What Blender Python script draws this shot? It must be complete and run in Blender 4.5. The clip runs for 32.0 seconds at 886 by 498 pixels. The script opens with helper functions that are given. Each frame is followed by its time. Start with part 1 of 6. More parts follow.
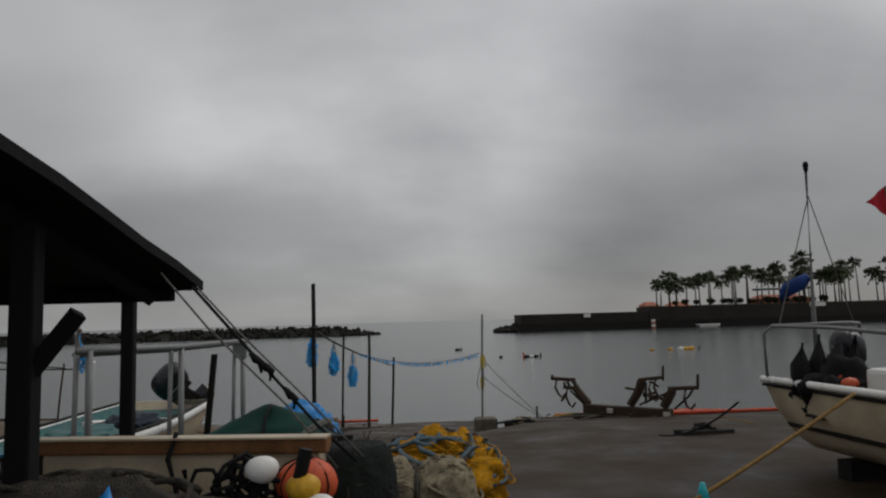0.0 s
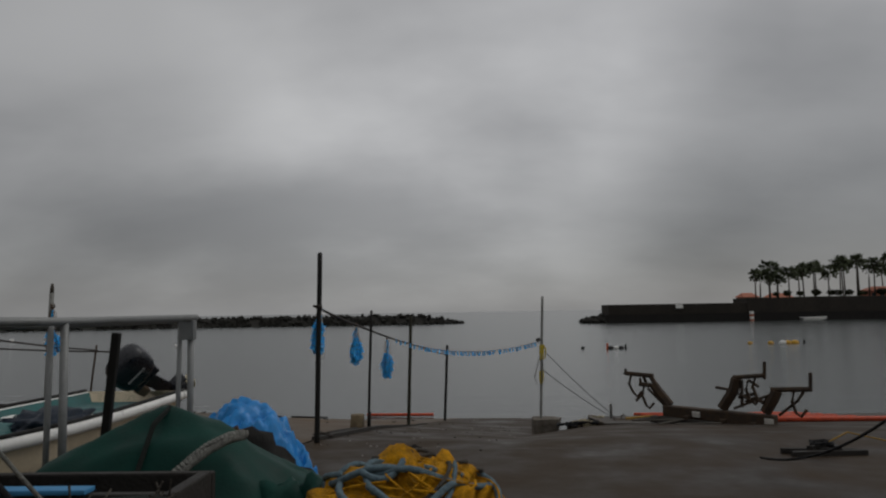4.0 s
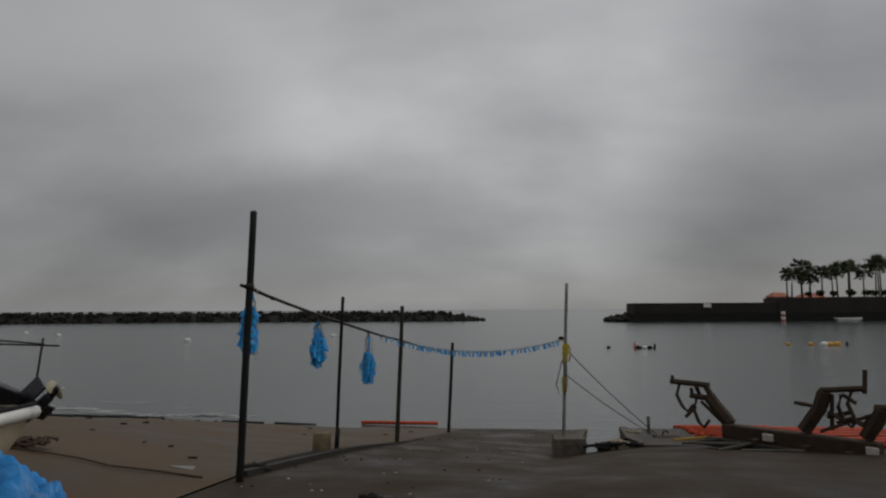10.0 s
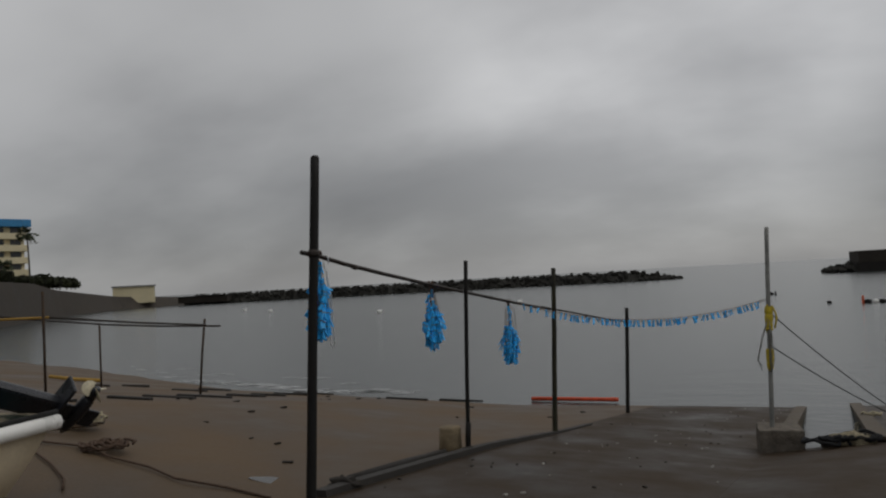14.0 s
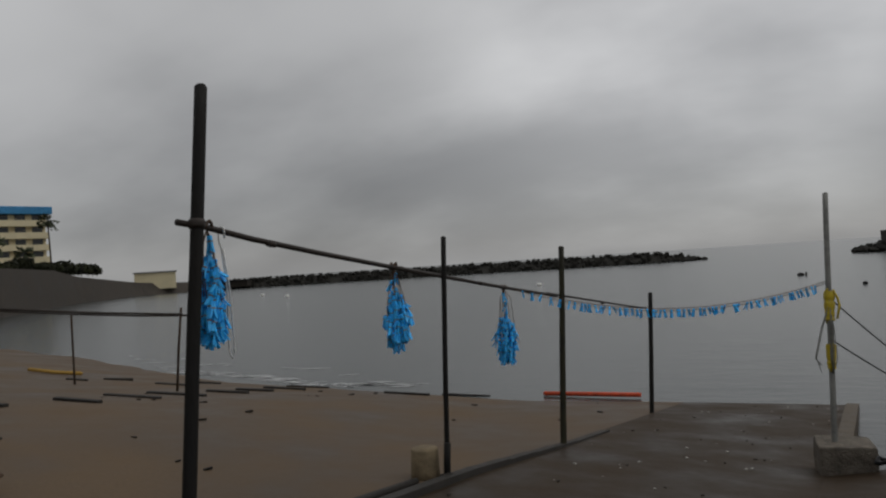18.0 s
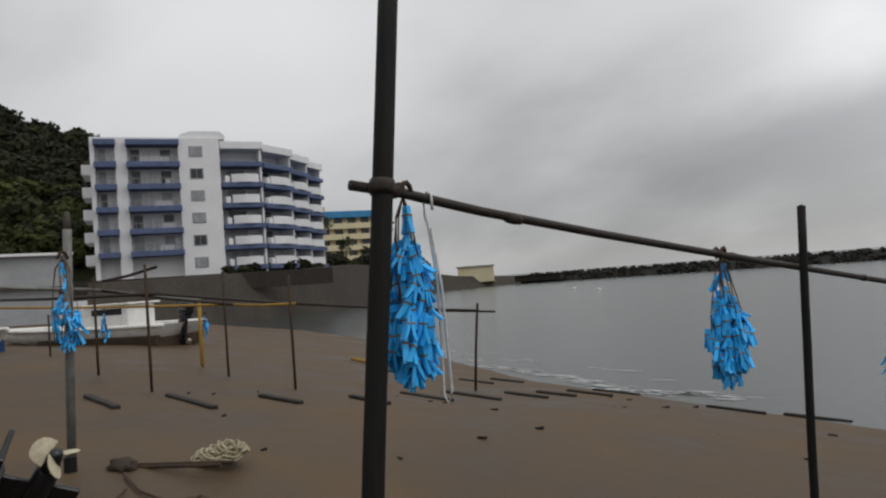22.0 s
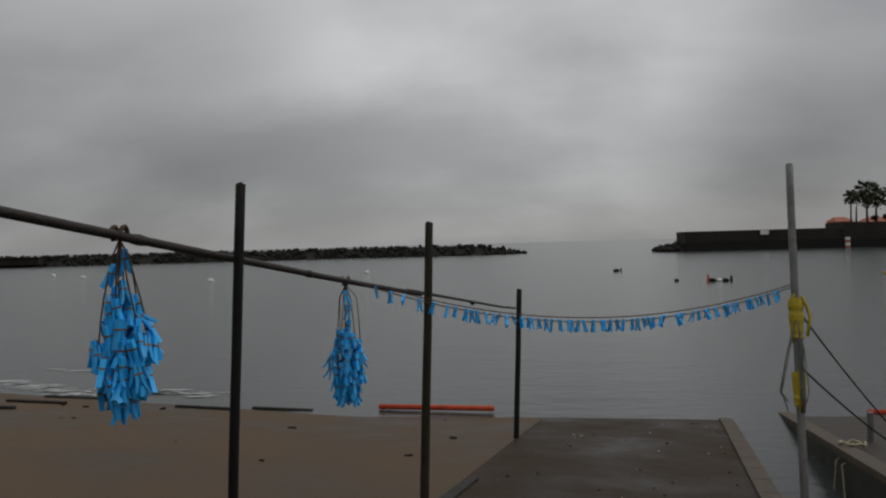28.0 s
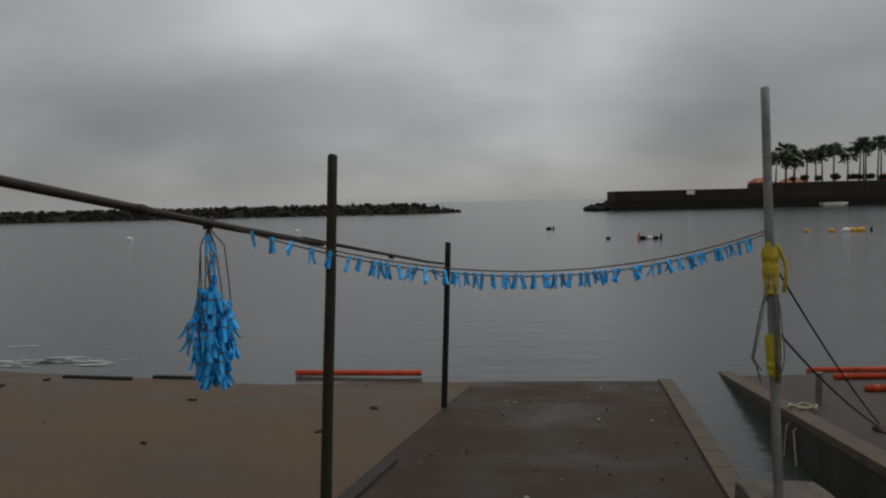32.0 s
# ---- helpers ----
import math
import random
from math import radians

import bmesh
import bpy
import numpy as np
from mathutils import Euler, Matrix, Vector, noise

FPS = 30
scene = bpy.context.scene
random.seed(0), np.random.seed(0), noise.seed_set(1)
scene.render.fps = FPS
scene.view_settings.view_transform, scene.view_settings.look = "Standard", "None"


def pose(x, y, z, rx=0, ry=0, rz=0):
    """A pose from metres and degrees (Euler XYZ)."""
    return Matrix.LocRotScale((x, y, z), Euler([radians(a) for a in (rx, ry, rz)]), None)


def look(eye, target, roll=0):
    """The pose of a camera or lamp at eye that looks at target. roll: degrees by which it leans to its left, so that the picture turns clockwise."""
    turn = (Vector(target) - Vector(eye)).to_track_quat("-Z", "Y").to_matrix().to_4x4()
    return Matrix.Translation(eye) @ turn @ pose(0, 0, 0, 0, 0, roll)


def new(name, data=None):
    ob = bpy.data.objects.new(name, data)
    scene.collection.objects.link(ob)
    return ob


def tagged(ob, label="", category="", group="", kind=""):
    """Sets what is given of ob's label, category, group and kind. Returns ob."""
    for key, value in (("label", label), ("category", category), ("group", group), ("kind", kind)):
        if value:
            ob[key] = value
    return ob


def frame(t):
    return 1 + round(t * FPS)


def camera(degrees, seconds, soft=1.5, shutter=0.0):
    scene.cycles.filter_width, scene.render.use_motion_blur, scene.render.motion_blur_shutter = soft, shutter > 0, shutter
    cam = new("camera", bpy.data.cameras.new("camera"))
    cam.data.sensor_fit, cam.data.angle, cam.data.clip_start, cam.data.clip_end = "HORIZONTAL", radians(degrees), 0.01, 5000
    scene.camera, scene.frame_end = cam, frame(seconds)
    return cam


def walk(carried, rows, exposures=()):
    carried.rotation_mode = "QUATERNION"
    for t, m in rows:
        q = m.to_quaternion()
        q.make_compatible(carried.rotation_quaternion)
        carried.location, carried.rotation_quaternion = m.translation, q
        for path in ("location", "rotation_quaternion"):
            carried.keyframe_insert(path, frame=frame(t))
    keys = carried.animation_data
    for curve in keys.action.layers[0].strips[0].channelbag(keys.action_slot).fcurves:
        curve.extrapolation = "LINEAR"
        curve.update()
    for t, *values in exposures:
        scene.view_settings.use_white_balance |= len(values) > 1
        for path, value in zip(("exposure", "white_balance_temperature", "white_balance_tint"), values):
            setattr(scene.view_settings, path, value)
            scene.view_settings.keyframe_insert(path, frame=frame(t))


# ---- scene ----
cam = camera(64.1, 32.0, soft=2.2)
PATH = [
    (0, (1.115, -12.025, 1.858), (1.313, -10.045, 2.059), -1.6),
    (0.5, (1.23, -11.674, 1.821), (1.443, -9.692, 1.99), -3.1),
    (1, (1.424, -11.416, 1.777), (1.583, -9.428, 1.933), -1.1),
    (1.5, (1.518, -11.159, 1.729), (1.524, -9.164, 1.858), -1.4),
    (2, (1.633, -10.92, 1.731), (1.698, -8.927, 1.883), -2.4),
    (2.5, (1.774, -10.605, 1.725), (1.901, -8.619, 1.929), -0.1),
    (3, (1.854, -10.265, 1.686), (1.907, -8.276, 1.892), -1.0),
    (3.5, (1.947, -9.993, 1.681), (1.99, -8.001, 1.86), -1.0),
    (4, (2.051, -9.668, 1.693), (2.003, -7.677, 1.87), -0.9),
    (4.5, (2.085, -9.322, 1.671), (1.994, -7.328, 1.805), -0.9),
    (6.5, (2.148, -8.135, 1.61), (1.917, -6.153, 1.744), -1.4),
    (7, (2.108, -7.839, 1.633), (1.737, -5.879, 1.784), -1.4),
    (7.5, (2.035, -7.699, 1.619), (1.761, -5.724, 1.779), 0.1),
    (8, (2.039, -7.544, 1.602), (1.749, -5.57, 1.744), -0.7),
    (8.5, (2.143, -7.307, 1.601), (1.834, -5.337, 1.758), -0.3),
    (9, (2.217, -7.182, 1.587), (1.941, -5.205, 1.708), -2.7),
    (9.5, (2.317, -6.939, 1.559), (2.206, -4.948, 1.708), 0.4),
    (10, (2.364, -6.74, 1.561), (2.251, -4.751, 1.731), -0.3),
    (10.5, (2.428, -6.473, 1.571), (2.226, -4.491, 1.747), -1.9),
    (11, (2.465, -6.235, 1.553), (2.245, -4.253, 1.708), -1.2),
    (11.5, (2.522, -6.007, 1.555), (2.295, -4.026, 1.71), -2.5),
    (12, (2.62, -5.76, 1.555), (2.359, -3.782, 1.696), -2.5),
    (12.5, (2.668, -5.506, 1.539), (2.354, -3.532, 1.607), -3.8),
    (13, (2.65, -5.235, 1.556), (2.26, -3.278, 1.691), -4.1),
    (13.5, (2.672, -4.953, 1.55), (2.171, -3.019, 1.655), -2.6),
    (14, (2.697, -4.708, 1.542), (2.062, -2.814, 1.629), -3.2),
    (14.5, (2.623, -4.462, 1.545), (2.018, -2.556, 1.601), -3.9),
    (16.5, (2.613, -3.605, 1.516), (1.978, -1.71, 1.587), -3.8),
    (17, (2.63, -3.37, 1.509), (2.012, -1.469, 1.579), -2.8),
    (17.5, (2.589, -3.169, 1.5), (1.885, -1.297, 1.532), -3.9),
    (18, (2.566, -3.017, 1.498), (1.871, -1.142, 1.542), -3.7),
    (18.5, (2.49, -2.799, 1.495), (1.796, -0.925, 1.562), -4.4),
    (19, (2.451, -2.557, 1.502), (1.585, -0.756, 1.581), -3.8),
    (19.5, (2.286, -2.337, 1.508), (1.191, -0.663, 1.538), -4.8),
    (20, (2.136, -2.178, 1.503), (0.936, -0.579, 1.578), -5.0),
    (20.5, (2.063, -1.989, 1.499), (0.774, -0.46, 1.53), -5.7),
    (21, (2.026, -1.804, 1.505), (0.671, -0.334, 1.585), -5.5),
    (21.5, (1.937, -1.64, 1.482), (0.525, -0.223, 1.48), -5.8),
    (22, (1.837, -1.491, 1.482), (0.419, -0.083, 1.567), -4.3),
    (22.5, (1.806, -1.324, 1.468), (0.371, 0.069, 1.509), -5.3),
    (23, (1.773, -1.142, 1.476), (0.263, 0.169, 1.519), -5.8),
    (23.5, (1.671, -1.005, 1.461), (0.096, 0.227, 1.465), -5.6),
    (24, (1.576, -0.887, 1.471), (-0.029, 0.305, 1.494), -5.4),
    (24.5, (1.587, -0.818, 1.467), (-0.021, 0.371, 1.511), -4.3),
    (25, (1.63, -0.742, 1.47), (0.223, 0.678, 1.529), -2.4),
    (25.5, (1.668, -0.674, 1.463), (0.537, 0.975, 1.515), -2.8),
    (26, (1.707, -0.622, 1.454), (0.804, 1.163, 1.442), -1.6),
    (26.5, (1.717, -0.586, 1.449), (1.024, 1.289, 1.378), -1.0),
    (28.5, (1.747, -0.356, 1.434), (1.628, 1.641, 1.43), -1.2),
    (29, (1.769, -0.265, 1.416), (1.744, 1.734, 1.337), -0.3),
    (29.5, (1.738, -0.14, 1.409), (1.813, 1.857, 1.32), -0.4),
    (30, (1.728, -0.016, 1.393), (1.83, 1.979, 1.295), -1.0),
    (30.5, (1.757, 0.148, 1.375), (1.838, 2.146, 1.324), -0.4),
    (31, (1.761, 0.288, 1.356), (1.747, 2.286, 1.269), -0.8),
    (31.5, (1.747, 0.458, 1.324), (1.688, 2.456, 1.249), -1.4),
    (32, (1.783, 0.612, 1.304), (1.742, 2.608, 1.171), -1.3),
]
walk(cam, [(t, look(eye, target, roll)) for t, eye, target, roll in PATH],
     exposures=((0, 0.0), (4, -0.18), (10, -0.18), (14, 0.0), (16.5, 0.02), (19, 0.17), (21, 0.52), (22, 0.64), (24.2, 0.84), (25, 0.54), (26, 0.2), (28.5, 0.02), (32, 0.06)))

# ---- world: overcast sky over the harbour ----
world = bpy.data.worlds.new("overcast")
scene.world = world
world.use_nodes = True
wn, wl = world.node_tree.nodes, world.node_tree.links
wn.clear()


def wnode(kind, **inputs):
    n = wn.new(kind)
    for k, v in inputs.items():
        n.inputs[k].default_value = v
    return n


w_out = wn.new("ShaderNodeOutputWorld")
w_bg = wnode("ShaderNodeBackground", Strength=1.0)
w_geo = wn.new("ShaderNodeTexCoord")
w_sep = wn.new("ShaderNodeSeparateXYZ")
wl.new(w_geo.outputs["Generated"], w_sep.inputs[0])
w_sky = wn.new("ShaderNodeTexSky")
w_sky.sky_type = "NISHITA"
w_sky.sun_disc = False
w_sky.sun_elevation = radians(51)
w_sky.sun_rotation = radians(60)


def wmath(op, a, b=None, clamp=False):
    n = wn.new("ShaderNodeMath")
    n.operation, n.use_clamp = op, clamp
    for i, v in enumerate((a, b)):
        if v is None:
            continue
        if isinstance(v, (int, float)):
            n.inputs[i].default_value = v
        else:
            wl.new(v, n.inputs[i])
    return n.outputs[0]


# the cloud deck: the view's direction carried out to a flat layer overhead
w_den = wmath("ADD", wmath("MAXIMUM", w_sep.outputs[2], 0.0), 0.42)
w_cmb = wn.new("ShaderNodeCombineXYZ")
wl.new(wmath("DIVIDE", w_sep.outputs[0], w_den), w_cmb.inputs[0])
wl.new(wmath("DIVIDE", w_sep.outputs[1], w_den), w_cmb.inputs[1])


def wnoise(scale, detail, offset, stretch=(1, 1, 1)):
    m = wn.new("ShaderNodeMapping")
    m.inputs["Location"].default_value = offset
    m.inputs["Scale"].default_value = stretch
    n = wnode("ShaderNodeTexNoise", Scale=scale, Detail=detail, Roughness=0.5)
    wl.new(w_cmb.outputs[0], m.inputs[0])
    wl.new(m.outputs[0], n.inputs["Vector"])
    return n.outputs["Fac"]


w_big = wnoise(0.62, 2.0, (4.3, 1.7, 0.0), (1.0, 1.2, 1))
w_fine = wnoise(2.4, 4.0, (1.1, 8.2, 0.0), (0.9, 1.2, 1))
w_mix = wmath("ADD", wmath("MULTIPLY", w_big, 0.78), wmath("MULTIPLY", w_fine, 0.22))
w_ramp = wn.new("ShaderNodeValToRGB")
w_ramp.color_ramp.interpolation = "EASE"
e = w_ramp.color_ramp.elements
e[0].position, e[0].color = 0.365, (0.236, 0.236, 0.239, 1)
e[1].position, e[1].color = 0.61, (0.455, 0.455, 0.457, 1)
wl.new(w_mix, w_ramp.inputs[0])
# the deck's brightness by height: pale at the horizon, a dark belt over it, brighter overhead
w_low = wmath("POWER", wmath("SUBTRACT", 1.0, wmath("MAXIMUM", w_sep.outputs[2], 0.0), True), 40.0)
w_alt = wn.new("ShaderNodeValToRGB")
w_alt.color_ramp.interpolation = "EASE"
ea = w_alt.color_ramp.elements
ea[0].position, ea[0].color = 0.0, (0.78, 0.78, 0.78, 1)
ea[1].position, ea[1].color = 1.0, (1.45, 1.45, 1.45, 1)
for h_, g_ in ((0.035, 0.80), (0.09, 0.80), (0.15, 0.86), (0.24, 0.99), (0.36, 1.10), (0.6, 1.25)):
    q_ = ea.new(h_)
    q_.color = (g_, g_, g_, 1)
wl.new(w_sep.outputs[2], w_alt.inputs[0])
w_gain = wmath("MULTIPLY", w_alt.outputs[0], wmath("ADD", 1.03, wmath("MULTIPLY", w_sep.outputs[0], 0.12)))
w_sc = wn.new("ShaderNodeVectorMath")
w_sc.operation = "SCALE"
wl.new(w_ramp.outputs[0], w_sc.inputs[0])
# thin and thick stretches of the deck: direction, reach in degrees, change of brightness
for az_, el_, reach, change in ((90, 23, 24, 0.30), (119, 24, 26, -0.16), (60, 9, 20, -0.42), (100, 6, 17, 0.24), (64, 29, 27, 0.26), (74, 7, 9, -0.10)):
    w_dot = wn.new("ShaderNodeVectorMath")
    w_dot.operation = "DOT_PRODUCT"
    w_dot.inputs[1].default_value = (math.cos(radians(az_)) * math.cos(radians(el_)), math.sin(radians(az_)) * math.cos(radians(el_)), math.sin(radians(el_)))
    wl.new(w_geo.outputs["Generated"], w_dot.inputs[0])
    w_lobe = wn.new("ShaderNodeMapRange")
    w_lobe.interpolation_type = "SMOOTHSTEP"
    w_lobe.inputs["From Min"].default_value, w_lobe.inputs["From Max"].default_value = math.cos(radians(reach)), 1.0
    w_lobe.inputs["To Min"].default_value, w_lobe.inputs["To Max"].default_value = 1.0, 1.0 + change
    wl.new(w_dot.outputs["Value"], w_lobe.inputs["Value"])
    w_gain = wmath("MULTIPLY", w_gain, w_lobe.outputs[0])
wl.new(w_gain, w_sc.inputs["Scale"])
w_hz = wn.new("ShaderNodeMixRGB")
w_hz.inputs[2].default_value = (0.225, 0.227, 0.228, 1)
wl.new(wmath("MULTIPLY", w_low, 0.5), w_hz.inputs[0])
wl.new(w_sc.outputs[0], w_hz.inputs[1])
w_tot = wn.new("ShaderNodeMixRGB")
w_tot.blend_type = "ADD"
w_tot.inputs[0].default_value = 0.005
wl.new(w_hz.outputs[0], w_tot.inputs[1])
wl.new(w_sky.outputs[0], w_tot.inputs[2])
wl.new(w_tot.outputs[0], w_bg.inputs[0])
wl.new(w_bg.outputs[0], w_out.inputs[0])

sun = new("sun", bpy.data.lights.new("sun", "SUN"))
sun.data.energy, sun.data.angle, sun.data.color = 0.62, radians(40), (1.0, 0.98, 0.95)
sun.matrix_world = look((0, 0, 60), (-42, -24, 0))

# ---- materials ----
MATS = {}


def mat(name, color, rough=0.7, metal=0.0, spots=0.35, scale=6.0, fine=60.0, bump=0.15, bump_dist=0.01, tint=None, vary=0.0, gloss_var=0.15,
        stretch=(1, 1, 1), coat=0.0, spec=None, grain=0.45):
    """A surface with blotches (scale), grain (fine), relief and a little change from object to object (vary)."""
    m = bpy.data.materials.new(name)
    m.use_nodes = True
    nt = m.node_tree
    n, l = nt.nodes, nt.links
    b = n["Principled BSDF"]
    tc = n.new("ShaderNodeTexCoord")
    mp = n.new("ShaderNodeMapping")
    mp.inputs["Scale"].default_value = stretch
    l.new(tc.outputs["Object"], mp.inputs[0])
    n1 = n.new("ShaderNodeTexNoise")
    n1.inputs["Scale"].default_value, n1.inputs["Detail"].default_value, n1.inputs["Roughness"].default_value = scale, 5, 0.6
    n2 = n.new("ShaderNodeTexNoise")
    n2.inputs["Scale"].default_value, n2.inputs["Detail"].default_value = fine, 4
    l.new(mp.outputs[0], n1.inputs["Vector"])
    l.new(mp.outputs[0], n2.inputs["Vector"])
    dark = tint or tuple(c * (1 - spots) for c in color)
    r = n.new("ShaderNodeValToRGB")
    r.color_ramp.elements[0].position, r.color_ramp.elements[0].color = 0.35, (*dark, 1)
    r.color_ramp.elements[1].position, r.color_ramp.elements[1].color = 0.62, (*color, 1)
    l.new(n1.outputs["Fac"], r.inputs[0])
    g = n.new("ShaderNodeMixRGB")
    g.blend_type = "MULTIPLY"
    g.inputs[0].default_value = grain
    l.new(r.outputs[0], g.inputs[1])
    gr = n.new("ShaderNodeMapRange")
    gr.inputs["From Min"].default_value, gr.inputs["From Max"].default_value = 0.3, 0.7
    gr.inputs["To Min"].default_value, gr.inputs["To Max"].default_value = 0.6, 1.25
    l.new(n2.outputs["Fac"], gr.inputs[0])
    l.new(gr.outputs[0], g.inputs[2])
    last = g.outputs[0]
    if vary:
        oi = n.new("ShaderNodeObjectInfo")
        mr = n.new("ShaderNodeMapRange")
        mr.inputs["To Min"].default_value, mr.inputs["To Max"].default_value = 1 - vary, 1 + vary
        l.new(oi.outputs["Random"], mr.inputs[0])
        v = n.new("ShaderNodeVectorMath")
        v.operation = "SCALE"
        l.new(last, v.inputs[0])
        l.new(mr.outputs[0], v.inputs["Scale"])
        last = v.outputs[0]
    l.new(last, b.inputs["Base Color"])
    rr = n.new("ShaderNodeMapRange")
    rr.inputs["From Min"].default_value, rr.inputs["From Max"].default_value = 0.3, 0.7
    rr.inputs["To Min"].default_value, rr.inputs["To Max"].default_value = max(0.02, rough - gloss_var), min(1, rough + gloss_var)
    l.new(n1.outputs["Fac"], rr.inputs[0])
    l.new(rr.outputs[0], b.inputs["Roughness"])
    b.inputs["Metallic"].default_value = metal
    b.inputs["Specular IOR Level"].default_value = spec if spec is not None else (0.22 if rough >= 0.5 else 0.42)
    b.inputs["Coat Weight"].default_value = coat
    if bump:
        bp = n.new("ShaderNodeBump")
        bp.inputs["Strength"].default_value, bp.inputs["Distance"].default_value = bump, bump_dist
        add = n.new("ShaderNodeMath")
        l.new(n1.outputs["Fac"], add.inputs[0])
        l.new(n2.outputs["Fac"], add.inputs[1])
        l.new(add.outputs[0], bp.inputs["Height"])
        l.new(bp.outputs[0], b.inputs["Normal"])
    MATS[name] = m
    return m


M_DECK = mat("wet_concrete", (0.042, 0.029, 0.018), 0.54, spots=0.45, scale=0.9, fine=26, bump=0.25, bump_dist=0.006, gloss_var=0.24, spec=0.09)
M_RAMP = mat("silty_ramp", (0.101, 0.068, 0.039), 0.6, spots=0.45, scale=0.5, fine=34, bump=0.3, bump_dist=0.008, gloss_var=0.2, grain=0.3, spec=0.15)
M_QUAY = mat("dark_ramp_concrete", (0.050, 0.039, 0.028), 0.6, spots=0.45, scale=1.3, fine=34, bump=0.4, bump_dist=0.008)
M_KERB = mat("kerb_concrete", (0.105, 0.085, 0.062), 0.7, spots=0.4, scale=5, fine=60, bump=0.5)
M_BLOCK = mat("rough_concrete", (0.15, 0.13, 0.105), 0.85, spots=0.45, scale=9, fine=50, bump=0.9, bump_dist=0.02)
M_ALGAE = mat("algae_wall", (0.045, 0.045, 0.035), 0.6, spots=0.5, scale=3, fine=30, bump=0.6)
M_BLACK = mat("tarred_black", (0.011, 0.0098, 0.008), 0.7, spots=0.4, scale=9, fine=70, bump=0.5, tint=(0.008, 0.0075, 0.007), stretch=(1, 1, 0.25), spec=0.2)
M_MOSSY = mat("mossy_black_wood", (0.032, 0.030, 0.015), 0.8, spots=0.5, scale=14, fine=90, bump=0.7, tint=(0.014, 0.013, 0.009), stretch=(1, 1, 0.2), spec=0.2)
M_BAR = mat("old_bamboo_dark", (0.038, 0.030, 0.025), 0.55, spots=0.45, scale=12, fine=90, bump=0.4)
M_GALV = mat("galvanised_pipe", (0.20, 0.20, 0.185), 0.55, metal=0.35, spots=0.4, scale=8, fine=60, bump=0.2)
M_ALU = mat("dull_aluminium", (0.23, 0.235, 0.23), 0.55, metal=0.4, spots=0.2, scale=6, fine=50, bump=0.1, grain=0.2)
M_BLUE = mat("blue_peg_plastic", (0.028, 0.44, 0.92), 0.45, spots=0.18, scale=20, fine=120, bump=0.05, vary=0.25, grain=0.1)
M_STEELW = mat("peg_spring_wire", (0.24, 0.16, 0.11), 0.5, metal=0.6, scale=40, fine=100)
M_CORD = mat("old_brown_cord", (0.10, 0.065, 0.045), 0.9, spots=0.4, scale=40, fine=200, bump=0.6)
M_ROPEG = mat("grey_rope", (0.20, 0.20, 0.18), 0.95, spots=0.45, scale=30, fine=160, bump=0.8)
M_ROPEC = mat("cream_rope", (0.42, 0.37, 0.25), 0.9, spots=0.35, scale=26, fine=150, bump=0.7)
M_ROPEB = mat("blue_grey_rope", (0.13, 0.19, 0.22), 0.9, spots=0.45, scale=30, fine=140, bump=0.8)
M_ROPEK = mat("black_rope", (0.012, 0.012, 0.013), 0.85, spots=0.3, scale=30, fine=140, bump=0.6)
M_ROPEY = mat("yellow_rope", (0.40, 0.24, 0.05), 0.8, spots=0.3, scale=30, fine=160, bump=0.6)
M_WHITEC = mat("white_nylon_cord", (0.62, 0.62, 0.60), 0.6, spots=0.15, scale=40, fine=200)
M_YTAPE = mat("yellow_tape", (0.45, 0.34, 0.02), 0.5, spots=0.25, scale=20, fine=80)
M_NETY = mat("yellow_net", (0.74, 0.35, 0.008), 0.85, spots=0.55, scale=14, fine=120, bump=1.0, bump_dist=0.03)
M_NETC = mat("cream_net", (0.42, 0.36, 0.24), 0.9, spots=0.5, scale=16, fine=120, bump=1.0, bump_dist=0.03)
M_NETG = mat("dark_green_net", (0.018, 0.024, 0.020), 0.9, spots=0.5, scale=16, fine=120, bump=1.0, bump_dist=0.03)
M_NETB = mat("brown_net", (0.105, 0.092, 0.075), 0.9, spots=0.5, scale=16, fine=120, bump=1.0, bump_dist=0.03)
M_TARPG = mat("green_tarp", (0.005, 0.042, 0.032), 0.6, spots=0.35, scale=3, fine=50, bump=0.2, grain=0.10, spec=0.14)
M_TARPB = mat("blue_tarp", (0.012, 0.24, 0.62), 0.4, spots=0.25, scale=5, fine=60, bump=0.25, grain=0.08)
M_BROWNC = mat("brown_sacking", (0.10, 0.062, 0.036), 0.9, spots=0.4, scale=8, fine=90, bump=0.5)
M_RED = mat("orange_red_pipe", (0.50, 0.065, 0.022), 0.5, spots=0.35, scale=7, fine=60, bump=0.2, vary=0.15)
M_REDF = mat("red_cloth", (0.50, 0.02, 0.035), 0.7, spots=0.2, scale=8)
M_BUOY = mat("orange_buoy", (0.62, 0.10, 0.03), 0.45, spots=0.3, scale=9)
M_BUOYY = mat("yellow_buoy", (0.66, 0.36, 0.02), 0.45, spots=0.3, scale=9)
M_WHITE = mat("white_gelcoat", (0.78, 0.77, 0.73), 0.35, spots=0.14, scale=3, fine=40, bump=0.04, grain=0.08)
M_CREAM = mat("cream_hull", (0.60, 0.51, 0.36), 0.45, spots=0.28, scale=2.5, fine=40, bump=0.06, tint=(0.46, 0.38, 0.26), grain=0.12)
M_TEAL = mat("teal_deck", (0.026, 0.115, 0.112), 0.5, spots=0.3, scale=5)
M_TIMBER = mat("stained_timber", (0.24, 0.115, 0.048), 0.6, spots=0.4, scale=7, fine=70, bump=0.3, stretch=(1, 0.15, 1))
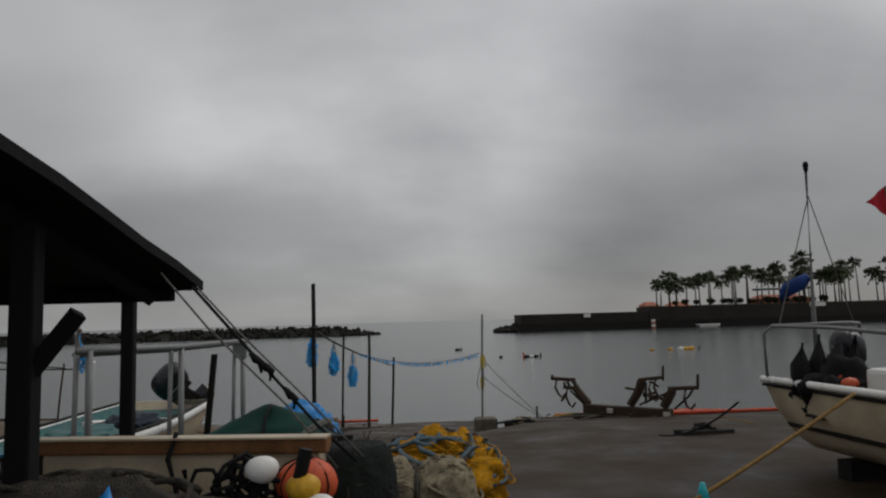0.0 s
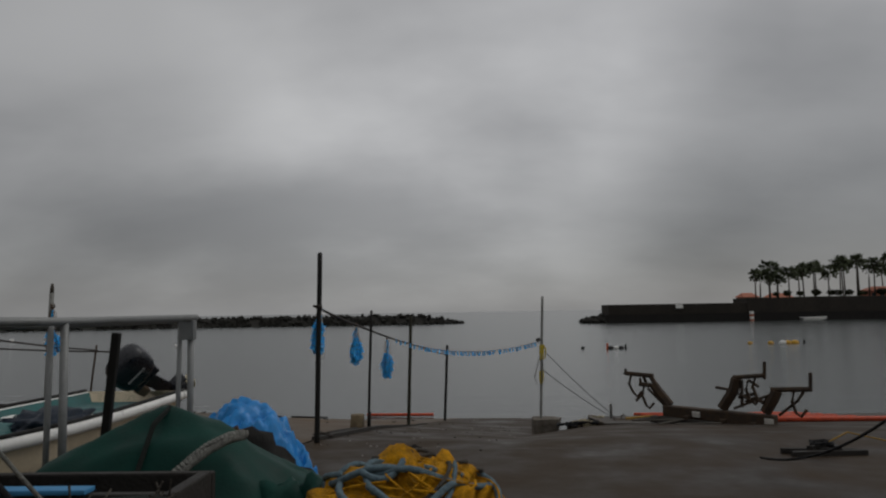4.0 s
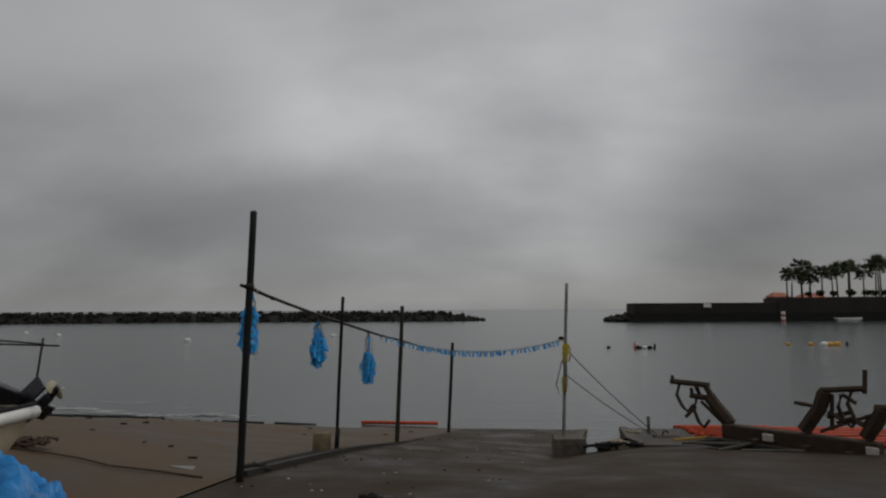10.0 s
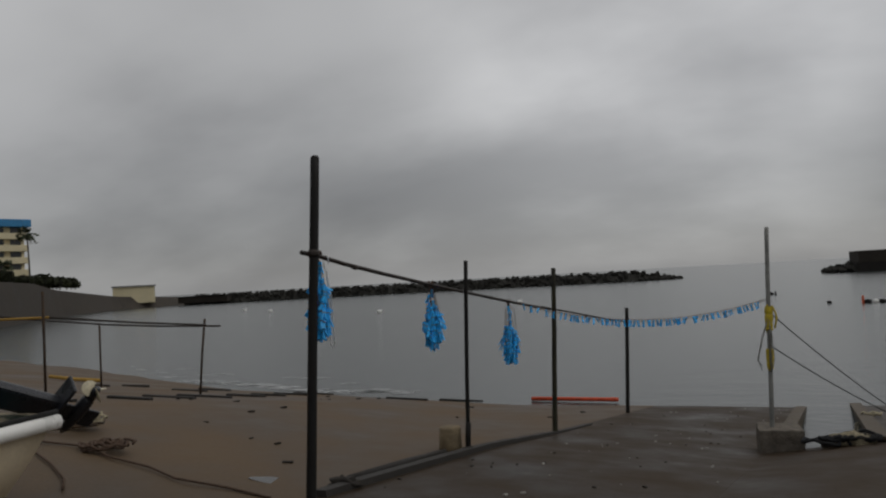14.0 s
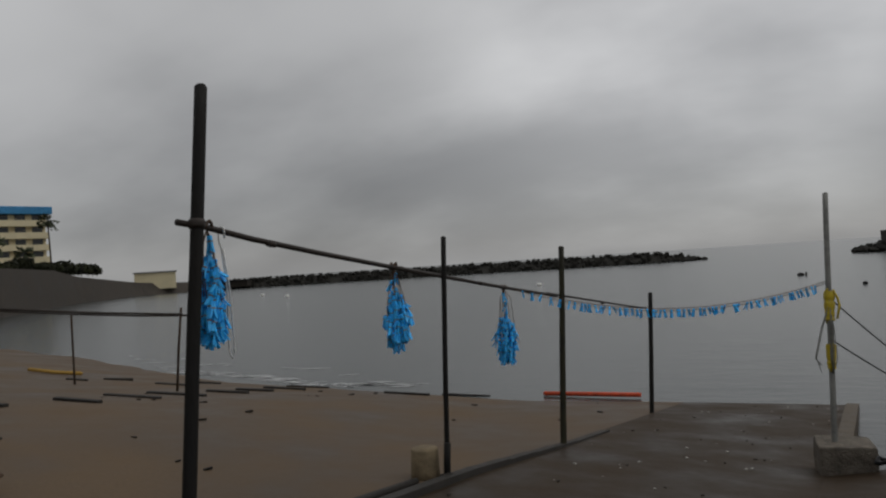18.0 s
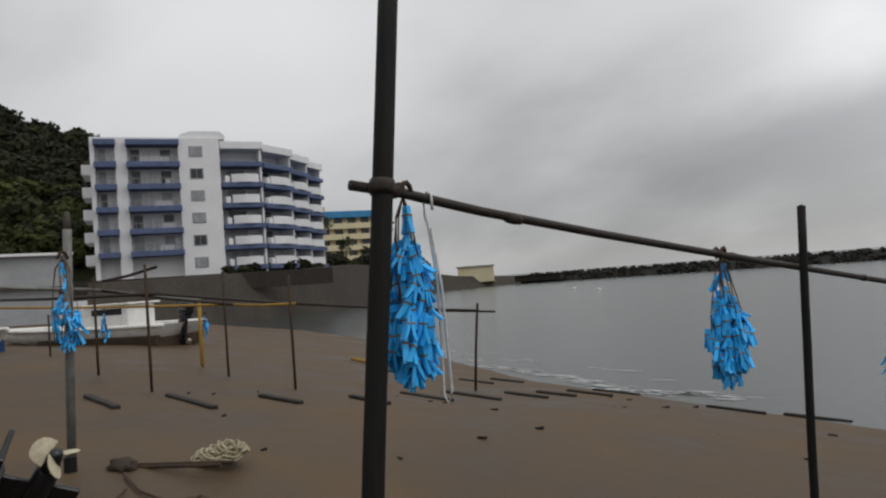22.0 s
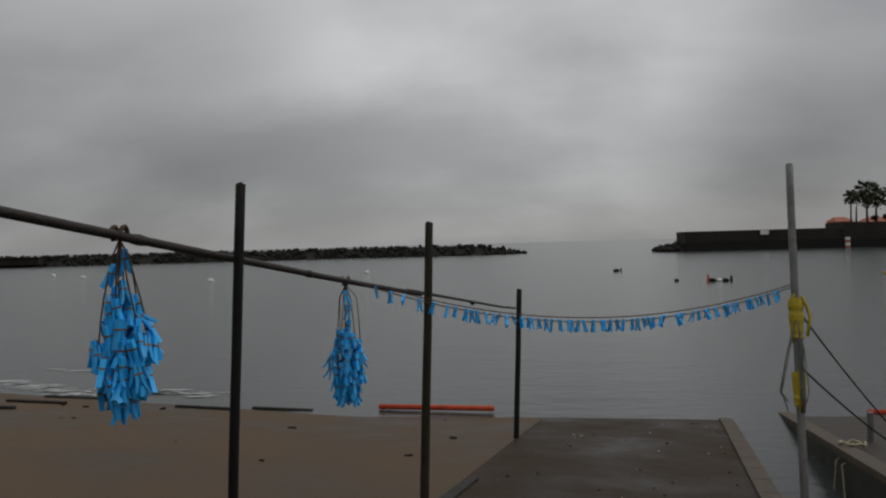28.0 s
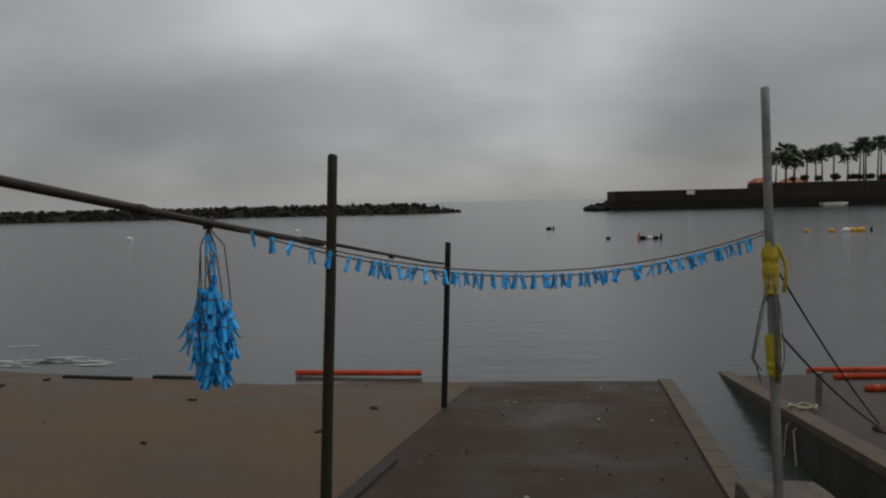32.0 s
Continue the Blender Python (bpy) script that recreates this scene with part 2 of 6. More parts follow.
M_GREYW = mat("grey_timber", (0.085, 0.075, 0.062), 0.85, spots=0.45, scale=6, fine=60, bump=0.5, vary=0.3)
M_PLANK = mat("tarred_plank", (0.028, 0.025, 0.022), 0.7, spots=0.4, scale=8, fine=60, bump=0.4, vary=0.3)
M_MOTOR = mat("motor_black", (0.014, 0.015, 0.019), 0.28, spots=0.2, scale=6, fine=60, bump=0.03)
M_PROP = mat("cream_propeller", (0.60, 0.53, 0.37), 0.4, spots=0.25, scale=10)
M_RUST = mat("rusty_steel", (0.062, 0.040, 0.024), 0.8, spots=0.5, scale=7, fine=60, bump=0.6, tint=(0.030, 0.022, 0.017))
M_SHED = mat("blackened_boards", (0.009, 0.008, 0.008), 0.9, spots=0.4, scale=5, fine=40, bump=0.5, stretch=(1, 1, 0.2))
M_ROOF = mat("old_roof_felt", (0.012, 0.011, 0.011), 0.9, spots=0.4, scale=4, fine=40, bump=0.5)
M_STONE = mat("dark_armour_stone", (0.024, 0.023, 0.019), 0.9, spots=0.5, scale=0.7, fine=5, bump=0.7, bump_dist=0.2, vary=0.25)
M_SEAWALL = mat("dark_sea_wall", (0.024, 0.022, 0.020), 0.85, spots=0.4, scale=0.25, fine=2.5, bump=0.4, bump_dist=0.08, stretch=(1, 1, 0.3))
M_WALLTOP = mat("weathered_wall_face", (0.040, 0.034, 0.028), 0.85, spots=0.35, scale=0.3, fine=3, bump=0.4, bump_dist=0.06, stretch=(1, 1, 0.4))
M_REVET = mat("basalt_revetment", (0.062, 0.053, 0.044), 0.85, spots=0.35, scale=0.35, fine=3.0, bump=0.5, bump_dist=0.1)
M_HILL = mat("wooded_hillside", (0.030, 0.036, 0.012), 0.95, spots=0.6, scale=0.12, fine=1.2, bump=0.8, bump_dist=0.6, tint=(0.012, 0.016, 0.008))
M_LEAF = mat("leafy_crown", (0.030, 0.034, 0.014), 0.85, spots=0.6, scale=0.2, fine=2, bump=0.0, vary=0.5)
# Brighter, yellower copy of the crown green; the sunlit look is in the colour.
M_LEAFY = mat("sunlit_scrub", (0.052, 0.060, 0.016), 0.85, spots=0.5, scale=0.2, fine=2, bump=0.0, vary=0.4)
# Frond green lifted and greyed: distance haze put into the colour.
M_PALM = mat("palm_frond", (0.085, 0.10, 0.055), 0.8, spots=0.4, scale=1, fine=6, bump=0.0, vary=0.3)
M_TRUNK = mat("palm_trunk", (0.10, 0.085, 0.068), 0.9, spots=0.4, scale=2, fine=10)
M_HOTEL = mat("white_render", (0.71, 0.71, 0.72), 0.75, spots=0.10, scale=0.25, fine=3, bump=0.05, grain=0.08)
# Greyed copy of the white render: recess shade put into the colour.
M_HSHADE = mat("shaded_render", (0.50, 0.50, 0.52), 0.8, spots=0.15, scale=0.5, fine=3, bump=0.05, grain=0.08)
M_BAND = mat("blue_band_paint", (0.10, 0.13, 0.235), 0.7, spots=0.2, scale=0.5, fine=3)
M_CREAMB = mat("cream_render", (0.66, 0.58, 0.38), 0.75, spots=0.12, scale=0.3, fine=3, grain=0.08)
M_BLUER = mat("blue_roof_paint", (0.055, 0.24, 0.46), 0.6, spots=0.2, scale=0.4, fine=3)
M_GLASS = mat("window_glass_dark", (0.030, 0.034, 0.038), 0.12, spots=0.2, scale=0.6, fine=2, bump=0.0)
M_GLASSP = mat("curtained_glass", (0.30, 0.31, 0.33), 0.2, spots=0.25, scale=0.8, fine=3, bump=0.0)
M_FRAMEW = mat("window_frame_grey", (0.30, 0.30, 0.30), 0.6, scale=2, fine=10)
M_SHEDGREY = mat("grey_sheet_building", (0.33, 0.34, 0.35), 0.6, spots=0.2, scale=0.4, fine=3, grain=0.15)
M_PINK = mat("terracotta_wall", (0.42, 0.15, 0.09), 0.8, spots=0.2, scale=0.5, fine=3)
M_ORANGEB = mat("orange_machine_paint", (0.72, 0.11, 0.015), 0.5, spots=0.3, scale=3)
M_DIRT = mat("debris_dark", (0.035, 0.030, 0.025), 0.9, spots=0.5, scale=20, fine=90, bump=0.6, vary=0.5)
M_SHELL = mat("pale_shell", (0.45, 0.43, 0.39), 0.7, scale=20, fine=90, vary=0.3)
M_STUMP = mat("cut_timber", (0.20, 0.155, 0.095), 0.85, spots=0.4, scale=10, fine=70, bump=0.5)
M_FOAM = mat("sea_foam", (0.55, 0.56, 0.56), 0.8, scale=8, fine=40, bump=0.5)

# the harbour water
M_WATER = bpy.data.materials.new("harbour_water")
M_WATER.use_nodes = True
nt = M_WATER.node_tree
b = nt.nodes["Principled BSDF"]
b.inputs["Base Color"].default_value = (0.038, 0.044, 0.042, 1)
b.inputs["Roughness"].default_value = 0.18
b.inputs["IOR"].default_value = 1.333
tc = nt.nodes.new("ShaderNodeTexCoord")
hs = []
for sc, st in ((2.6, (1.0, 2.2, 1)), (0.32, (1.0, 2.6, 1)), (14.0, (1, 1.6, 1))):
    mp = nt.nodes.new("ShaderNodeMapping")
    mp.inputs["Scale"].default_value = st
    nz = nt.nodes.new("ShaderNodeTexNoise")
    nz.inputs["Scale"].default_value, nz.inputs["Detail"].default_value = sc, 3
    nt.links.new(tc.outputs["Object"], mp.inputs[0])
    nt.links.new(mp.outputs[0], nz.inputs["Vector"])
    hs.append(nz.outputs["Fac"])
ad = nt.nodes.new("ShaderNodeMath")
ad.operation = "MULTIPLY_ADD"
nt.links.new(hs[1], ad.inputs[0])
ad.inputs[1].default_value = 2.5
nt.links.new(hs[0], ad.inputs[2])
ad2 = nt.nodes.new("ShaderNodeMath")
ad2.operation = "MULTIPLY_ADD"
nt.links.new(hs[2], ad2.inputs[0])
ad2.inputs[1].default_value = 0.25
nt.links.new(ad.outputs[0], ad2.inputs[2])
bp = nt.nodes.new("ShaderNodeBump")
bp.inputs["Strength"].default_value, bp.inputs["Distance"].default_value = 0.24, 0.06
nt.links.new(ad2.outputs[0], bp.inputs["Height"])
nt.links.new(bp.outputs[0], b.inputs["Normal"])
MATS["harbour_water"] = M_WATER

# ---- building helpers ----
rng = random.Random(7)


def mesh_of(name, bm, material, smooth=False):
    me = bpy.data.meshes.new(name)
    if smooth:
        for f in bm.faces:
            f.smooth = True
    bm.to_mesh(me)
    bm.free()
    me.materials.append(material)
    return me


def thing(name, at=(0, 0, 0), label="", category="", group="", kind="", turn=0.0):
    ob = new(name)
    ob.empty_display_size = 0.1
    ob.matrix_world = pose(*at, 0, 0, turn)
    return tagged(ob, label, category, group, kind)


def part(name, bm, material, parent, label="", smooth=False):
    ob = new(name, mesh_of(name, bm, material, smooth))
    ob.parent = parent
    if label:
        tagged(ob, label)
    return ob


def solo(name, bm, material, label="", category="", group="", kind="", smooth=False):
    return tagged(new(name, mesh_of(name, bm, material, smooth)), label, category, group, kind)


def shared(name, me, parent, m, label=""):
    ob = new(name, me)
    ob.parent = parent
    ob.matrix_local = m
    if label:
        tagged(ob, label)
    return ob


def box(bm, lo, hi, m=None, bevel=0.0):
    c = [(a + b_) / 2 for a, b_ in zip(lo, hi)]
    s = [b_ - a for a, b_ in zip(lo, hi)]
    t = Matrix.Translation(c) @ Matrix.Diagonal((*s, 1))
    r = bmesh.ops.create_cube(bm, size=1, matrix=(m @ t) if m else t)
    if bevel:
        es = list({e_ for v in r["verts"] for e_ in v.link_edges})
        bmesh.ops.bevel(bm, geom=es, offset=bevel, segments=2, affect="EDGES", profile=0.6)
    return bm


def boxed(lo, hi, bevel=0.0, m=None):
    return box(bmesh.new(), lo, hi, m, bevel)


def tube(bm, pts, r, seg=8, caps=True, taper=None, flat=1.0):
    """A round rod through the points; taper: the radius at each point."""
    pts = [Vector(p) for p in pts]
    rings, up = [], Vector((0, 0, 1))
    for i, p in enumerate(pts):
        d = (pts[min(i + 1, len(pts) - 1)] - pts[max(i - 1, 0)]).normalized()
        a = d.cross(up)
        if a.length < 0.05:
            a = d.cross(Vector((1, 0, 0)))
        a.normalize()
        c = a.cross(d).normalized()
        rr = taper[i] if taper else r
        rings.append([bm.verts.new(p + rr * (math.cos(2 * math.pi * k / seg) * a + flat * math.sin(2 * math.pi * k / seg) * c)) for k in range(seg)])
    for a, c in zip(rings, rings[1:]):
        for k in range(seg):
            bm.faces.new((a[k], a[(k + 1) % seg], c[(k + 1) % seg], c[k]))
    if caps:
        bm.faces.new(rings[0][::-1])
        bm.faces.new(rings[-1])
    return bm


def rod(pts, r, seg=8, taper=None):
    return tube(bmesh.new(), pts, r, seg, True, taper)


def sag(a, b, drop, n=16):
    a, b = Vector(a), Vector(b)
    return [a.lerp(b, i / n) - Vector((0, 0, drop * 4 * (i / n) * (1 - i / n))) for i in range(n + 1)]


def wobble(pts, amount, seed=0, freq=2.0):
    return [Vector(p) + amount * noise.noise_vector(Vector(p) * freq + Vector((seed, seed * 2.3, 0))) for p in pts]


def coil(centre, r, turns, rise=0.01, n=18, jitter=0.12, seed=1, flat=0.8):
    rr, out = random.Random(seed), []
    for i in range(int(turns * n)):
        a = 2 * math.pi * i / n
        k = r * (1 + jitter * math.sin(a * 0.37 + seed) + rr.uniform(-0.03, 0.03)) * (0.75 + 0.25 * math.sin(i / n * 1.3 + seed))
        out.append((centre[0] + k * math.cos(a), centre[1] + flat * k * math.sin(a), centre[2] + rise * i / n + 0.015 * math.sin(3 * a + i)))
    return out


def heap(centre, size, seed=0, bumps=0.25, freq=1.6, sub=4, floor=None):
    """A heap with folds, flat underneath."""
    bm = bmesh.new()
    bmesh.ops.create_icosphere(bm, subdivisions=sub, radius=1)
    off = Vector((seed * 7.1, seed * 3.3, seed))
    for v in bm.verts:
        p = v.co.copy()
        k = 1 + bumps * noise.noise(p * freq + off) + 0.45 * bumps * noise.noise(p * freq * 3.1 + off) + 0.22 * bumps * noise.noise(p * freq * 7 + off)
        q = Vector((p.x * size[0] * k, p.y * size[1] * k, max(p.z, -0.25) * size[2] * k))
        v.co = Vector(centre) + q
        if floor is not None and v.co.z < floor:
            v.co.z = floor
    return bm


# the lie of the land: a slipway that falls to the sea, and a beach that swings away to one side
WATER = -1.33
GY = (-90, -12, -7, -3.5, 0, 2.62, 4.92, 8.56, 10.8, 16, 40)
GZ = (2.4, 0.44, 0.20, 0.12, 0.0, -0.28, -0.60, -1.05, -1.33, -1.95, -4.5)


def slip(y):
    return float(np.interp(y, GY, GZ))


def shore(x):
    return float(np.interp(-x, (1, 10, 22, 40, 90), (0, 2.2, 8, 15, 24)))


def beach(x, y):
    rise = float(np.interp(-x, (0.3, 1.5, 3.5, 200), (0, 0.10, 0.30, 0.31)))
    s = shore(x)
    return slip(y - s) + rise * min(1, max(0, (11 + s - y) / 8))


def kerb_x(y):
    return 0.185 * y


def deck_x(y):
    return 3.58 + 0.188 * (y - 5)


def deck_z(x, y):
    a = kerb_x(y) + 0.1
    fall = float(np.interp(y, (-1, 3, 5.5, 10), (0, 0.18, 0.17, 0.02)))
    q = (x - a) / (deck_x(y) - a)
    return slip(y) - fall * (q if q < 1 else max(0.0, 1 - (q - 1) * 2))


def on_beach(x, y, up=0.0):
    return (x, y, beach(x, y) + up)

# ---- ground, decks and water ----
def sheet(rows, drop=None):
    """A surface from rows of points; drop: the depth of the sides under its rim."""
    bm = bmesh.new()
    vs = [[bm.verts.new(p) for p in r] for r in rows]
    for a, c in zip(vs, vs[1:]):
        for i in range(len(a) - 1):
            bm.faces.new((a[i], a[i + 1], c[i + 1], c[i]))
    if drop is not None:
        rim = [e_ for e_ in bm.edges if e_.is_boundary]
        ex = bmesh.ops.extrude_edge_only(bm, edges=rim)
        for v in ex["geom"]:
            if isinstance(v, bmesh.types.BMVert):
                v.co.z = drop
    bmesh.ops.recalc_face_normals(bm, faces=bm.faces)
    return bm


ys_land = [-80, -50, -30, -20] + [-14 + 0.5 * i for i in range(0, 60)] + [17, 20, 25, 30, 40, 60, 100]
xs_left = [-120, -90, -70, -55, -40, -32, -26] + [-22 + 0.6 * i for i in range(0, 36)]
rows = []
for y in ys_land:
    k = kerb_x(y) if y < 40 else kerb_x(40)
    r = []
    for x in xs_left:
        x2 = min(x, k - 0.3)
        r.append((x2, y, beach(x2, y) + 0.012 * noise.noise(Vector((x * 0.7, y * 0.7, 0)))))
    r.append((k, y, beach(k, y)))
    rows.append(r)
solo("ground", sheet(rows), M_RAMP, "wet brown silty slipway beach running into the water", "beach", kind="structure", smooth=True)

ys_deck = [-80, -50, -30] + [-20 + 0.5 * i for i in range(0, 62)] + [10.75]
rows = []
for y in ys_deck:
    a, c = kerb_x(y) + float(np.interp(y, (4, 6), (0.06, 0.015))), deck_x(y)
    rows.append([(a + (c - a) * i / 8, y, deck_z(a + (c - a) * i / 8, y) + 0.004) for i in range(9)])
solo("pavement", sheet(rows, -2.4), M_DECK, "dark wet concrete slipway deck with faint joints", "pavement", kind="structure")

# the yard behind the slot, beside the deck
rows = []
for y in [-80, -50, -30] + [-20 + 0.5 * i for i in range(0, 50)]:
    a = deck_x(y)
    rows.append([(a + (45 - a) * (i / 16) ** 2.2, y, deck_z(a + (45 - a) * (i / 16) ** 2.2, y) + 0.003) for i in range(17)])
solo("road", sheet(rows, -2.4), M_DECK, "wet grey concrete yard beside the slipway", "yard", kind="structure")


def slot_x(y):
    return 4.72 + 0.157 * (y - 5)


rows = []
for y in [4.5 + 0.5 * i for i in range(0, 18)] + [15, 20, 30]:
    a = slot_x(y)
    rows.append([(a + (45 - a) * (i / 10) ** 1.5, y, slip(y) + 0.01) for i in range(11)])
solo("ramp", sheet(rows, -3.5), M_QUAY, "second concrete boat ramp with algae-dark side wall", "ramp", kind="structure")

# algae-dark face and worn edge strip of the ramp along the slot
bm, be = bmesh.new(), bmesh.new()
for i in range(14):
    y0, y1 = 4.5 + 0.5 * i, 5.0 + 0.5 * i
    x0, x1 = slot_x(y0), slot_x(y1)
    for b_, (l0, l1, h0, h1) in ((bm, (-0.03, -0.002, -2.0, -0.03)), (be, (-0.04, 0.16, -0.03, 0.045))):
        vs = [b_.verts.new(p) for p in ((x0 + l0, y0, slip(y0) + h0), (x0 + l1, y0, slip(y0) + h0), (x0 + l1, y0, slip(y0) + h1), (x0 + l0, y0, slip(y0) + h1),
                                        (x1 + l0, y1, slip(y1) + h0), (x1 + l1, y1, slip(y1) + h0), (x1 + l1, y1, slip(y1) + h1), (x1 + l0, y1, slip(y1) + h1))]
        for q in ((0, 1, 2, 3), (7, 6, 5, 4), (3, 2, 6, 7), (1, 5, 6, 2), (0, 3, 7, 4)):
            b_.faces.new([vs[k] for k in q])
for b_, nm, m_, lb in ((bm, "slot_wall", M_ALGAE, "algae-black concrete wall of the water slot"), (be, "slot_edge", M_KERB, "worn brown concrete edge along the slot")):
    bmesh.ops.recalc_face_normals(b_, faces=b_.faces)
    solo(nm, b_, m_, lb, "wall", kind="structure")

# kerb along the deck's far edge
bm = bmesh.new()
for i in range(11):
    y0, y1 = 5.25 + 0.5 * i, 5.74 + 0.5 * i
    z0, z1 = deck_z(deck_x(y0), y0), deck_z(deck_x(y1), y1)
    vs = [bm.verts.new(p) for p in ((deck_x(y0) - 0.02, y0, z0 - 0.6), (deck_x(y0) + 0.17, y0, z0 - 0.6), (deck_x(y0) + 0.17, y0, z0 + 0.02), (deck_x(y0) - 0.02, y0, z0 + 0.03),
                                    (deck_x(y1) - 0.02, y1, z1 - 0.6), (deck_x(y1) + 0.17, y1, z1 - 0.6), (deck_x(y1) + 0.17, y1, z1 + 0.02), (deck_x(y1) - 0.02, y1, z1 + 0.03))]
    for q in ((0, 1, 2, 3), (7, 6, 5, 4), (3, 2, 6, 7), (1, 5, 6, 2), (0, 3, 7, 4)):
        bm.faces.new([vs[k] for k in q])
bmesh.ops.recalc_face_normals(bm, faces=bm.faces)
solo("deck_kerb", bm, M_KERB, "pale worn concrete kerb beside the water slot", "kerb", kind="structure")

# low timber kerb below the row of poles
bm = bmesh.new()
n_k = 11
for i in range(n_k):
    y0, y1 = -0.05 + 0.56 * i, -0.05 + 0.56 * (i + 1)
    x0, x1 = kerb_x(y0) + 0.02, kerb_x(y1) + 0.02
    z0, z1 = slip(y0), slip(y1)
    h0 = float(np.interp(y0, (2.5, 5), (0.055, 0.022))) + 0.010 * noise.noise(Vector((i, 0, 0)))
    vs = [bm.verts.new(p) for p in ((x0, y0, z0 - 0.05), (x0 + 0.13, y0, z0 - 0.05), (x0 + 0.12, y0, z0 + h0), (x0 + 0.01, y0, z0 + h0),
                                    (x1, y1, z1 - 0.05), (x1 + 0.13, y1, z1 - 0.05), (x1 + 0.12, y1, z1 + h0), (x1 + 0.01, y1, z1 + h0))]
    for q in ((0, 1, 2, 3), (7, 6, 5, 4), (3, 2, 6, 7), (1, 5, 6, 2), (0, 3, 7, 4)):
        bm.faces.new([vs[k] for k in q])
bmesh.ops.recalc_face_normals(bm, faces=bm.faces)
solo("slipway_kerb", bm, M_PLANK, "low dark timber kerb under the row of poles", "kerb", kind="structure")

bm = bmesh.new()
xs = [-4800, -1000, -300, -120, -60, -30, -10, 0, 10, 30, 60, 120, 300, 1000, 4800]
ysw = [0, 5, 8, 10, 12, 15, 20, 30, 50, 90, 160, 300, 700, 1800, 4900]
vv = [[bm.verts.new((x, y, WATER)) for x in xs] for y in ysw]
for a, c in zip(vv, vv[1:]):
    for i in range(len(xs) - 1):
        bm.faces.new((a[i], a[i + 1], c[i + 1], c[i]))
solo("water", bm, M_WATER, "calm grey harbour water reaching the horizon", "sea", kind="structure")

# ---- pegs ----
def peg_mesh():
    """Two prongs that part at both ends from a waist held by a wire spring: one closed shape."""
    bm = bmesh.new()
    w = 0.0105
    cols = []
    for sgn in (-1, 1):
        rings = []
        for x, z, t_ in ((0.004, 0.0, 0.007), (0.002, -0.020, 0.011), (0.0015, -0.038, 0.013), (0.003, -0.060, 0.013), (0.010, -0.088, 0.012), (0.019, -0.108, 0.008)):
            rings.append([bm.verts.new(p_) for p_ in ((sgn * x, -w, z), (sgn * (x + t_), -w, z), (sgn * (x + t_), w, z), (sgn * x, w, z))])
        for r0, r1 in zip(rings, rings[1:]):
            for k in range(4):
                bm.faces.new((r0[k], r0[(k + 1) % 4], r1[(k + 1) % 4], r1[k]))
        bm.faces.new(rings[-1])
        bm.faces.new(rings[0][::-1])
        cols.append(rings)
    bm.faces.new((cols[0][2][0], cols[0][2][3], cols[1][2][3], cols[1][2][0]))
    old = set(bm.faces)
    box(bm, (-0.0165, -0.0125, -0.041), (0.0165, 0.0125, -0.034))
    for f_ in bm.faces:
        f_.material_index = 0 if f_ in old else 1
    bmesh.ops.recalc_face_normals(bm, faces=bm.faces)
    me = mesh_of("peg", bm, M_BLUE)
    me.materials.append(M_STEELW)
    return me


PEG = peg_mesh()


def bundle(at, height, width, count, seed, label, closed=0.22, start=0.12, belly=0.7, tilt=22):
    """A hanging bunch of pegs on looped cord, its knot at the given place."""
    rr = random.Random(seed)
    ob = thing("peg_bundle", at, label, "peg bundle", "peg bundles on the drying bar")
    for k in range(8):
        a = 2 * math.pi * k / 8 + rr.uniform(-0.3, 0.3)
        w = width * rr.uniform(0.12, 0.42)
        pts = [(0, 0, 0.0)]
        for i in range(1, 9):
            q = i / 8
            prof = closed + (1 - closed) * math.sin(min(1, q * 1.05) * math.pi * 0.62) ** 1.5
            pts.append((math.cos(a + q) * w * prof, math.sin(a + q) * w * prof, -height * 0.86 * q))
        part("cord", rod(pts, 0.003, 5), M_CORD, ob, "", True)
    bm = bmesh.new()
    tube(bm, [(0.02 * math.cos(t_), 0.035 * math.sin(t_), 0.02 + 0.025 * math.cos(2 * t_)) for t_ in [i * 0.5 for i in range(14)]], 0.009, 5)
    part("knot", bm, M_CORD, ob, "rust-brown knotted cord", True)
    for i in range(count):
        u = rr.random() ** 0.85
        q = start + (1 - start) * u
        prof = closed + (1 - closed) * math.sin(min(1, u / belly) * math.pi / 2)
        if u > belly:
            prof *= math.sqrt(1 - 0.94 * ((u - belly) / (1 - belly)) ** 2)
        a = rr.uniform(0, 2 * math.pi)
        rad = width * 0.42 * prof * rr.uniform(0.5, 1.0)
        z = -0.07 - (height - 0.17) * q
        if i < 4:
            rad, z = 0.018, -0.035 - 0.055 * i * max(1, start / 0.2)
        m = pose(rad * math.cos(a), rad * math.sin(a), z, rr.gauss(0, tilt), rr.gauss(0, tilt), rr.uniform(0, 360))
        s_ = rr.uniform(0.78, 0.94)
        shared("peg", PEG, ob, m @ Matrix.Diagonal((s_, s_, s_, 1)))
    return ob


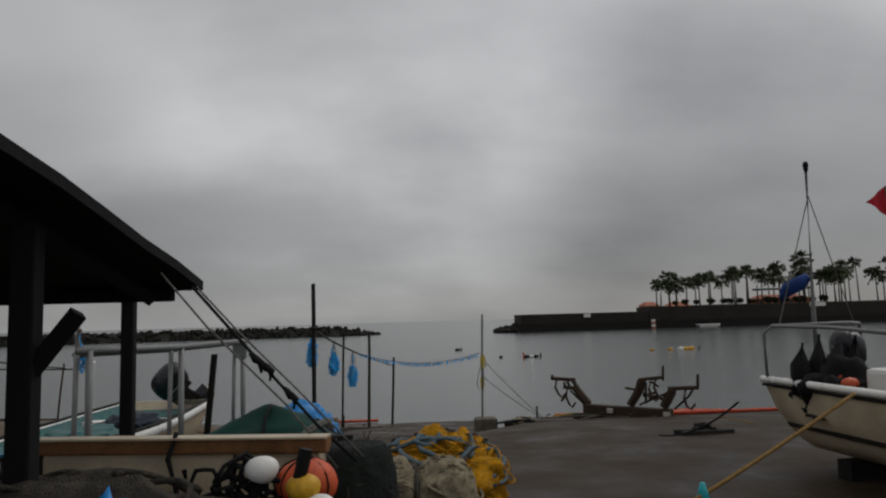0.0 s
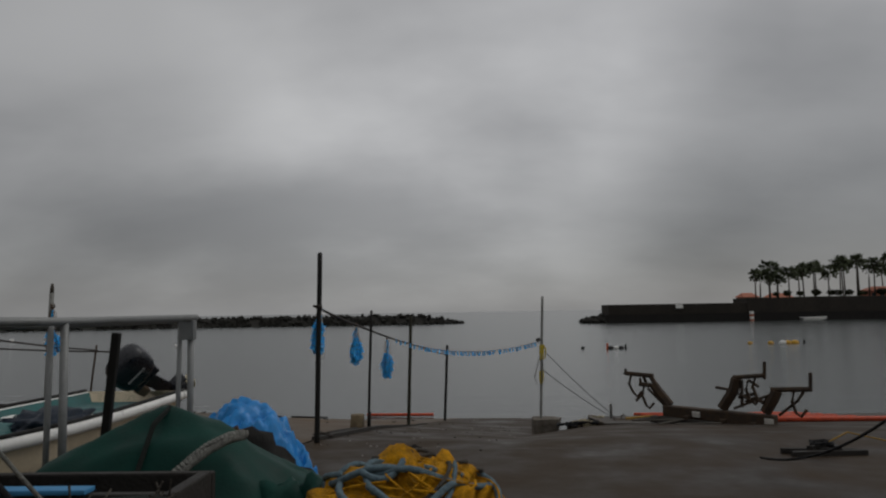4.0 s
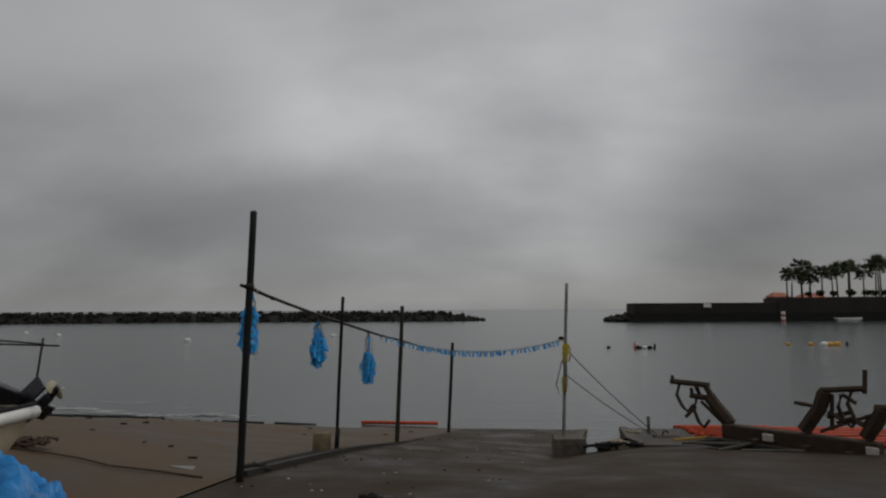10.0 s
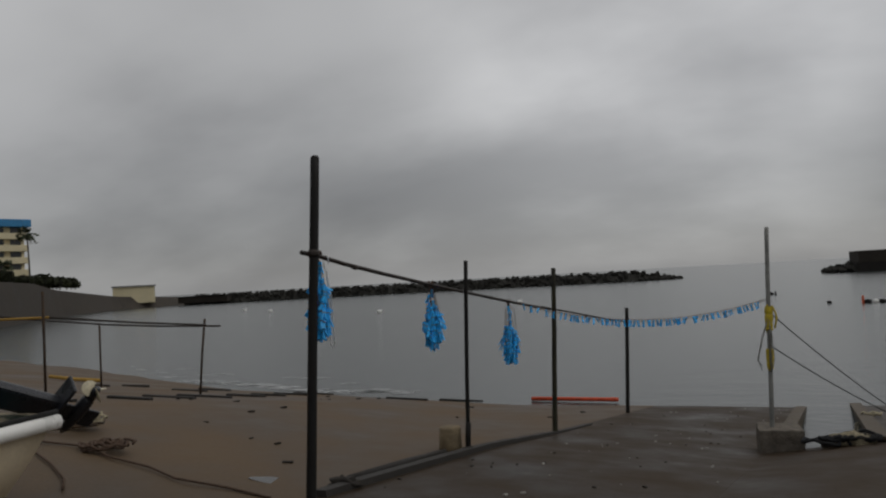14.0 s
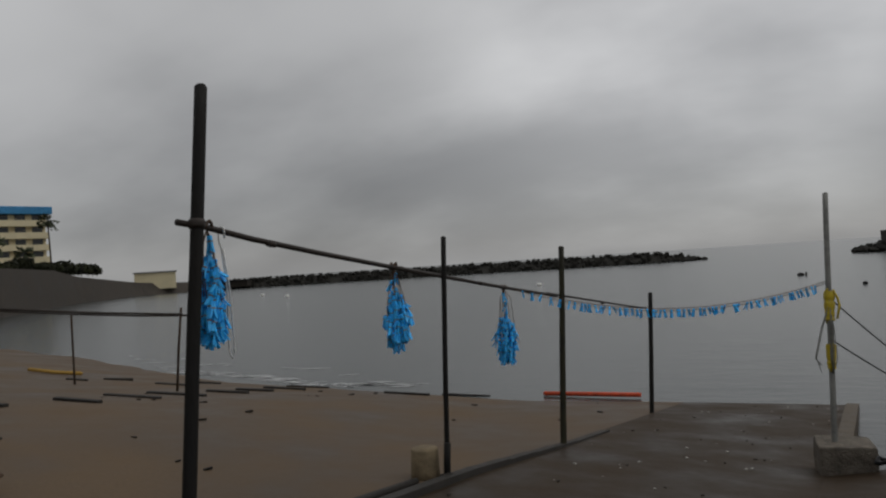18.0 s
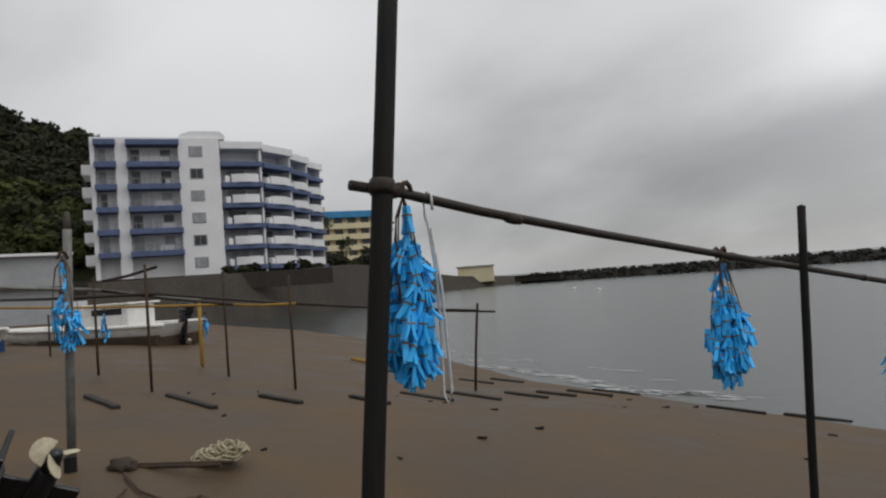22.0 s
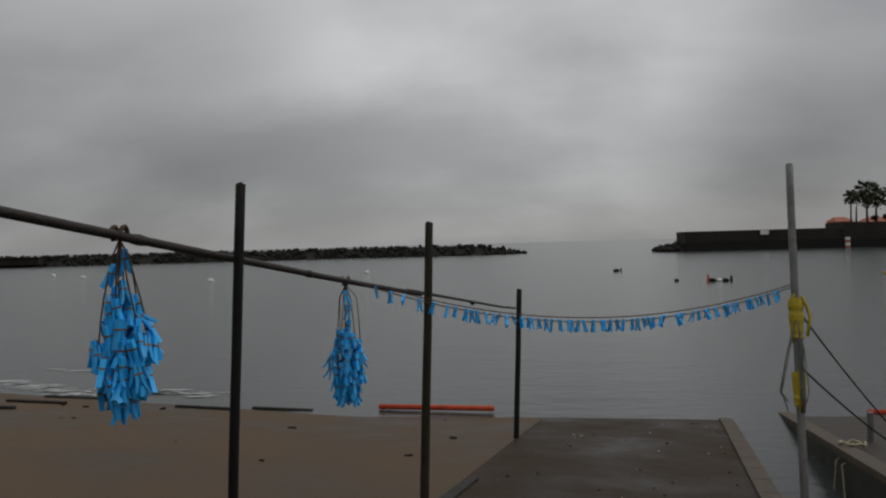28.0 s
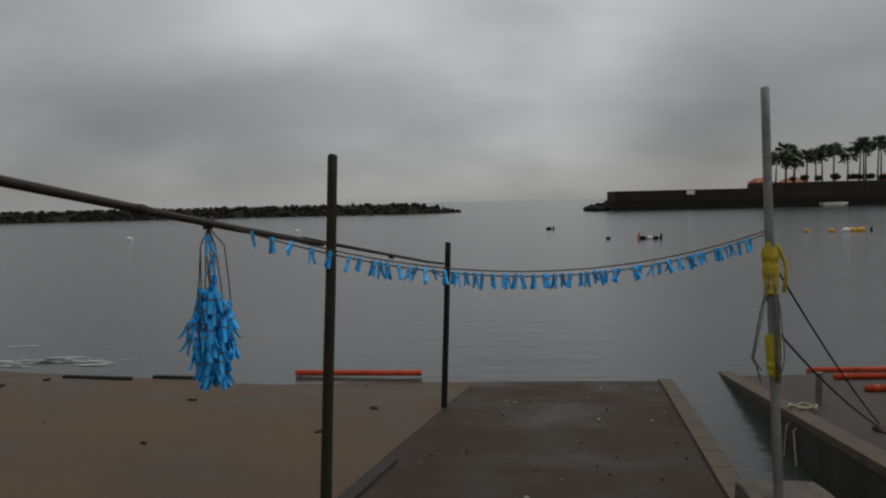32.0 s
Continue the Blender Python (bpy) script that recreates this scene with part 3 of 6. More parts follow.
# ---- the drying rack: poles, bar, pegs ----
def pole(name, base, top, r, material, label, taper=1.0, sink=0.25, ring=()):
    base, top = Vector(base), Vector(top)
    d = (top - base).normalized()
    foot = base - d * sink
    ob = thing(name, base, label, "pole", "poles of the drying rack")
    n = 9
    pts = [(foot - base).lerp(top - base, i / n) for i in range(n + 1)]
    pts = [p + 0.004 * noise.noise_vector(p * 2 + base) for p in pts]
    rs = [r * (1 + (taper - 1) * i / n) for i in range(n + 1)]
    pts.append(top - base + d * r * 0.35)
    rs.append(r * taper * 0.72)
    part("shaft", tube(bmesh.new(), pts, r, 14, True, rs), material, ob, "", True)
    for k, (q, col, w) in enumerate(ring):
        p = (top - base) * q
        part("binding", tube(bmesh.new(), [p - d * w, p - d * w * 0.4, p + d * w * 0.4, p + d * w], r, 12, True, [r * 1.10, r * 1.25, r * 1.25, r * 1.10]), col, ob, "cord binding round the pole", True)
    return ob


pole("rack_pole", (0.138, -0.278, 0.03), (0.106, 0.068, 2.525), 0.036, M_BLACK, "tall tarred black pole at the head of the drying rack", 0.93, ring=((0.705, M_BAR, 0.025),))
pole("rack_pole", (0.455, 2.432, -0.26), (0.501, 2.573, 1.73), 0.022, M_BLACK, "slim black pole standing on the timber kerb", 1.0)
ob = thing("pole_sleeve", (0.462, 2.40, -0.26), "short black pipe stub lashed to a pole's foot", "pipe")
part("stub", rod([(0, 0, -0.1), (0.008, 0.012, 0.15), (0.016, 0.024, 0.30)], 0.03, 10), M_BLACK, ob, "", True)
part("foot", heap((0.02, -0.02, 0.02), (0.07, 0.07, 0.05), 91, 0.4, 2.5, 2, -0.02), M_PLANK, ob)
pole("rack_pole", (0.963, 4.71, -0.57), (0.999, 5.149, 1.61), 0.036, M_MOSSY, "mossy weathered wooden pole with a rounded top", 0.88)
pole("rack_pole", (1.59, 8.63, -1.06), (1.675, 8.905, 0.819), 0.036, M_BLACK, "short black pole near the water's edge", 0.95)
pole("line_pole", (3.585, 4.579, -0.50), (3.752, 5.196, 1.975), 0.027, M_GALV, "grey galvanised pipe standing in a concrete block", 0.97, sink=0.3)


def bar_at(y):
    return Vector((float(np.interp(y, (-0.08, 0.067, 0.542, 1.907, 3.864, 8.6), (0.062, 0.088, 0.164, 0.331, 0.678, 1.62))), y, float(np.interp(y, (-0.08, 0.067, 0.542, 1.907, 3.864, 8.6), (1.80, 1.778, 1.687, 1.50, 1.22, 0.58)))))


ob = thing("drying_bar", bar_at(0), "long dark bamboo bar sloping down along the poles", "bar")
b0 = bar_at(0)
part("pole_length", rod([bar_at(y) - b0 for y in (-0.12, 0.067, 0.4, 1, 1.6, 2.2, 2.8, 3.4, 4, 4.6, 5.1)], 0.017, 10), M_BAR, ob, "", True)
part("pole_length", rod([bar_at(y) - b0 + Vector((0, 0.0, 0.012)) for y in (4.8, 5.5, 6.2, 7, 7.8, 8.75)], 0.013, 8), M_BAR, ob, "", True)
for y in (0.55, 2.0, 3.3, 6.6):
    part("node_ring", rod([bar_at(y - 0.035) - b0, bar_at(y) - b0, bar_at(y + 0.035) - b0], 0.02, 10, [0.0185, 0.0215, 0.0185]), M_BAR, ob, "", True)

bundle(bar_at(0.075) + Vector((0, 0, -0.01)), 0.645, 0.19, 100, 11, "bunch of blue plastic pegs hanging beside the tall pole", 0.42, 0.14, 0.72, 17)
bundle(bar_at(1.905) + Vector((0, 0, -0.01)), 0.645, 0.26, 125, 5, "full teardrop bunch of blue plastic pegs on brown cord", 0.25, 0.2, 0.62, 14)
bundle(bar_at(3.864) + Vector((-0.045, 0, -0.01)), 0.77, 0.25, 120, 23, "narrow long bunch of blue plastic pegs", 0.6, 0.34, 0.42, 10)

ob = thing("cord_loop", bar_at(0.172), "long white nylon cord loop hung over the bar", "cord")
part("loop", rod([(0.02, 0, -0.04), (0.018, 0, 0.015), (0, 0, 0.025), (-0.02, 0.0, 0.0), (-0.02, 0, -0.05), (-0.004, 0.0, -0.1), (0.01, 0.01, -0.3), (0.008, 0.01, -0.48), (0.006, 0.005, -0.66), (0.018, 0.012, -0.695), (0.03, 0.02, -0.65), (0.022, 0.015, -0.3), (0.004, 0.005, -0.1)], 0.005, 6), M_WHITEC, ob, "", True)

# the peg line from the bar to the grey pole
LA, LB = bar_at(3.98), Vector((3.68, 4.985, 1.065))
ob = thing("peg_line", LA, "twin brown cords strung with blue pegs", "clothes line")
low, high = sag(LA, LB, 0.25, 40), sag(bar_at(4.4), LB + Vector((0, 0, 0.02)), 0.225, 40)
part("cord", rod([p - LA for p in low], 0.004, 5), M_CORD, ob, "", True)
part("cord", rod([p - LA for p in high], 0.004, 5), M_CORD, ob, "", True)
rr = random.Random(3)
for i in range(58):
    q = 0.20 + 0.78 * (i - 6 + rr.uniform(-0.45, 0.45)) / 52 if i > 5 else 0.03 + 0.03 * i
    p = low[0].lerp(low[-1], q)
    k = min(39, int(q * 40))
    p = low[k].lerp(low[k + 1], q * 40 - k)
    s_ = rr.uniform(0.66, 0.82)
    shared("peg", PEG, ob, pose(*(p - LA + Vector((0, 0, 0.012))), rr.gauss(0, 10), rr.gauss(0, 16), rr.uniform(0, 180)) @ Matrix.Diagonal((s_, s_, s_, 1)))

# block under the grey pole, its lashings and stays
ob = thing("concrete_block", (3.65, 4.62, deck_z(3.5, 4.5) + 0.04), "rough concrete footing block of the grey pipe", "block")
bm = boxed((-0.22, -0.22, -0.08), (0.26, 0.22, 0.25), 0.02)
bmesh.ops.subdivide_edges(bm, edges=bm.edges[:], cuts=3, use_grid_fill=True)
for v in bm.verts:
    v.co += 0.014 * noise.noise_vector(v.co * 6)
part("block", bm, M_BLOCK, ob)

def P_E(z):
    return Vector((3.585 + 0.0675 * (z + 0.50), 4.579 + 0.2493 * (z + 0.50), z))


ob = thing("pole_lashing", P_E(1.0), "yellow tape and grey strands tied round the pipe", "lashing")
o_ = P_E(1.0)
part("tape", rod([P_E(0.62 + 0.03 * i) - o_ + 0.03 * Vector((math.cos(i * 1.3), math.sin(i * 1.3), 0)) for i in range(14)], 0.013, 5), M_YTAPE, ob, "", True)
part("tape", rod([P_E(1.0) - o_ + Vector((0.03, -0.03, 0)), P_E(0.92) - o_ + Vector((0.07, -0.02, 0)), P_E(0.85) - o_ + Vector((0.085, -0.03, 0)), P_E(0.72) - o_ + Vector((0.06, -0.03, 0))], 0.012, 5), M_YTAPE, ob, "", True)
part("tape", rod([P_E(0.55) - o_ + Vector((0.0, -0.035, 0)), P_E(0.4) - o_ + Vector((0.02, -0.04, 0)), P_E(0.22) - o_ + Vector((-0.015, -0.03, 0))], 0.010, 5), M_YTAPE, ob, "", True)
for z0_, z1_, r_ in ((0.98, 0.70, 0.046), (0.47, 0.24, 0.042)):
    n_ = 9
    part("wrap", tube(bmesh.new(), [P_E(z0_ + (z1_ - z0_) * i / n_) - o_ for i in range(n_ + 1)], 0.04, 10, True, [r_ * (0.85 + 0.3 * rr.random()) for i in range(n_ + 1)]), M_YTAPE, ob, "yellow tape wound round the pipe")
for i in range(12):
    a = rr.uniform(-0.16, 0.05)
    part("strand", rod(wobble([P_E(0.9) - o_ + Vector((0, -0.03, 0)), P_E(0.62) - o_ + Vector((a * 0.6, -0.05, 0)), P_E(0.35) - o_ + Vector((a, -0.05, 0)), P_E(0.2 + 0.1 * rr.random()) - o_ + Vector((a * 0.7, -0.04, 0))], 0.02, i, 4), 0.0035, 4), M_ROPEG, ob, "", True)
for top_z, foot in ((0.92, (5.58, 7.0, slip(7.0) + 0.06)), (0.52, (5.52, 6.9, slip(6.9) + 0.05))):
    p = P_E(top_z)
    ob = thing("stay_rope", p, "thin dark stay rope from the pipe to the ramp", "rope", "stay ropes")
    part("strand", rod([q - p for q in sag(p, foot, 0.05, 10)], 0.007, 6), M_ROPEK, ob, "", True)
ob = thing("ground_hook", (5.66, 6.85, slip(6.85)), "rusty iron hook plate fixed in the ramp", "hook")
part("plate", boxed((-0.16, -0.12, -0.02), (0.30, 0.12, 0.035), 0.01), M_RUST, ob)
part("hook", rod([(0, 0, 0.02), (0.0, 0, 0.1), (0.05, 0, 0.14), (0.1, 0, 0.1)], 0.016, 6), M_RUST, ob, "", True)

# slack log and rope beside the kerb
ob = thing("kerb_log", (0.02, 0.55, slip(0.55)), "thin dark log lying beside the timber kerb", "log")
part("log", rod([(0, 0, 0.03), (0.15, 0.85, slip(1.4) - slip(0.55) + 0.035), (0.27, 1.62, slip(2.17) - slip(0.55) + 0.03)], 0.035, 8, [0.03, 0.037, 0.028]), M_PLANK, ob, "", True)
ob = thing("scrap_heap", (0.10, 0.32, slip(0.3)), "dark lump of old net at the pole's foot", "net")
part("lump", heap((0, 0, 0.03), (0.13, 0.08, 0.06), 92, 0.5, 2.6, 3, -0.02), M_DIRT, ob, "", True)
# tree stump stood on end by the second pole
ob = thing("wood_stump", (0.27, 2.42, slip(2.5)), "sawn log standing on end beside a pole", "log")
part("log", rod([(0, 0, -0.03), (0, 0, 0.1), (0.005, 0, 0.25), (0.005, 0, 0.262)], 0.12, 16, [0.125, 0.118, 0.113, 0.104]), M_STUMP, ob, "", True)

# ---- far shores ----
# the mole, stone by stone, with its capped head
def mole_line(q):
    a, b_, c = Vector((-121, 157, 0)), Vector((-60, 172, 0)), Vector((3.0, 174, 0))
    return a.lerp(b_, q * 2) if q < 0.5 else b_.lerp(c, q * 2 - 1)


bm = bmesh.new()
rr = random.Random(9)
core = []
for i in range(41):
    p = mole_line(i / 40 * 0.985)
    k = 1.0 if i < 37 else (40.6 - i) / 4.0
    core.append([(p.x, p.y - 7 * k - 2, -2.5), (p.x, p.y - 2.2, -1.2 + 2.0 * k), (p.x, p.y + 1.5, -1.2 + 2.1 * k), (p.x, p.y + 7, -2.5)])
solo("breakwater_core", sheet(core), M_STONE, "dark rubble core of the long low breakwater", "breakwater", kind="structure")
bm = bmesh.new()
for i in range(1100):
    q = rr.random() * 0.99
    p = mole_line(q)
    k = 1.0 if q < 0.92 else max(0.0, (1.0 - q) / 0.08)
    u = rr.uniform(-1, 1)
    z = -1.35 + (1 - abs(u) ** 1.4) * 2.25 * k
    s_ = rr.uniform(0.30, 0.55)
    m = pose(p.x + rr.uniform(-1, 1), p.y - 2 + u * 6.0 * max(k, 0.25), z, rr.uniform(0, 90), rr.uniform(0, 90), rr.uniform(0, 90))
    box(bm, (-s_, -s_ * 0.7, -s_ * 0.6), (s_, s_ * 0.7, s_ * 0.6), m)
tagged(solo("breakwater_stones", bm, M_STONE, "dark concrete armour stones heaped along the breakwater", "stones"), kind="stuff")

# harbour wall opposite
ob = thing("harbour_wall", (34.4, 148, WATER), "long dark concrete harbour wall with a raised inner stretch", "harbour wall", kind="structure")
part("lower_wall", boxed((-0.5, -0.8, -3), (200, 9, 1.75)), M_SEAWALL, ob)
part("upper_wall", boxed((0.2, 0.0, 1.75), (200, 8, 4.0), 0.06), M_WALLTOP, ob)
part("raised_wall", boxed((30.5, -0.3, 1.75), (200, 8, 5.0), 0.06), M_WALLTOP, ob)
for k, (x0, x1, z) in enumerate(((14.8, 16.4, 3.45), (70, 74.0, 4.6))):
    part("sign_board", boxed((x0, -0.45, z - 0.45), (x1, -0.32, z + 0.4), 0.05), M_WHITE, ob, "small white sign board")
bm = bmesh.new()
for i in range(60):
    q = rr.random()
    s_ = rr.uniform(0.4, 0.9)
    box(bm, (-s_, -s_ * 0.8, -s_ * 0.6), (s_, s_ * 0.8, s_ * 0.6), pose(34 - 4.4 * q, 150 + rr.uniform(-3, 4), -1.3 + 1.6 * (1 - q) * rr.random(), rr.uniform(0, 90), rr.uniform(0, 90), rr.uniform(0, 90)))
tagged(solo("wall_end_stones", bm, M_STONE, "dark boulders piled at the end of the harbour wall", "stones"), kind="stuff")

bm = sheet([[(max(x, 68 + (y - 157.5) * 0.47), y, z) for x in (64, 112, 125, 150, 240)] for y, z in ((157.5, 3.2), (160, 3.6), (175, 4.2), (240, 5.0))], -3)
solo("headland", bm, M_HILL, "low wooded headland behind the harbour wall", "land", kind="structure")


def palm_crown(seed):
    rr = random.Random(seed)
    bm = bmesh.new()
    for k in range(30):
        a, el = rr.uniform(0, 2 * math.pi), rr.uniform(-0.9, 1.3)
        ln = rr.uniform(0.75, 1.15)
        d = Vector((math.cos(a) * math.cos(el), math.sin(a) * math.cos(el), math.sin(el)))
        side = d.cross(Vector((0, 0, 1))).normalized()
        p1, p2 = d * ln * 0.55, d * ln + Vector((0, 0, -0.25 * ln))
        w = 0.20
        vs = [bm.verts.new(p) for p in (d * 0.1, p1 + side * w, p2, p1 - side * w)]
        bm.faces.new(vs)
        for j in range(5):
            c = p1.lerp(p2, rr.random()) + side * rr.uniform(-0.3, 0.3)
            t_ = side * rr.uniform(0.1, 0.2)
            bm.faces.new([bm.verts.new(q) for q in (c, c + t_ + Vector((0, 0, -0.25)), c + d * 0.3)])
    return mesh_of("palm_crown", bm, M_PALM)


PALMS = [palm_crown(i) for i in range(4)]


def palm(x, y, z, h, r, seed):
    rr = random.Random(seed)
    ob = thing("palm_tree", (x, y, z), "tall slim palm with a dense dark crown", "palm", "palms on the headland")
    lean = rr.uniform(-0.05, 0.05)
    h, r = h * 1.06 + 0.7 + rr.uniform(-0.9, 0.9), r * 1.22
    part("trunk", rod([(0, 0, -0.6), (lean * h * 0.4, 0, h * 0.5), (lean * h, 0, h)], 0.16, 6, [0.2, 0.15, 0.12]), M_TRUNK, ob, "", True)
    m = Matrix.Translation((lean * h, 0, h)) @ Matrix.Rotation(rr.uniform(0, 6), 4, "Z") @ Matrix.Diagonal((r, r, r * rr.uniform(0.8, 1.05), 1))
    shared("crown", PALMS[seed % 4], ob, m)


rr = random.Random(21)
# first clump, then the long grove further along the wall
for x, h, r in ((72.6, 4.3, 1.3), (74.2, 5.3, 1.5), (76.6, 5.6, 1.7), (77.9, 6.6, 1.8), (79.4, 6.2, 1.9), (80.6, 5.0, 1.6), (84.2, 6.2, 1.5), (86.1, 6.6, 1.5), (78.6, 4.2, 1.5)):
    palm(x, 163 + rr.uniform(-2, 3), 3.6, h, r, rr.randrange(999))
for i in range(34):
    x = 90.5 + i * 1.6 + rr.uniform(-1.5, 1.5)
    palm(x, 164 + rr.uniform(-2, 16), 4.0, float(np.interp(x, (88, 94, 102, 115, 150), (5.2, 6.4, 8.2, 9.4, 10.2))) * rr.uniform(0.6, 1.08), rr.uniform(1.4, 2.2), rr.randrange(999))


def clump_mesh(seed, n=260, flat=0.7, leaf=1.0):
    rr = random.Random(seed)
    bm = bmesh.new()
    for k in range(n):
        v = Vector((rr.gauss(0, 1), rr.gauss(0, 1), rr.gauss(0, 1))).normalized()
        rad = (0.72 + 0.30 * noise.noise(v * 2.2 + Vector((seed, 0, 0)))) * rr.uniform(0.8, 1.05)
        c = Vector((v.x * rad, v.y * rad, v.z * rad * flat))
        a = Vector((rr.gauss(0, 1), rr.gauss(0, 1), rr.gauss(0, 1))).normalized() * rr.uniform(0.10, 0.2) * leaf
        b_ = v.cross(a).normalized() * rr.uniform(0.10, 0.2) * leaf
        bm.faces.new([bm.verts.new(q) for q in (c - a, c + b_, c + a, c - b_)])
    return bm


CLUMPS = [mesh_of("crown", clump_mesh(i), M_LEAF) for i in range(4)]
CLUMPY = [mesh_of("crown", clump_mesh(i + 10), M_LEAFY) for i in range(2)]


def shrub(x, y, z, r, seed, yellow=False):
    rr = random.Random(seed)
    ob = thing("shrub", (x, y, z), "rounded dark evergreen shrub", "shrub", "shrubs along the shore")
    part("stem", rod([(0, 0, -0.4), (0, 0, r * 0.5)], 0.08, 5), M_TRUNK, ob)
    src = CLUMPY if yellow else CLUMPS
    shared("crown", src[seed % len(src)], ob, Matrix.Translation((0, 0, r * 0.55)) @ Matrix.Rotation(rr.uniform(0, 6), 4, "Z") @ Matrix.Diagonal((r, r, r, 1)))


for i in range(16):
    shrub(78 + i * 2.6 + rr.uniform(-1, 1), 159 + rr.uniform(0, 3), 4.2, rr.uniform(0.8, 1.5), rr.randrange(999))
for x0, x1, h, lab in ((66, 69.5, 1.9, "small terracotta-roofed hut among palms"), (73, 78, 1.7, "low terracotta house among palms"), (97, 112, 3.0, "long terracotta resort building behind palms")):
    ob = thing("shore_house", (x0 + 7, 170, 2.3), lab, "house", "houses on the headland")
    part("wall", boxed((0, 0, -0.6), (x1 - x0, 5, h), 0.03), M_PINK, ob)
    bm = bmesh.new()
    w = x1 - x0
    vs = [bm.verts.new(p) for p in ((-0.4, -0.4, h), (w + 0.4, -0.4, h), (w + 0.4, 5.4, h), (-0.4, 5.4, h), (w * 0.15, 2.5, h + 1.1), (w * 0.85, 2.5, h + 1.1))]
    for q in ((0, 1, 5, 4), (1, 2, 5), (2, 3, 4, 5), (3, 0, 4), (3, 2, 1, 0)):
        bm.faces.new([vs[k] for k in q])
    part("roof", bm, M_PINK, ob)
    for k in range(max(2, int(w / 2.2))):
        part("window", boxed((0.6 + 2.1 * k, -0.06, 0.7), (1.7 + 2.1 * k, 0.02, h - 0.5)), M_GLASS, ob)

# ---- the hotels across the bay ----
ob = thing("hotel", (-79.75, 25.95, 4.0), "seven-storey white hotel with blue balcony bands", "hotel", turn=67.9)
FW, FD, SH, NS, HT = 13.7, 14.0, 2.55, 6, 15.9
part("wall", boxed((0, 1.3, -2), (FW, FD, HT)), M_HOTEL, ob)
for x0, x1 in ((0, 0.48), (2.52, 3.74), (9.15, FW)):
    part("pier", boxed((x0, 0.0, -2), (x1, 1.3, HT)), M_HOTEL, ob)
part("parapet", boxed((0, 0.02, HT - 0.25), (FW, 0.9, HT + 0.15), 0.05), M_HOTEL, ob)
bm = bmesh.new()
vs = [bm.verts.new(p) for p in ((9.4, 0.3, HT), (14.4, 0.3, HT), (14.4, 7, HT), (9.4, 7, HT), (9.4, 0.3, HT + 0.55), (10.6, 0.3, HT + 0.95), (13.8, 0.3, HT + 0.95), (14.4, 0.3, HT + 0.5), (9.4, 7, HT + 0.55), (10.6, 7, HT + 0.95), (13.8, 7, HT + 0.95), (14.4, 7, HT + 0.5))]
for q in ((0, 1, 7, 6, 5, 4), (3, 8, 9, 10, 11, 2), (4, 5, 9, 8), (5, 6, 10, 9), (6, 7, 11, 10), (0, 4, 8, 3), (1, 2, 11, 7)):
    bm.faces.new([vs[k] for k in q])
bmesh.ops.recalc_face_normals(bm, faces=bm.faces)
part("penthouse", bm, M_HOTEL, ob)
for k in range(NS):
    z = 2.79 + k * 2.52
    for x0, x1 in ((0.48, 2.52), (3.74, 9.15)):
        bal = part("balcony", boxed((x0 - 0.1, -0.75, z - 0.32), (x1 + 0.1, 1.25, z + 0.30), 0.04), M_BAND, ob, "blue painted balcony band")
        if k == NS - 1:
            continue
        part("rail", boxed((x0, -0.70, z + 0.88), (x1, -0.64, z + 0.95)), M_FRAMEW, bal)
        for j in range(int((x1 - x0) / 0.55) + 1):
            part("baluster", boxed((x0 + 0.55 * j, -0.69, z + 0.30), (x0 + 0.55 * j + 0.05, -0.65, z + 0.88)), M_FRAMEW, bal)
        part("window", boxed((x0 + 0.35, 1.2, z + 0.32), (x0 + (1.0 if x1 - x0 < 3 else 1.3), 1.29, z + 1.95)), M_GLASSP if rr.random() < 0.5 else M_GLASS, bal)
        if x1 - x0 > 3:
            part("window", boxed((x0 + 3.5, 1.2, z + 0.32), (x0 + 4.6, 1.29, z + 1.95)), M_GLASSP if rr.random() < 0.6 else M_GLASS, bal)
            # Partition and air unit in the greyed render, balcony shade painted in.
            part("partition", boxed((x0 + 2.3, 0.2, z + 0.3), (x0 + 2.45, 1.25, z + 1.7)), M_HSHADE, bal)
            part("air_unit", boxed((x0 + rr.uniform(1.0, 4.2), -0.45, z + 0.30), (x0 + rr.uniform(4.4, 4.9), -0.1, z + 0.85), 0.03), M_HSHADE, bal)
for k in range(NS):
    z = 1.5 + k * 2.58
    w_ = part("window", boxed((10.3, -0.05, z - 0.62), (11.8, 0.04, z + 0.62), 0.02), M_FRAMEW, ob)
    part("pane", boxed((10.42, -0.07, z - 0.52), (11.02, -0.045, z + 0.52)), M_GLASSP if k in (0, 2, 3, 5) else M_GLASS, w_)
    part("pane", boxed((11.08, -0.07, z - 0.52), (11.68, -0.045, z + 0.52)), M_GLASSP if k in (0, 2, 3, 5) else M_GLASS, w_)
for k in range(5):
    z = 2.0 + k * 2.55
    part("side_balcony", boxed((-1.05, 1.8, z - 0.15), (0.0, 6.5, z + 1.05), 0.06), M_HOTEL, ob)
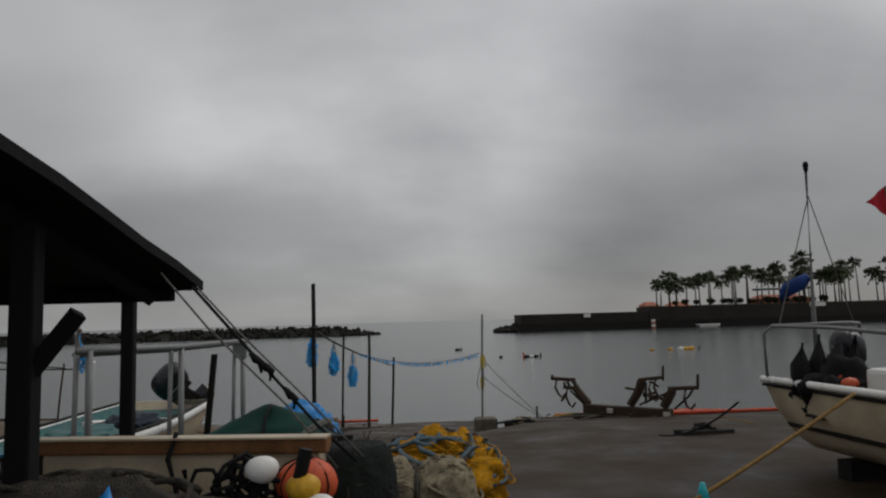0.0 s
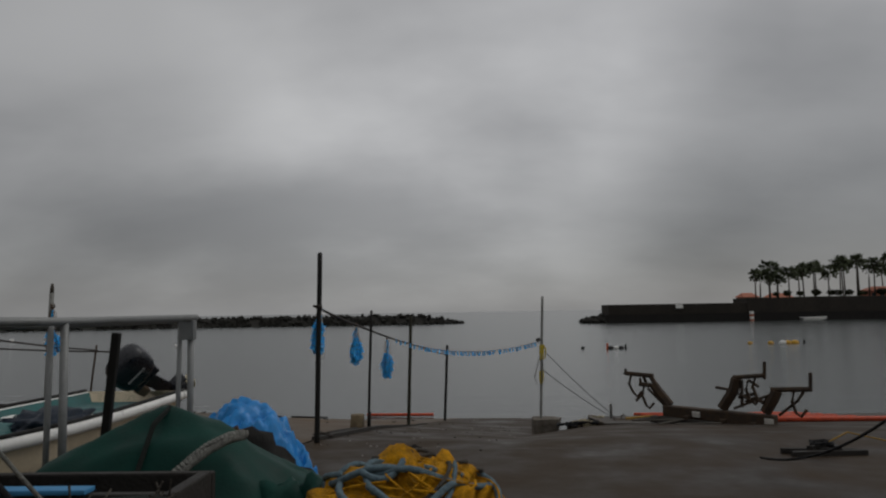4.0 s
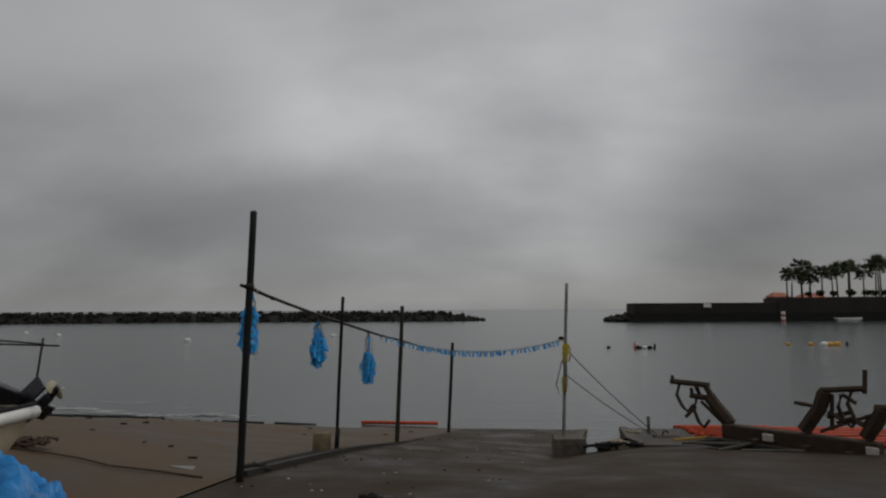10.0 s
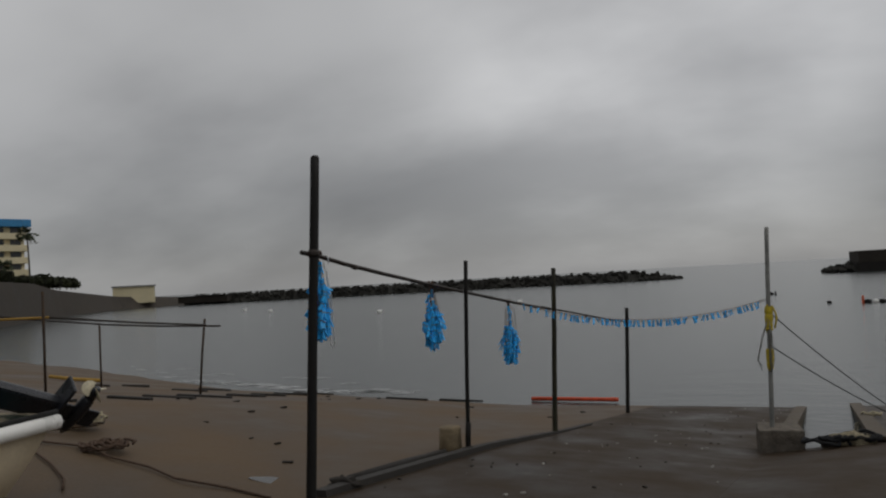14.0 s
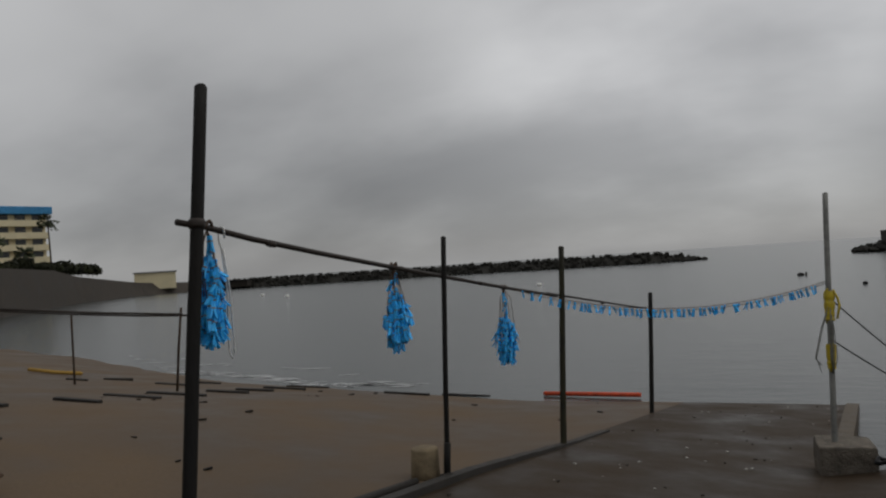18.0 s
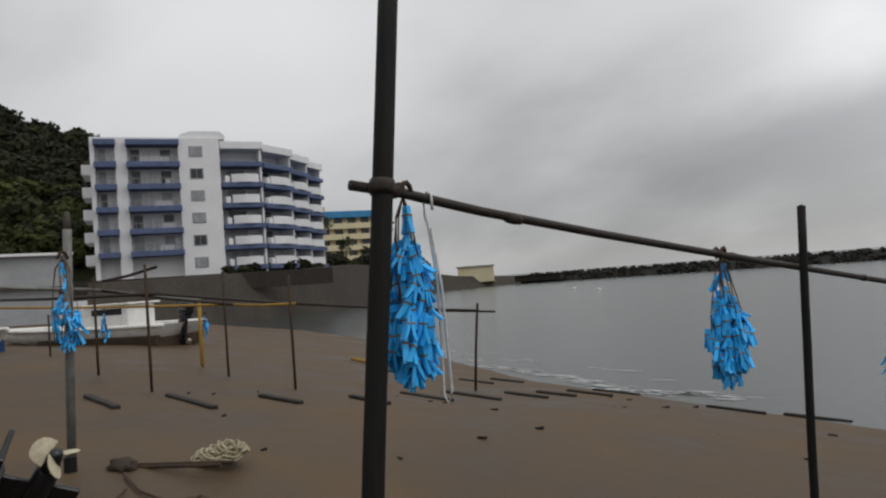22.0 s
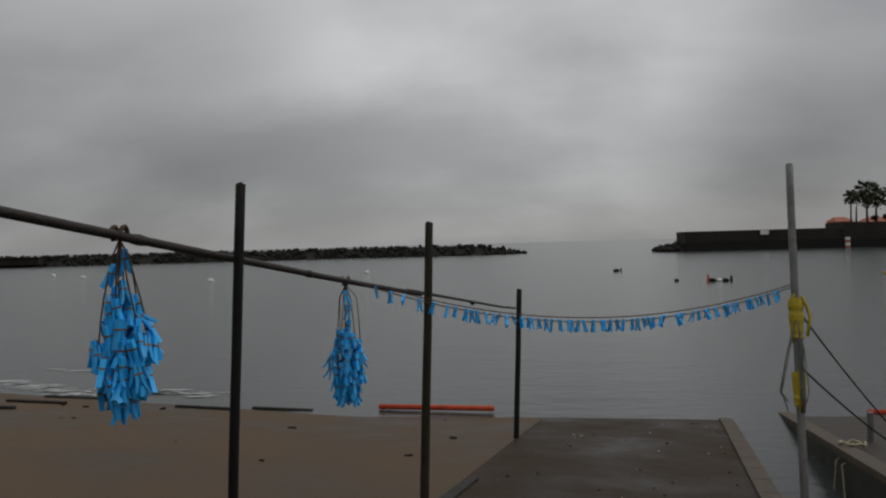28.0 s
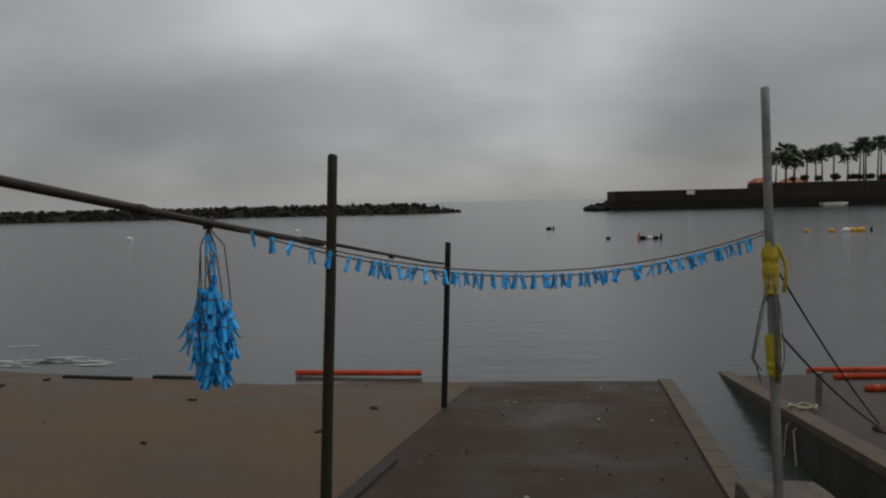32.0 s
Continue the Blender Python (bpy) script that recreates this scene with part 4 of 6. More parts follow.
# the stepped wing that falls back beyond the corner
BAYS = ((13.75, 0.55), (18.45, 1.5), (22.05, 5.65), (25.1, 10.6), (28.0, 15.3))
for j in range(4):
    (ax, ay), (bx, by) = BAYS[j], BAYS[j + 1]
    ln = math.hypot(bx - ax, by - ay)
    tw = pose(ax, ay, 0, 0, 0, math.degrees(math.atan2(by - ay, bx - ax)) - 9)
    hh = HT - 0.35 - 0.1 * j
    part("wing_wall", boxed((0, 1.7, -2), (ln, 9.0, hh - 0.3), 0, tw), M_HOTEL, ob)
    part("wing_cornice", boxed((0.0, -0.6, hh - 0.8), (ln + 0.25, 3.0, hh + 0.12), 0.08, tw), M_HOTEL, ob)
    part("wing_divider", boxed((ln - 0.25, -0.3, -2), (ln, 1.75, hh - 0.75), 0.03, tw), M_HOTEL, ob)
    for k in range(6):
        z = 0.65 + k * 2.46
        bal = part("balcony", boxed((0.0, -0.75, z - 0.30), (ln, 1.72, z + 0.26), 0.04, tw), M_BAND, ob, "blue painted balcony band")
        if k == 5:
            continue
        bm = bmesh.new()
        arc = [(ln * (0.24 + 0.66 * i / 8), -0.55 - 0.45 * math.sin(math.pi * i / 8)) for i in range(9)]
        lo_ = [bm.verts.new((x, y, z + 0.26)) for x, y in arc]
        hi_ = [bm.verts.new((x, y, z + 1.22)) for x, y in arc]
        for i in range(8):
            bm.faces.new((lo_[i], lo_[i + 1], hi_[i + 1], hi_[i]))
        ex = bmesh.ops.extrude_face_region(bm, geom=bm.faces[:])
        for v in ex["geom"]:
            if isinstance(v, bmesh.types.BMVert):
                v.co.y += 0.14
        bmesh.ops.recalc_face_normals(bm, faces=bm.faces)
        bmesh.ops.transform(bm, matrix=tw, verts=bm.verts)
        part("parapet_panel", bm, M_HOTEL, bal, "curved white balcony front")
        part("planter", boxed((ln * 0.08, -0.7, z + 0.26), (ln * 0.19, -0.1, z + 1.0), 0.05, tw), M_HOTEL, bal)
        part("window", boxed((ln * 0.2, 1.62, z + 0.3), (ln * 0.62, 1.695, z + 2.0), 0, tw), M_GLASS if rr.random() < 0.5 else M_GLASSP, bal)

ob = thing("cream_hotel", (-135.9, 90.4, 4.7), "five-storey cream hotel with a blue roof edge", "hotel", turn=67.3)
CW, CH = 19.6, 12.9
part("wall", boxed((0, 0, -3), (CW, 14, CH)), M_CREAMB, ob)
part("roof", boxed((-0.9, -1.6, CH - 0.1), (CW + 1.0, 15, CH + 1.5), 0.15), M_BLUER, ob)
part("penthouse", boxed((1, 2, CH + 1.5), (6, 9, CH + 3.0), 0.1), M_CREAMB, ob)
for k in range(5):
    z = k * 2.55 + 0.3
    bal = part("balcony", boxed((-0.3, -1.3, z - 0.25), (CW + 0.3, 0.0, z + 1.05), 0.05), M_CREAMB, ob)
    for j in range(6):
        part("window", boxed((1.0 + j * 3.2, -0.06, z + 1.05), (3.0 + j * 3.2, 0.0, z + 2.3)), M_GLASS, bal)
for k in range(4):
    palm(-119 + k * 1.9, 84 + k * 4.2, 4.5, (8.6, 5.5, 4, 8.6, 5, 4.0)[k], 1.5, 40 + k)
for k in range(26):
    q = k / 25
    shrub(-84 + q * -42 + rr.uniform(-1, 1), 58 + q * 62 + rr.uniform(-1, 1), 4.3, rr.uniform(1.2, 2.3), 60 + k)

# long revetment below the hotels
def revet(q):
    return Vector((float(np.interp(q, (0, 0.16, 0.3, 0.62, 0.86, 1), (-58, -67, -76, -110, -128, -128))), float(np.interp(q, (0, 0.16, 0.3, 0.62, 0.86, 1), (18, 40, 57, 99, 133, 158))), 0))


rows = []
for i in range(31):
    p = revet(i / 30)
    n_ = Vector((0.90, -0.44, 0))
    h = float(np.interp(i / 30, (0, 0.2, 0.32, 0.5, 0.66, 0.86, 1), (3.2, 3.9, 4.5, 4.6, 3.4, 1.9, 0.8)))
    rows.append([tuple(p + n_ * 3.5 + Vector((0, 0, -2.0))), tuple(p + n_ * 2.6 + Vector((0, 0, WATER))), tuple(p + Vector((0, 0, h))), tuple(p - n_ * 0.6 + Vector((0, 0, h + 0.05))), tuple(p - n_ * 60 + Vector((0, 0, h + 0.2)))])
solo("revetment", sheet(rows), M_REVET, "dark sloping stone revetment below the hotels", "sea wall", kind="structure")
ob = thing("white_store", (-131.0, 135.3, 2.0), "small flat cream store building on the shore", "building", turn=43)
part("wall", boxed((0, 0, -2), (9.7, 5, 2.15), 0.03), M_CREAMB, ob)
part("roof", boxed((-0.3, -0.4, 2.15), (10.0, 5.3, 2.45), 0.03), M_FRAMEW, ob)
ob = thing("low_store", (-121.5, 147.5, 0.2), "long low grey store behind the breakwater", "building", turn=15)
part("wall", boxed((0, 0, -1), (13, 4, 0.55), 0.03), M_WALLTOP, ob)
part("roof", boxed((-0.3, -0.4, 0.55), (13.3, 4.3, 0.75), 0.03), M_SEAWALL, ob)

# wooded hill
bm = bmesh.new()
vs = []
for i in range(40):
    row = []
    for j in range(34):
        a = radians(150 + i * 1.35 - 6)
        d = 95 + j * 5.5
        base = float(np.interp(math.degrees(a), (144, 150, 156, 161, 164, 166, 168, 170, 172, 178, 190, 205), (0, 8, 20, 32.5, 34, 35.5, 39.5, 43, 47.5, 56, 68, 72)))
        h = 3 + base * min(1, (j / 16)) ** 0.8 + (4.0 * noise.noise(Vector((i * 0.35, j * 0.35, 0))) + 1.5 * noise.noise(Vector((i * 0.9, j * 0.9, 4)))) * min(1, j / 6)
        row.append(bm.verts.new((d * math.cos(a), d * math.sin(a), h)))
    vs.append(row)
for a, c in zip(vs, vs[1:]):
    for j in range(33):
        bm.faces.new((a[j], a[j + 1], c[j + 1], c[j]))
bmesh.ops.recalc_face_normals(bm, faces=bm.faces)
solo("hillside", bm, M_HILL, "steep dark green wooded hillside", "hill", kind="structure", smooth=True)

# ---- boats ----
def hull(parent, L, B, D, outer, inner, rake=0.35, flare=0.78, name="hull", label="", floor_z=0.34):
    """An open hull from its transom at the origin to its bow at x = L; keel on z = 0."""
    n = 18
    bm, bi = bmesh.new(), bmesh.new()
    rows_o, rows_i, gun = [], [], []
    for i in range(n + 1):
        q = i / n
        hb = B / 2 * (1 - max(0.0, (q - 0.42) / 0.58) ** 2.4) * (0.90 + 0.10 * min(1, q * 4))
        kz = D * 0.55 * max(0.0, (q - 0.62) / 0.38) ** 2.2
        gz = D * (1 + 0.22 * max(0.0, q - 0.3) ** 1.5)
        x = L * q + rake * 0.0
        sec = [(0, kz), (0.45 * hb, kz + 0.05 * D), (flare * hb, kz + 0.22 * (gz - kz)), (0.93 * hb, kz + 0.6 * (gz - kz)), (hb, gz)]
        dx = (rake * (-1) * (1 - q) ** 6)
        pts = [(x + dx * (z / D), -y, z) for y, z in sec[::-1]] + [(x + dx * (z / D), y, z) for y, z in sec[1:]]
        rows_o.append([bm.verts.new(p) for p in pts])
        gun.append(pts)
        fz = max(kz + 0.02, D * floor_z)
        si = [(0, fz), (max(0.01, 0.8 * hb), fz), (max(0.008, hb - 0.05), gz - 0.01)]
        pi = [(x + dx * (z / D), -y, z) for y, z in si[::-1]] + [(x + dx * (z / D), y, z) for y, z in si[1:]]
        rows_i.append([bi.verts.new(p) for p in pi])
    for rows, b_ in ((rows_o, bm), (rows_i, bi)):
        for a, c in zip(rows, rows[1:]):
            for k in range(len(a) - 1):
                b_.faces.new((a[k], a[k + 1], c[k + 1], c[k]))
        b_.faces.new(rows[0][::-1])
    for b_ in (bm, bi):
        bmesh.ops.remove_doubles(b_, verts=b_.verts, dist=0.002)
        bmesh.ops.recalc_face_normals(b_, faces=b_.faces)
    part(name, bm, outer, parent, label, True)
    part("liner", bi, inner, parent, "", True)
    return gun


def rails(parent, gun, r, material, label="", drop=0.0, name="gunwale", seg=8):
    for side in (0, -1):
        part(name, rod([(p[side][0], p[side][1] * 1.0, p[side][2] - drop) for p in gun], r, seg), material, parent, label, True)


def outboard(at, turn, tilt, label, s=1.0, steer=0.0):
    """An outboard motor; local -x points aft, the clamp at the origin."""
    ob = new("outboard_motor")
    ob.matrix_world = pose(*at, 0, 0, turn) @ pose(0, 0, 0, 0, tilt, 0) @ pose(0, 0, 0, 0, 0, steer) @ Matrix.Diagonal((s, s, s, 1))
    tagged(ob, label, "outboard motor")
    bm = bmesh.new()
    bmesh.ops.create_uvsphere(bm, u_segments=20, v_segments=14, radius=1)
    for v in bm.verts:
        x, y, z = v.co
        sq = lambda a, p: math.copysign(abs(a) ** p, a)
        v.co = Vector((sq(x, 0.72) * 0.30 - 0.16 - 0.05 * z, sq(y, 0.72) * 0.20, sq(z, 0.68) * 0.29 + 0.42))
    cowl = part("cowl", bm, M_MOTOR, ob, "", True)
    part("stripe", boxed((-0.30, -0.207, 0.42), (-0.02, -0.196, 0.455), 0.003), M_FRAMEW, cowl, "plain grey stripe on the cowl")
    part("stripe", boxed((-0.30, 0.196, 0.42), (-0.02, 0.207, 0.455), 0.003), M_FRAMEW, cowl, "plain grey stripe on the cowl")
    part("pan", boxed((-0.36, -0.13, 0.08), (0.06, 0.13, 0.17), 0.03), M_MOTOR, ob)
    part("leg", boxed((-0.25, -0.055, -0.55), (-0.05, 0.055, 0.1), 0.03), M_MOTOR, ob)
    part("plate", boxed((-0.42, -0.10, -0.52), (-0.02, 0.10, -0.495), 0.008), M_MOTOR, ob)
    part("gearcase", rod([(0.06, 0, -0.72), (0.0, 0, -0.72), (-0.15, 0, -0.72), (-0.30, 0, -0.72), (-0.36, 0, -0.72)], 0.06, 12, [0.012, 0.045, 0.062, 0.055, 0.03]), M_MOTOR, ob, "", True)
    part("skeg", boxed((-0.22, -0.012, -0.90), (-0.05, 0.012, -0.5), 0.008), M_MOTOR, ob)
    part("clamp", boxed((-0.05, -0.10, -0.12), (0.09, 0.10, 0.10), 0.02), M_STEELW, ob)
    pr = part("propeller", rod([(-0.33, 0, -0.72), (-0.43, 0, -0.72), (-0.445, 0, -0.72)], 0.035, 14, [0.046, 0.032, 0.022]), M_MOTOR, ob, "", True)
    for k in range(3):
        bm = bmesh.new()
        vs = []
        for i in range(9):
            a = i / 8 * math.pi
            vs.append(bm.verts.new((-0.40 + 0.05 * math.cos(a), 0.068 * math.cos(a) * (0.75 + 0.25 * math.sin(a)), 0.035 + 0.115 * math.sin(a) ** 0.8)))
        f_ = bm.faces.new(vs)
        ex = bmesh.ops.extrude_face_region(bm, geom=[f_])
        for v in ex["geom"]:
            if isinstance(v, bmesh.types.BMVert):
                v.co.x -= 0.008
        bmesh.ops.recalc_face_normals(bm, faces=bm.faces)
        for v in bm.verts:
            v.co.y *= 0.82
            v.co.z *= 0.78
        bmesh.ops.transform(bm, matrix=Matrix.Translation((0, 0, -0.72)) @ Matrix.Rotation(radians(20 + 120 * k), 4, "X"), verts=bm.verts)
        part("blade", bm, M_PROP, pr, "cream-painted propeller blade")
    return ob


# skiff drawn up on the beach, its motor tilted
g_l = beach(-1.7, -1.3)
ob = thing("open_boat", (-1.95, -1.36, g_l + 0.02), "white open boat with teal deck and fat rub rail", "boat", turn=-90)
gun = hull(ob, 5.0, 1.35, 0.60, M_CREAM, M_TEAL, floor_z=0.80)
rails(ob, gun, 0.055, M_WHITE, "fat pale grey rub rail", 0.05)
rails(ob, gun, 0.022, M_BLACK, "", -0.01, "edge_strip", 6)
part("thwart", boxed((1.15, -0.55, 0.47), (1.35, 0.55, 0.535), 0.01), M_WHITE, ob)
part("foredeck", boxed((3.9, -0.30, 0.60), (4.7, 0.30, 0.66), 0.02), M_TEAL, ob)
part("hatch_lid", boxed((0.55, -0.40, 0.48), (1.05, 0.35, 0.53), 0.02), M_TEAL, ob)
part("cover", heap((1.75, 0.15, 0.50), (0.55, 0.36, 0.15), 4, 0.45, 2.4, 4, 0.46), mat("dark_blue_cover", (0.012, 0.020, 0.034), 0.6, spots=0.4, scale=7, fine=60, bump=0.3), ob, "dark blue crumpled cover", True)
part("cover", heap((2.75, -0.05, 0.52), (0.6, 0.40, 0.12), 14, 0.4, 2.4, 4, 0.46), M_TEAL, ob, "teal crumpled sheet", True)
part("chock", boxed((0.4, -0.5, -0.10), (0.6, 0.5, 0.03), 0.01), M_GREYW, ob)
part("chock", boxed((3.0, -0.4, -0.10), (3.2, 0.4, 0.05), 0.01), M_GREYW, ob)
motor = outboard((-1.79, -1.31, g_l + 0.735), 270, 75, "black outboard motor tilted up over a transom", 0.86, -76)
d_w, a_w = Vector((-0.354, -0.90, 0.24)).normalized(), Vector((0.52, -0.10, 0.72))
a_w = (a_w - a_w.dot(d_w) * d_w).normalized()
d_l, a_l = Vector((0.206, 0, 0.979)), Vector((-0.979, 0, 0.206))
turn_ = Matrix((d_w, a_w, d_w.cross(a_w))).transposed() @ Matrix((d_l, a_l, d_l.cross(a_l)))
motor.matrix_world = Matrix.Translation(Vector((-1.426, -0.594, 0.869)) - turn_ @ Vector((-0.40, 0, -0.72)) * 0.86) @ turn_.to_4x4() @ Matrix.Diagonal((0.86, 0.86, 0.86, 1))

# aluminium pipe stand beside it
ob = thing("pipe_stand", (-0.49, -3.06, 0.2), "dull aluminium pipe stand with double legs", "stand")
o_ = Vector((-0.49, -3.06, 0.2))
P_R, P_M, P_L = Vector((-0.50, -3.02, 1.675)), Vector((-0.83, -4.57, 1.665)), Vector((-1.22, -5.89, 1.69))
for p in (P_R, P_M, P_L):
    for dx in (0.0, -0.10):
        foot = Vector((p.x + dx * 1.3, p.y + 0.03, slip(p.y) - 0.05))
        part("leg", rod([foot - o_, p + Vector((dx, 0, 0)) - o_], 0.029 if dx == 0 else 0.022, 10), M_ALU, ob, "", True)
part("top_rail", rod([P_R - o_ + Vector((0.03, 0.05, 0)), P_M - o_, P_L - o_ - Vector((0.05, 0.1, 0))], 0.032, 10), M_ALU, ob, "", True)
part("top_rail", rod([P_R - o_ + Vector((-0.12, 0.05, -0.03)), P_M - o_ + Vector((-0.12, 0, -0.03)), P_L - o_ + Vector((-0.12, 0, -0.03))], 0.022, 8), M_ALU, ob, "", True)
part("corner_plate", boxed((-0.10, -0.02, 1.27), (0.04, 0.06, 1.45), 0.008), M_ALU, ob)
ob = thing("leaning_post", (-0.66, -4.36, 0.3), "black tarred timber leaning on the pipe stand", "post")
part("shaft", boxed((-0.03, -0.025, -0.2), (0.03, 0.025, 1.28), 0.008, pose(0, 0, 0, 0, 5, 0)), M_BLACK, ob)

# work boat hauled out on the yard
ob = thing("work_boat", (6.15, -4.55, slip(-5) + 0.18), "cream fishing boat with nets and steel rail aft", "boat", turn=-86)
gun = hull(ob, 5.6, 1.35, 0.76, M_CREAM, M_GREYW, rake=0.36, flare=0.7)
rails(ob, gun, 0.04, M_WHITE, "white gunwale moulding", 0.0)
rails(ob, gun, 0.016, M_BLACK, "dark rubbing strake", 0.06, "rub_strake")
part("stern_rail", rod([(-0.25, 0.62, 0.78), (-0.27, 0.62, 1.28), (-0.2, 0.55, 1.36), (0.3, 0.0, 1.38), (-0.2, -0.55, 1.36), (-0.27, -0.62, 1.28), (-0.25, -0.62, 0.78)], 0.02, 8), M_ALU, ob, "white tube stern rail", True)
part("stern_rail", rod([(-0.2, -0.55, 1.36), (0.8, -0.62, 1.35), (1.6, -0.62, 1.30)], 0.02, 8), M_ALU, ob, "", True)
part("mast", rod([(-0.05, -0.14, 0.3), (-0.04, -0.14, 1.5), (0.06, -0.17, 3.10)], 0.02, 10, [0.028, 0.025, 0.016]), M_ALU, ob, "", True)
part("mast_lamp", rod([(0.06, -0.17, 3.08), (0.06, -0.17, 3.15), (0.06, -0.17, 3.19)], 0.03, 10, [0.02, 0.032, 0.02]), M_BLACK, ob)
for dy in (-0.5, 0.45):
    part("stay_wire", rod([(0.05, -0.16, 2.8), (-0.15, dy, 1.36)], 0.006, 5), M_GALV, ob)
part("boom", rod([(-0.04, -0.13, 1.78), (-0.42, -0.62, 1.78)], 0.014, 8), M_ALU, ob, "", True)
bm = rod([(-0.06, -0.15, 1.90), (-0.12, -0.23, 1.83), (-0.20, -0.33, 1.76), (-0.25, -0.40, 1.66)], 0.05, 10, [0.04, 0.085, 0.09, 0.03])
for v in bm.verts:
    v.co += 0.03 * noise.noise_vector(v.co * 9)
part("furled_sail", bm, mat("blue_sailcloth", (0.015, 0.05, 0.20), 0.7, spots=0.3, scale=9, fine=60), ob, "furled dark blue steadying sail", True)
part("engine_box", boxed((0.9, -0.35, 0.3), (1.5, 0.25, 0.95), 0.05), M_WHITE, ob)
part("foredeck", boxed((3.4, -0.45, 0.74), (5.0, 0.45, 0.83), 0.03), M_WHITE, ob)
# This beam is black: the hull's shadow is put into its colour.
part("cradle_beam", boxed((0.5, -0.42, -0.22), (0.7, 0.42, 0.02), 0.01), M_BLACK, ob)
part("cradle_beam", boxed((3.2, -0.6, -0.22), (3.4, 0.6, 0.08), 0.01), M_GREYW, ob)
b_or = Vector((6.15, -4.55, slip(-5) + 0.18))
ob = thing("net_heap", b_or + Vector((-0.20, -0.40, 0.55)), "heap of black net lying in the boat", "net")
part("net", heap((0, 0, 0), (0.42, 0.42, 0.40), 8, 0.55, 2.4, 4), M_ROPEK, ob, "", True)
for k in range(4):
    part("peak", rod(wobble([(-0.34 + 0.2 * k, 0.1, 0.1), (-0.34 + 0.2 * k, 0.12, 0.40), (-0.31 + 0.2 * k, 0.1, 0.62 + 0.08 * (k % 2))], 0.03, k, 3), 0.06, 7, [0.14, 0.10, 0.02]), M_ROPEK, ob, "", True)
for k, (dx, dy, dz, m_) in enumerate(((-0.2, -0.52, 0.82, M_BUOY), (-0.05, -0.75, 0.80, M_BUOYY), (-0.36, -0.8, 0.79, M_BUOY))):
    ob = thing("net_float", b_or + Vector((dx, dy, dz)), "small orange net float in the boat" if m_ is M_BUOY else "small yellow net float in the boat", "float", "floats in the work boat")
    part("float", rod([(-0.09, 0, 0), (-0.06, 0, 0), (0, 0, 0), (0.06, 0, 0), (0.09, 0, 0)], 0.06, 12, [0.015, 0.05, 0.065, 0.05, 0.015]), m_, ob, "", True)
outboard(b_or + Vector((0.15, -0.15, 0.80)), 274, 8, "black outboard motor on the work boat's stern", 0.68)
ob = thing("danger_flag", (6.13, -5.64, 0.43), "red pennant on a thin staff", "flag")
part("staff", rod([(0, 0, -0.1), (0.0, 0, 2.62)], 0.011, 6), M_GALV, ob)
bm = bmesh.new()
fl = [[bm.verts.new((-0.22 * i / 6, 0.02 * math.sin(i * 1.1) - 0.006 * j, 2.62 - 0.16 * (i / 6) - (0.30 - 0.30 * i / 6) * j)) for i in range(7)] for j in (0, 1)]
for i in range(6):
    bm.faces.new((fl[0][i], fl[0][i + 1], fl[1][i + 1], fl[1][i]))
ex = bmesh.ops.extrude_face_region(bm, geom=bm.faces[:])
for v in ex["geom"]:
    if isinstance(v, bmesh.types.BMVert):
        v.co.y += 0.004
part("cloth", bm, M_REDF, ob)

# mooring lines across the yard
p0, p1 = Vector((5.40, -5.95, 1.10)), Vector((2.62, -7.15, slip(-7.15) + 0.02))
ob = thing("mooring_rope", p0, "taut yellow mooring rope with a teal knot", "rope")
part("rope", rod([q - p0 for q in sag(p0, p1, 0.03, 14)], 0.017, 8), mat("old_yellow_rope", (0.26, 0.155, 0.05), 0.85, spots=0.4, scale=30, fine=160, bump=0.6), ob, "", True)
kn = p0.lerp(p1, 0.66) + Vector((0, 0, -0.04))
part("knot", rod(wobble([kn - p0 + Vector((0, 0, 0.10)), kn - p0, kn - p0 + Vector((0.01, 0, -0.1)), kn - p0 + Vector((0, 0, -0.2))], 0.01, 3), 0.03, 8, [0.02, 0.045, 0.025, 0.035]), mat("teal_plastic", (0.01, 0.40, 0.45), 0.45, spots=0.2, scale=20), ob, "teal plastic tied round the rope", True)
p0, p1 = Vector((5.2, -4.25, 0.85)), Vector((5.0, -2.4, slip(-2.4) + 0.12))
ob = thing("mooring_rope", p0, "dark stern rope running to a sled of timbers", "rope")
part("rope", rod([q - p0 for q in sag(p0, p1, 0.12, 12)], 0.012, 7), M_ROPEK, ob, "", True)

# foreground: wooden-rimmed tub, nets, tarpaulins
ob = thing("fish_tub", (-0.06, -7.42, slip(-8) + 0.0), "cream plank tub with a brown timber rim", "tub", turn=-11.4)
part("body", boxed((-0.62, -0.46, 0.18), (0.98, -0.30, 0.92), 0.03), M_CREAM, ob)
rim = part("rim", boxed((-0.66, -0.50, 0.92), (1.03, -0.42, 1.0), 0.015), M_TIMBER, ob, "brown stained timber rim")
part("rim", boxed((-0.66, -0.33, 0.92), (1.0, -0.27, 0.99), 0.015), M_TIMBER, ob)
part("rim_edge", boxed((-0.66, -0.515, 0.998), (1.03, -0.40, 1.012), 0.005), M_CREAM, ob, "worn pale capping strip")
for x in (-0.35, 0.75):
    part("trestle", boxed((x - 0.06, -0.44, -0.08), (x + 0.06, -0.32, 0.18), 0.01), M_GREYW, ob)
part("lashing", rod(wobble([(0.18, -0.50, 1.03), (0.16, -0.54, 0.9), (0.22, -0.54, 0.72), (0.3, -0.55, 0.66), (0.26, -0.54, 0.85)], 0.02, 2, 5), 0.014, 6), M_ROPEK, ob, "", True)

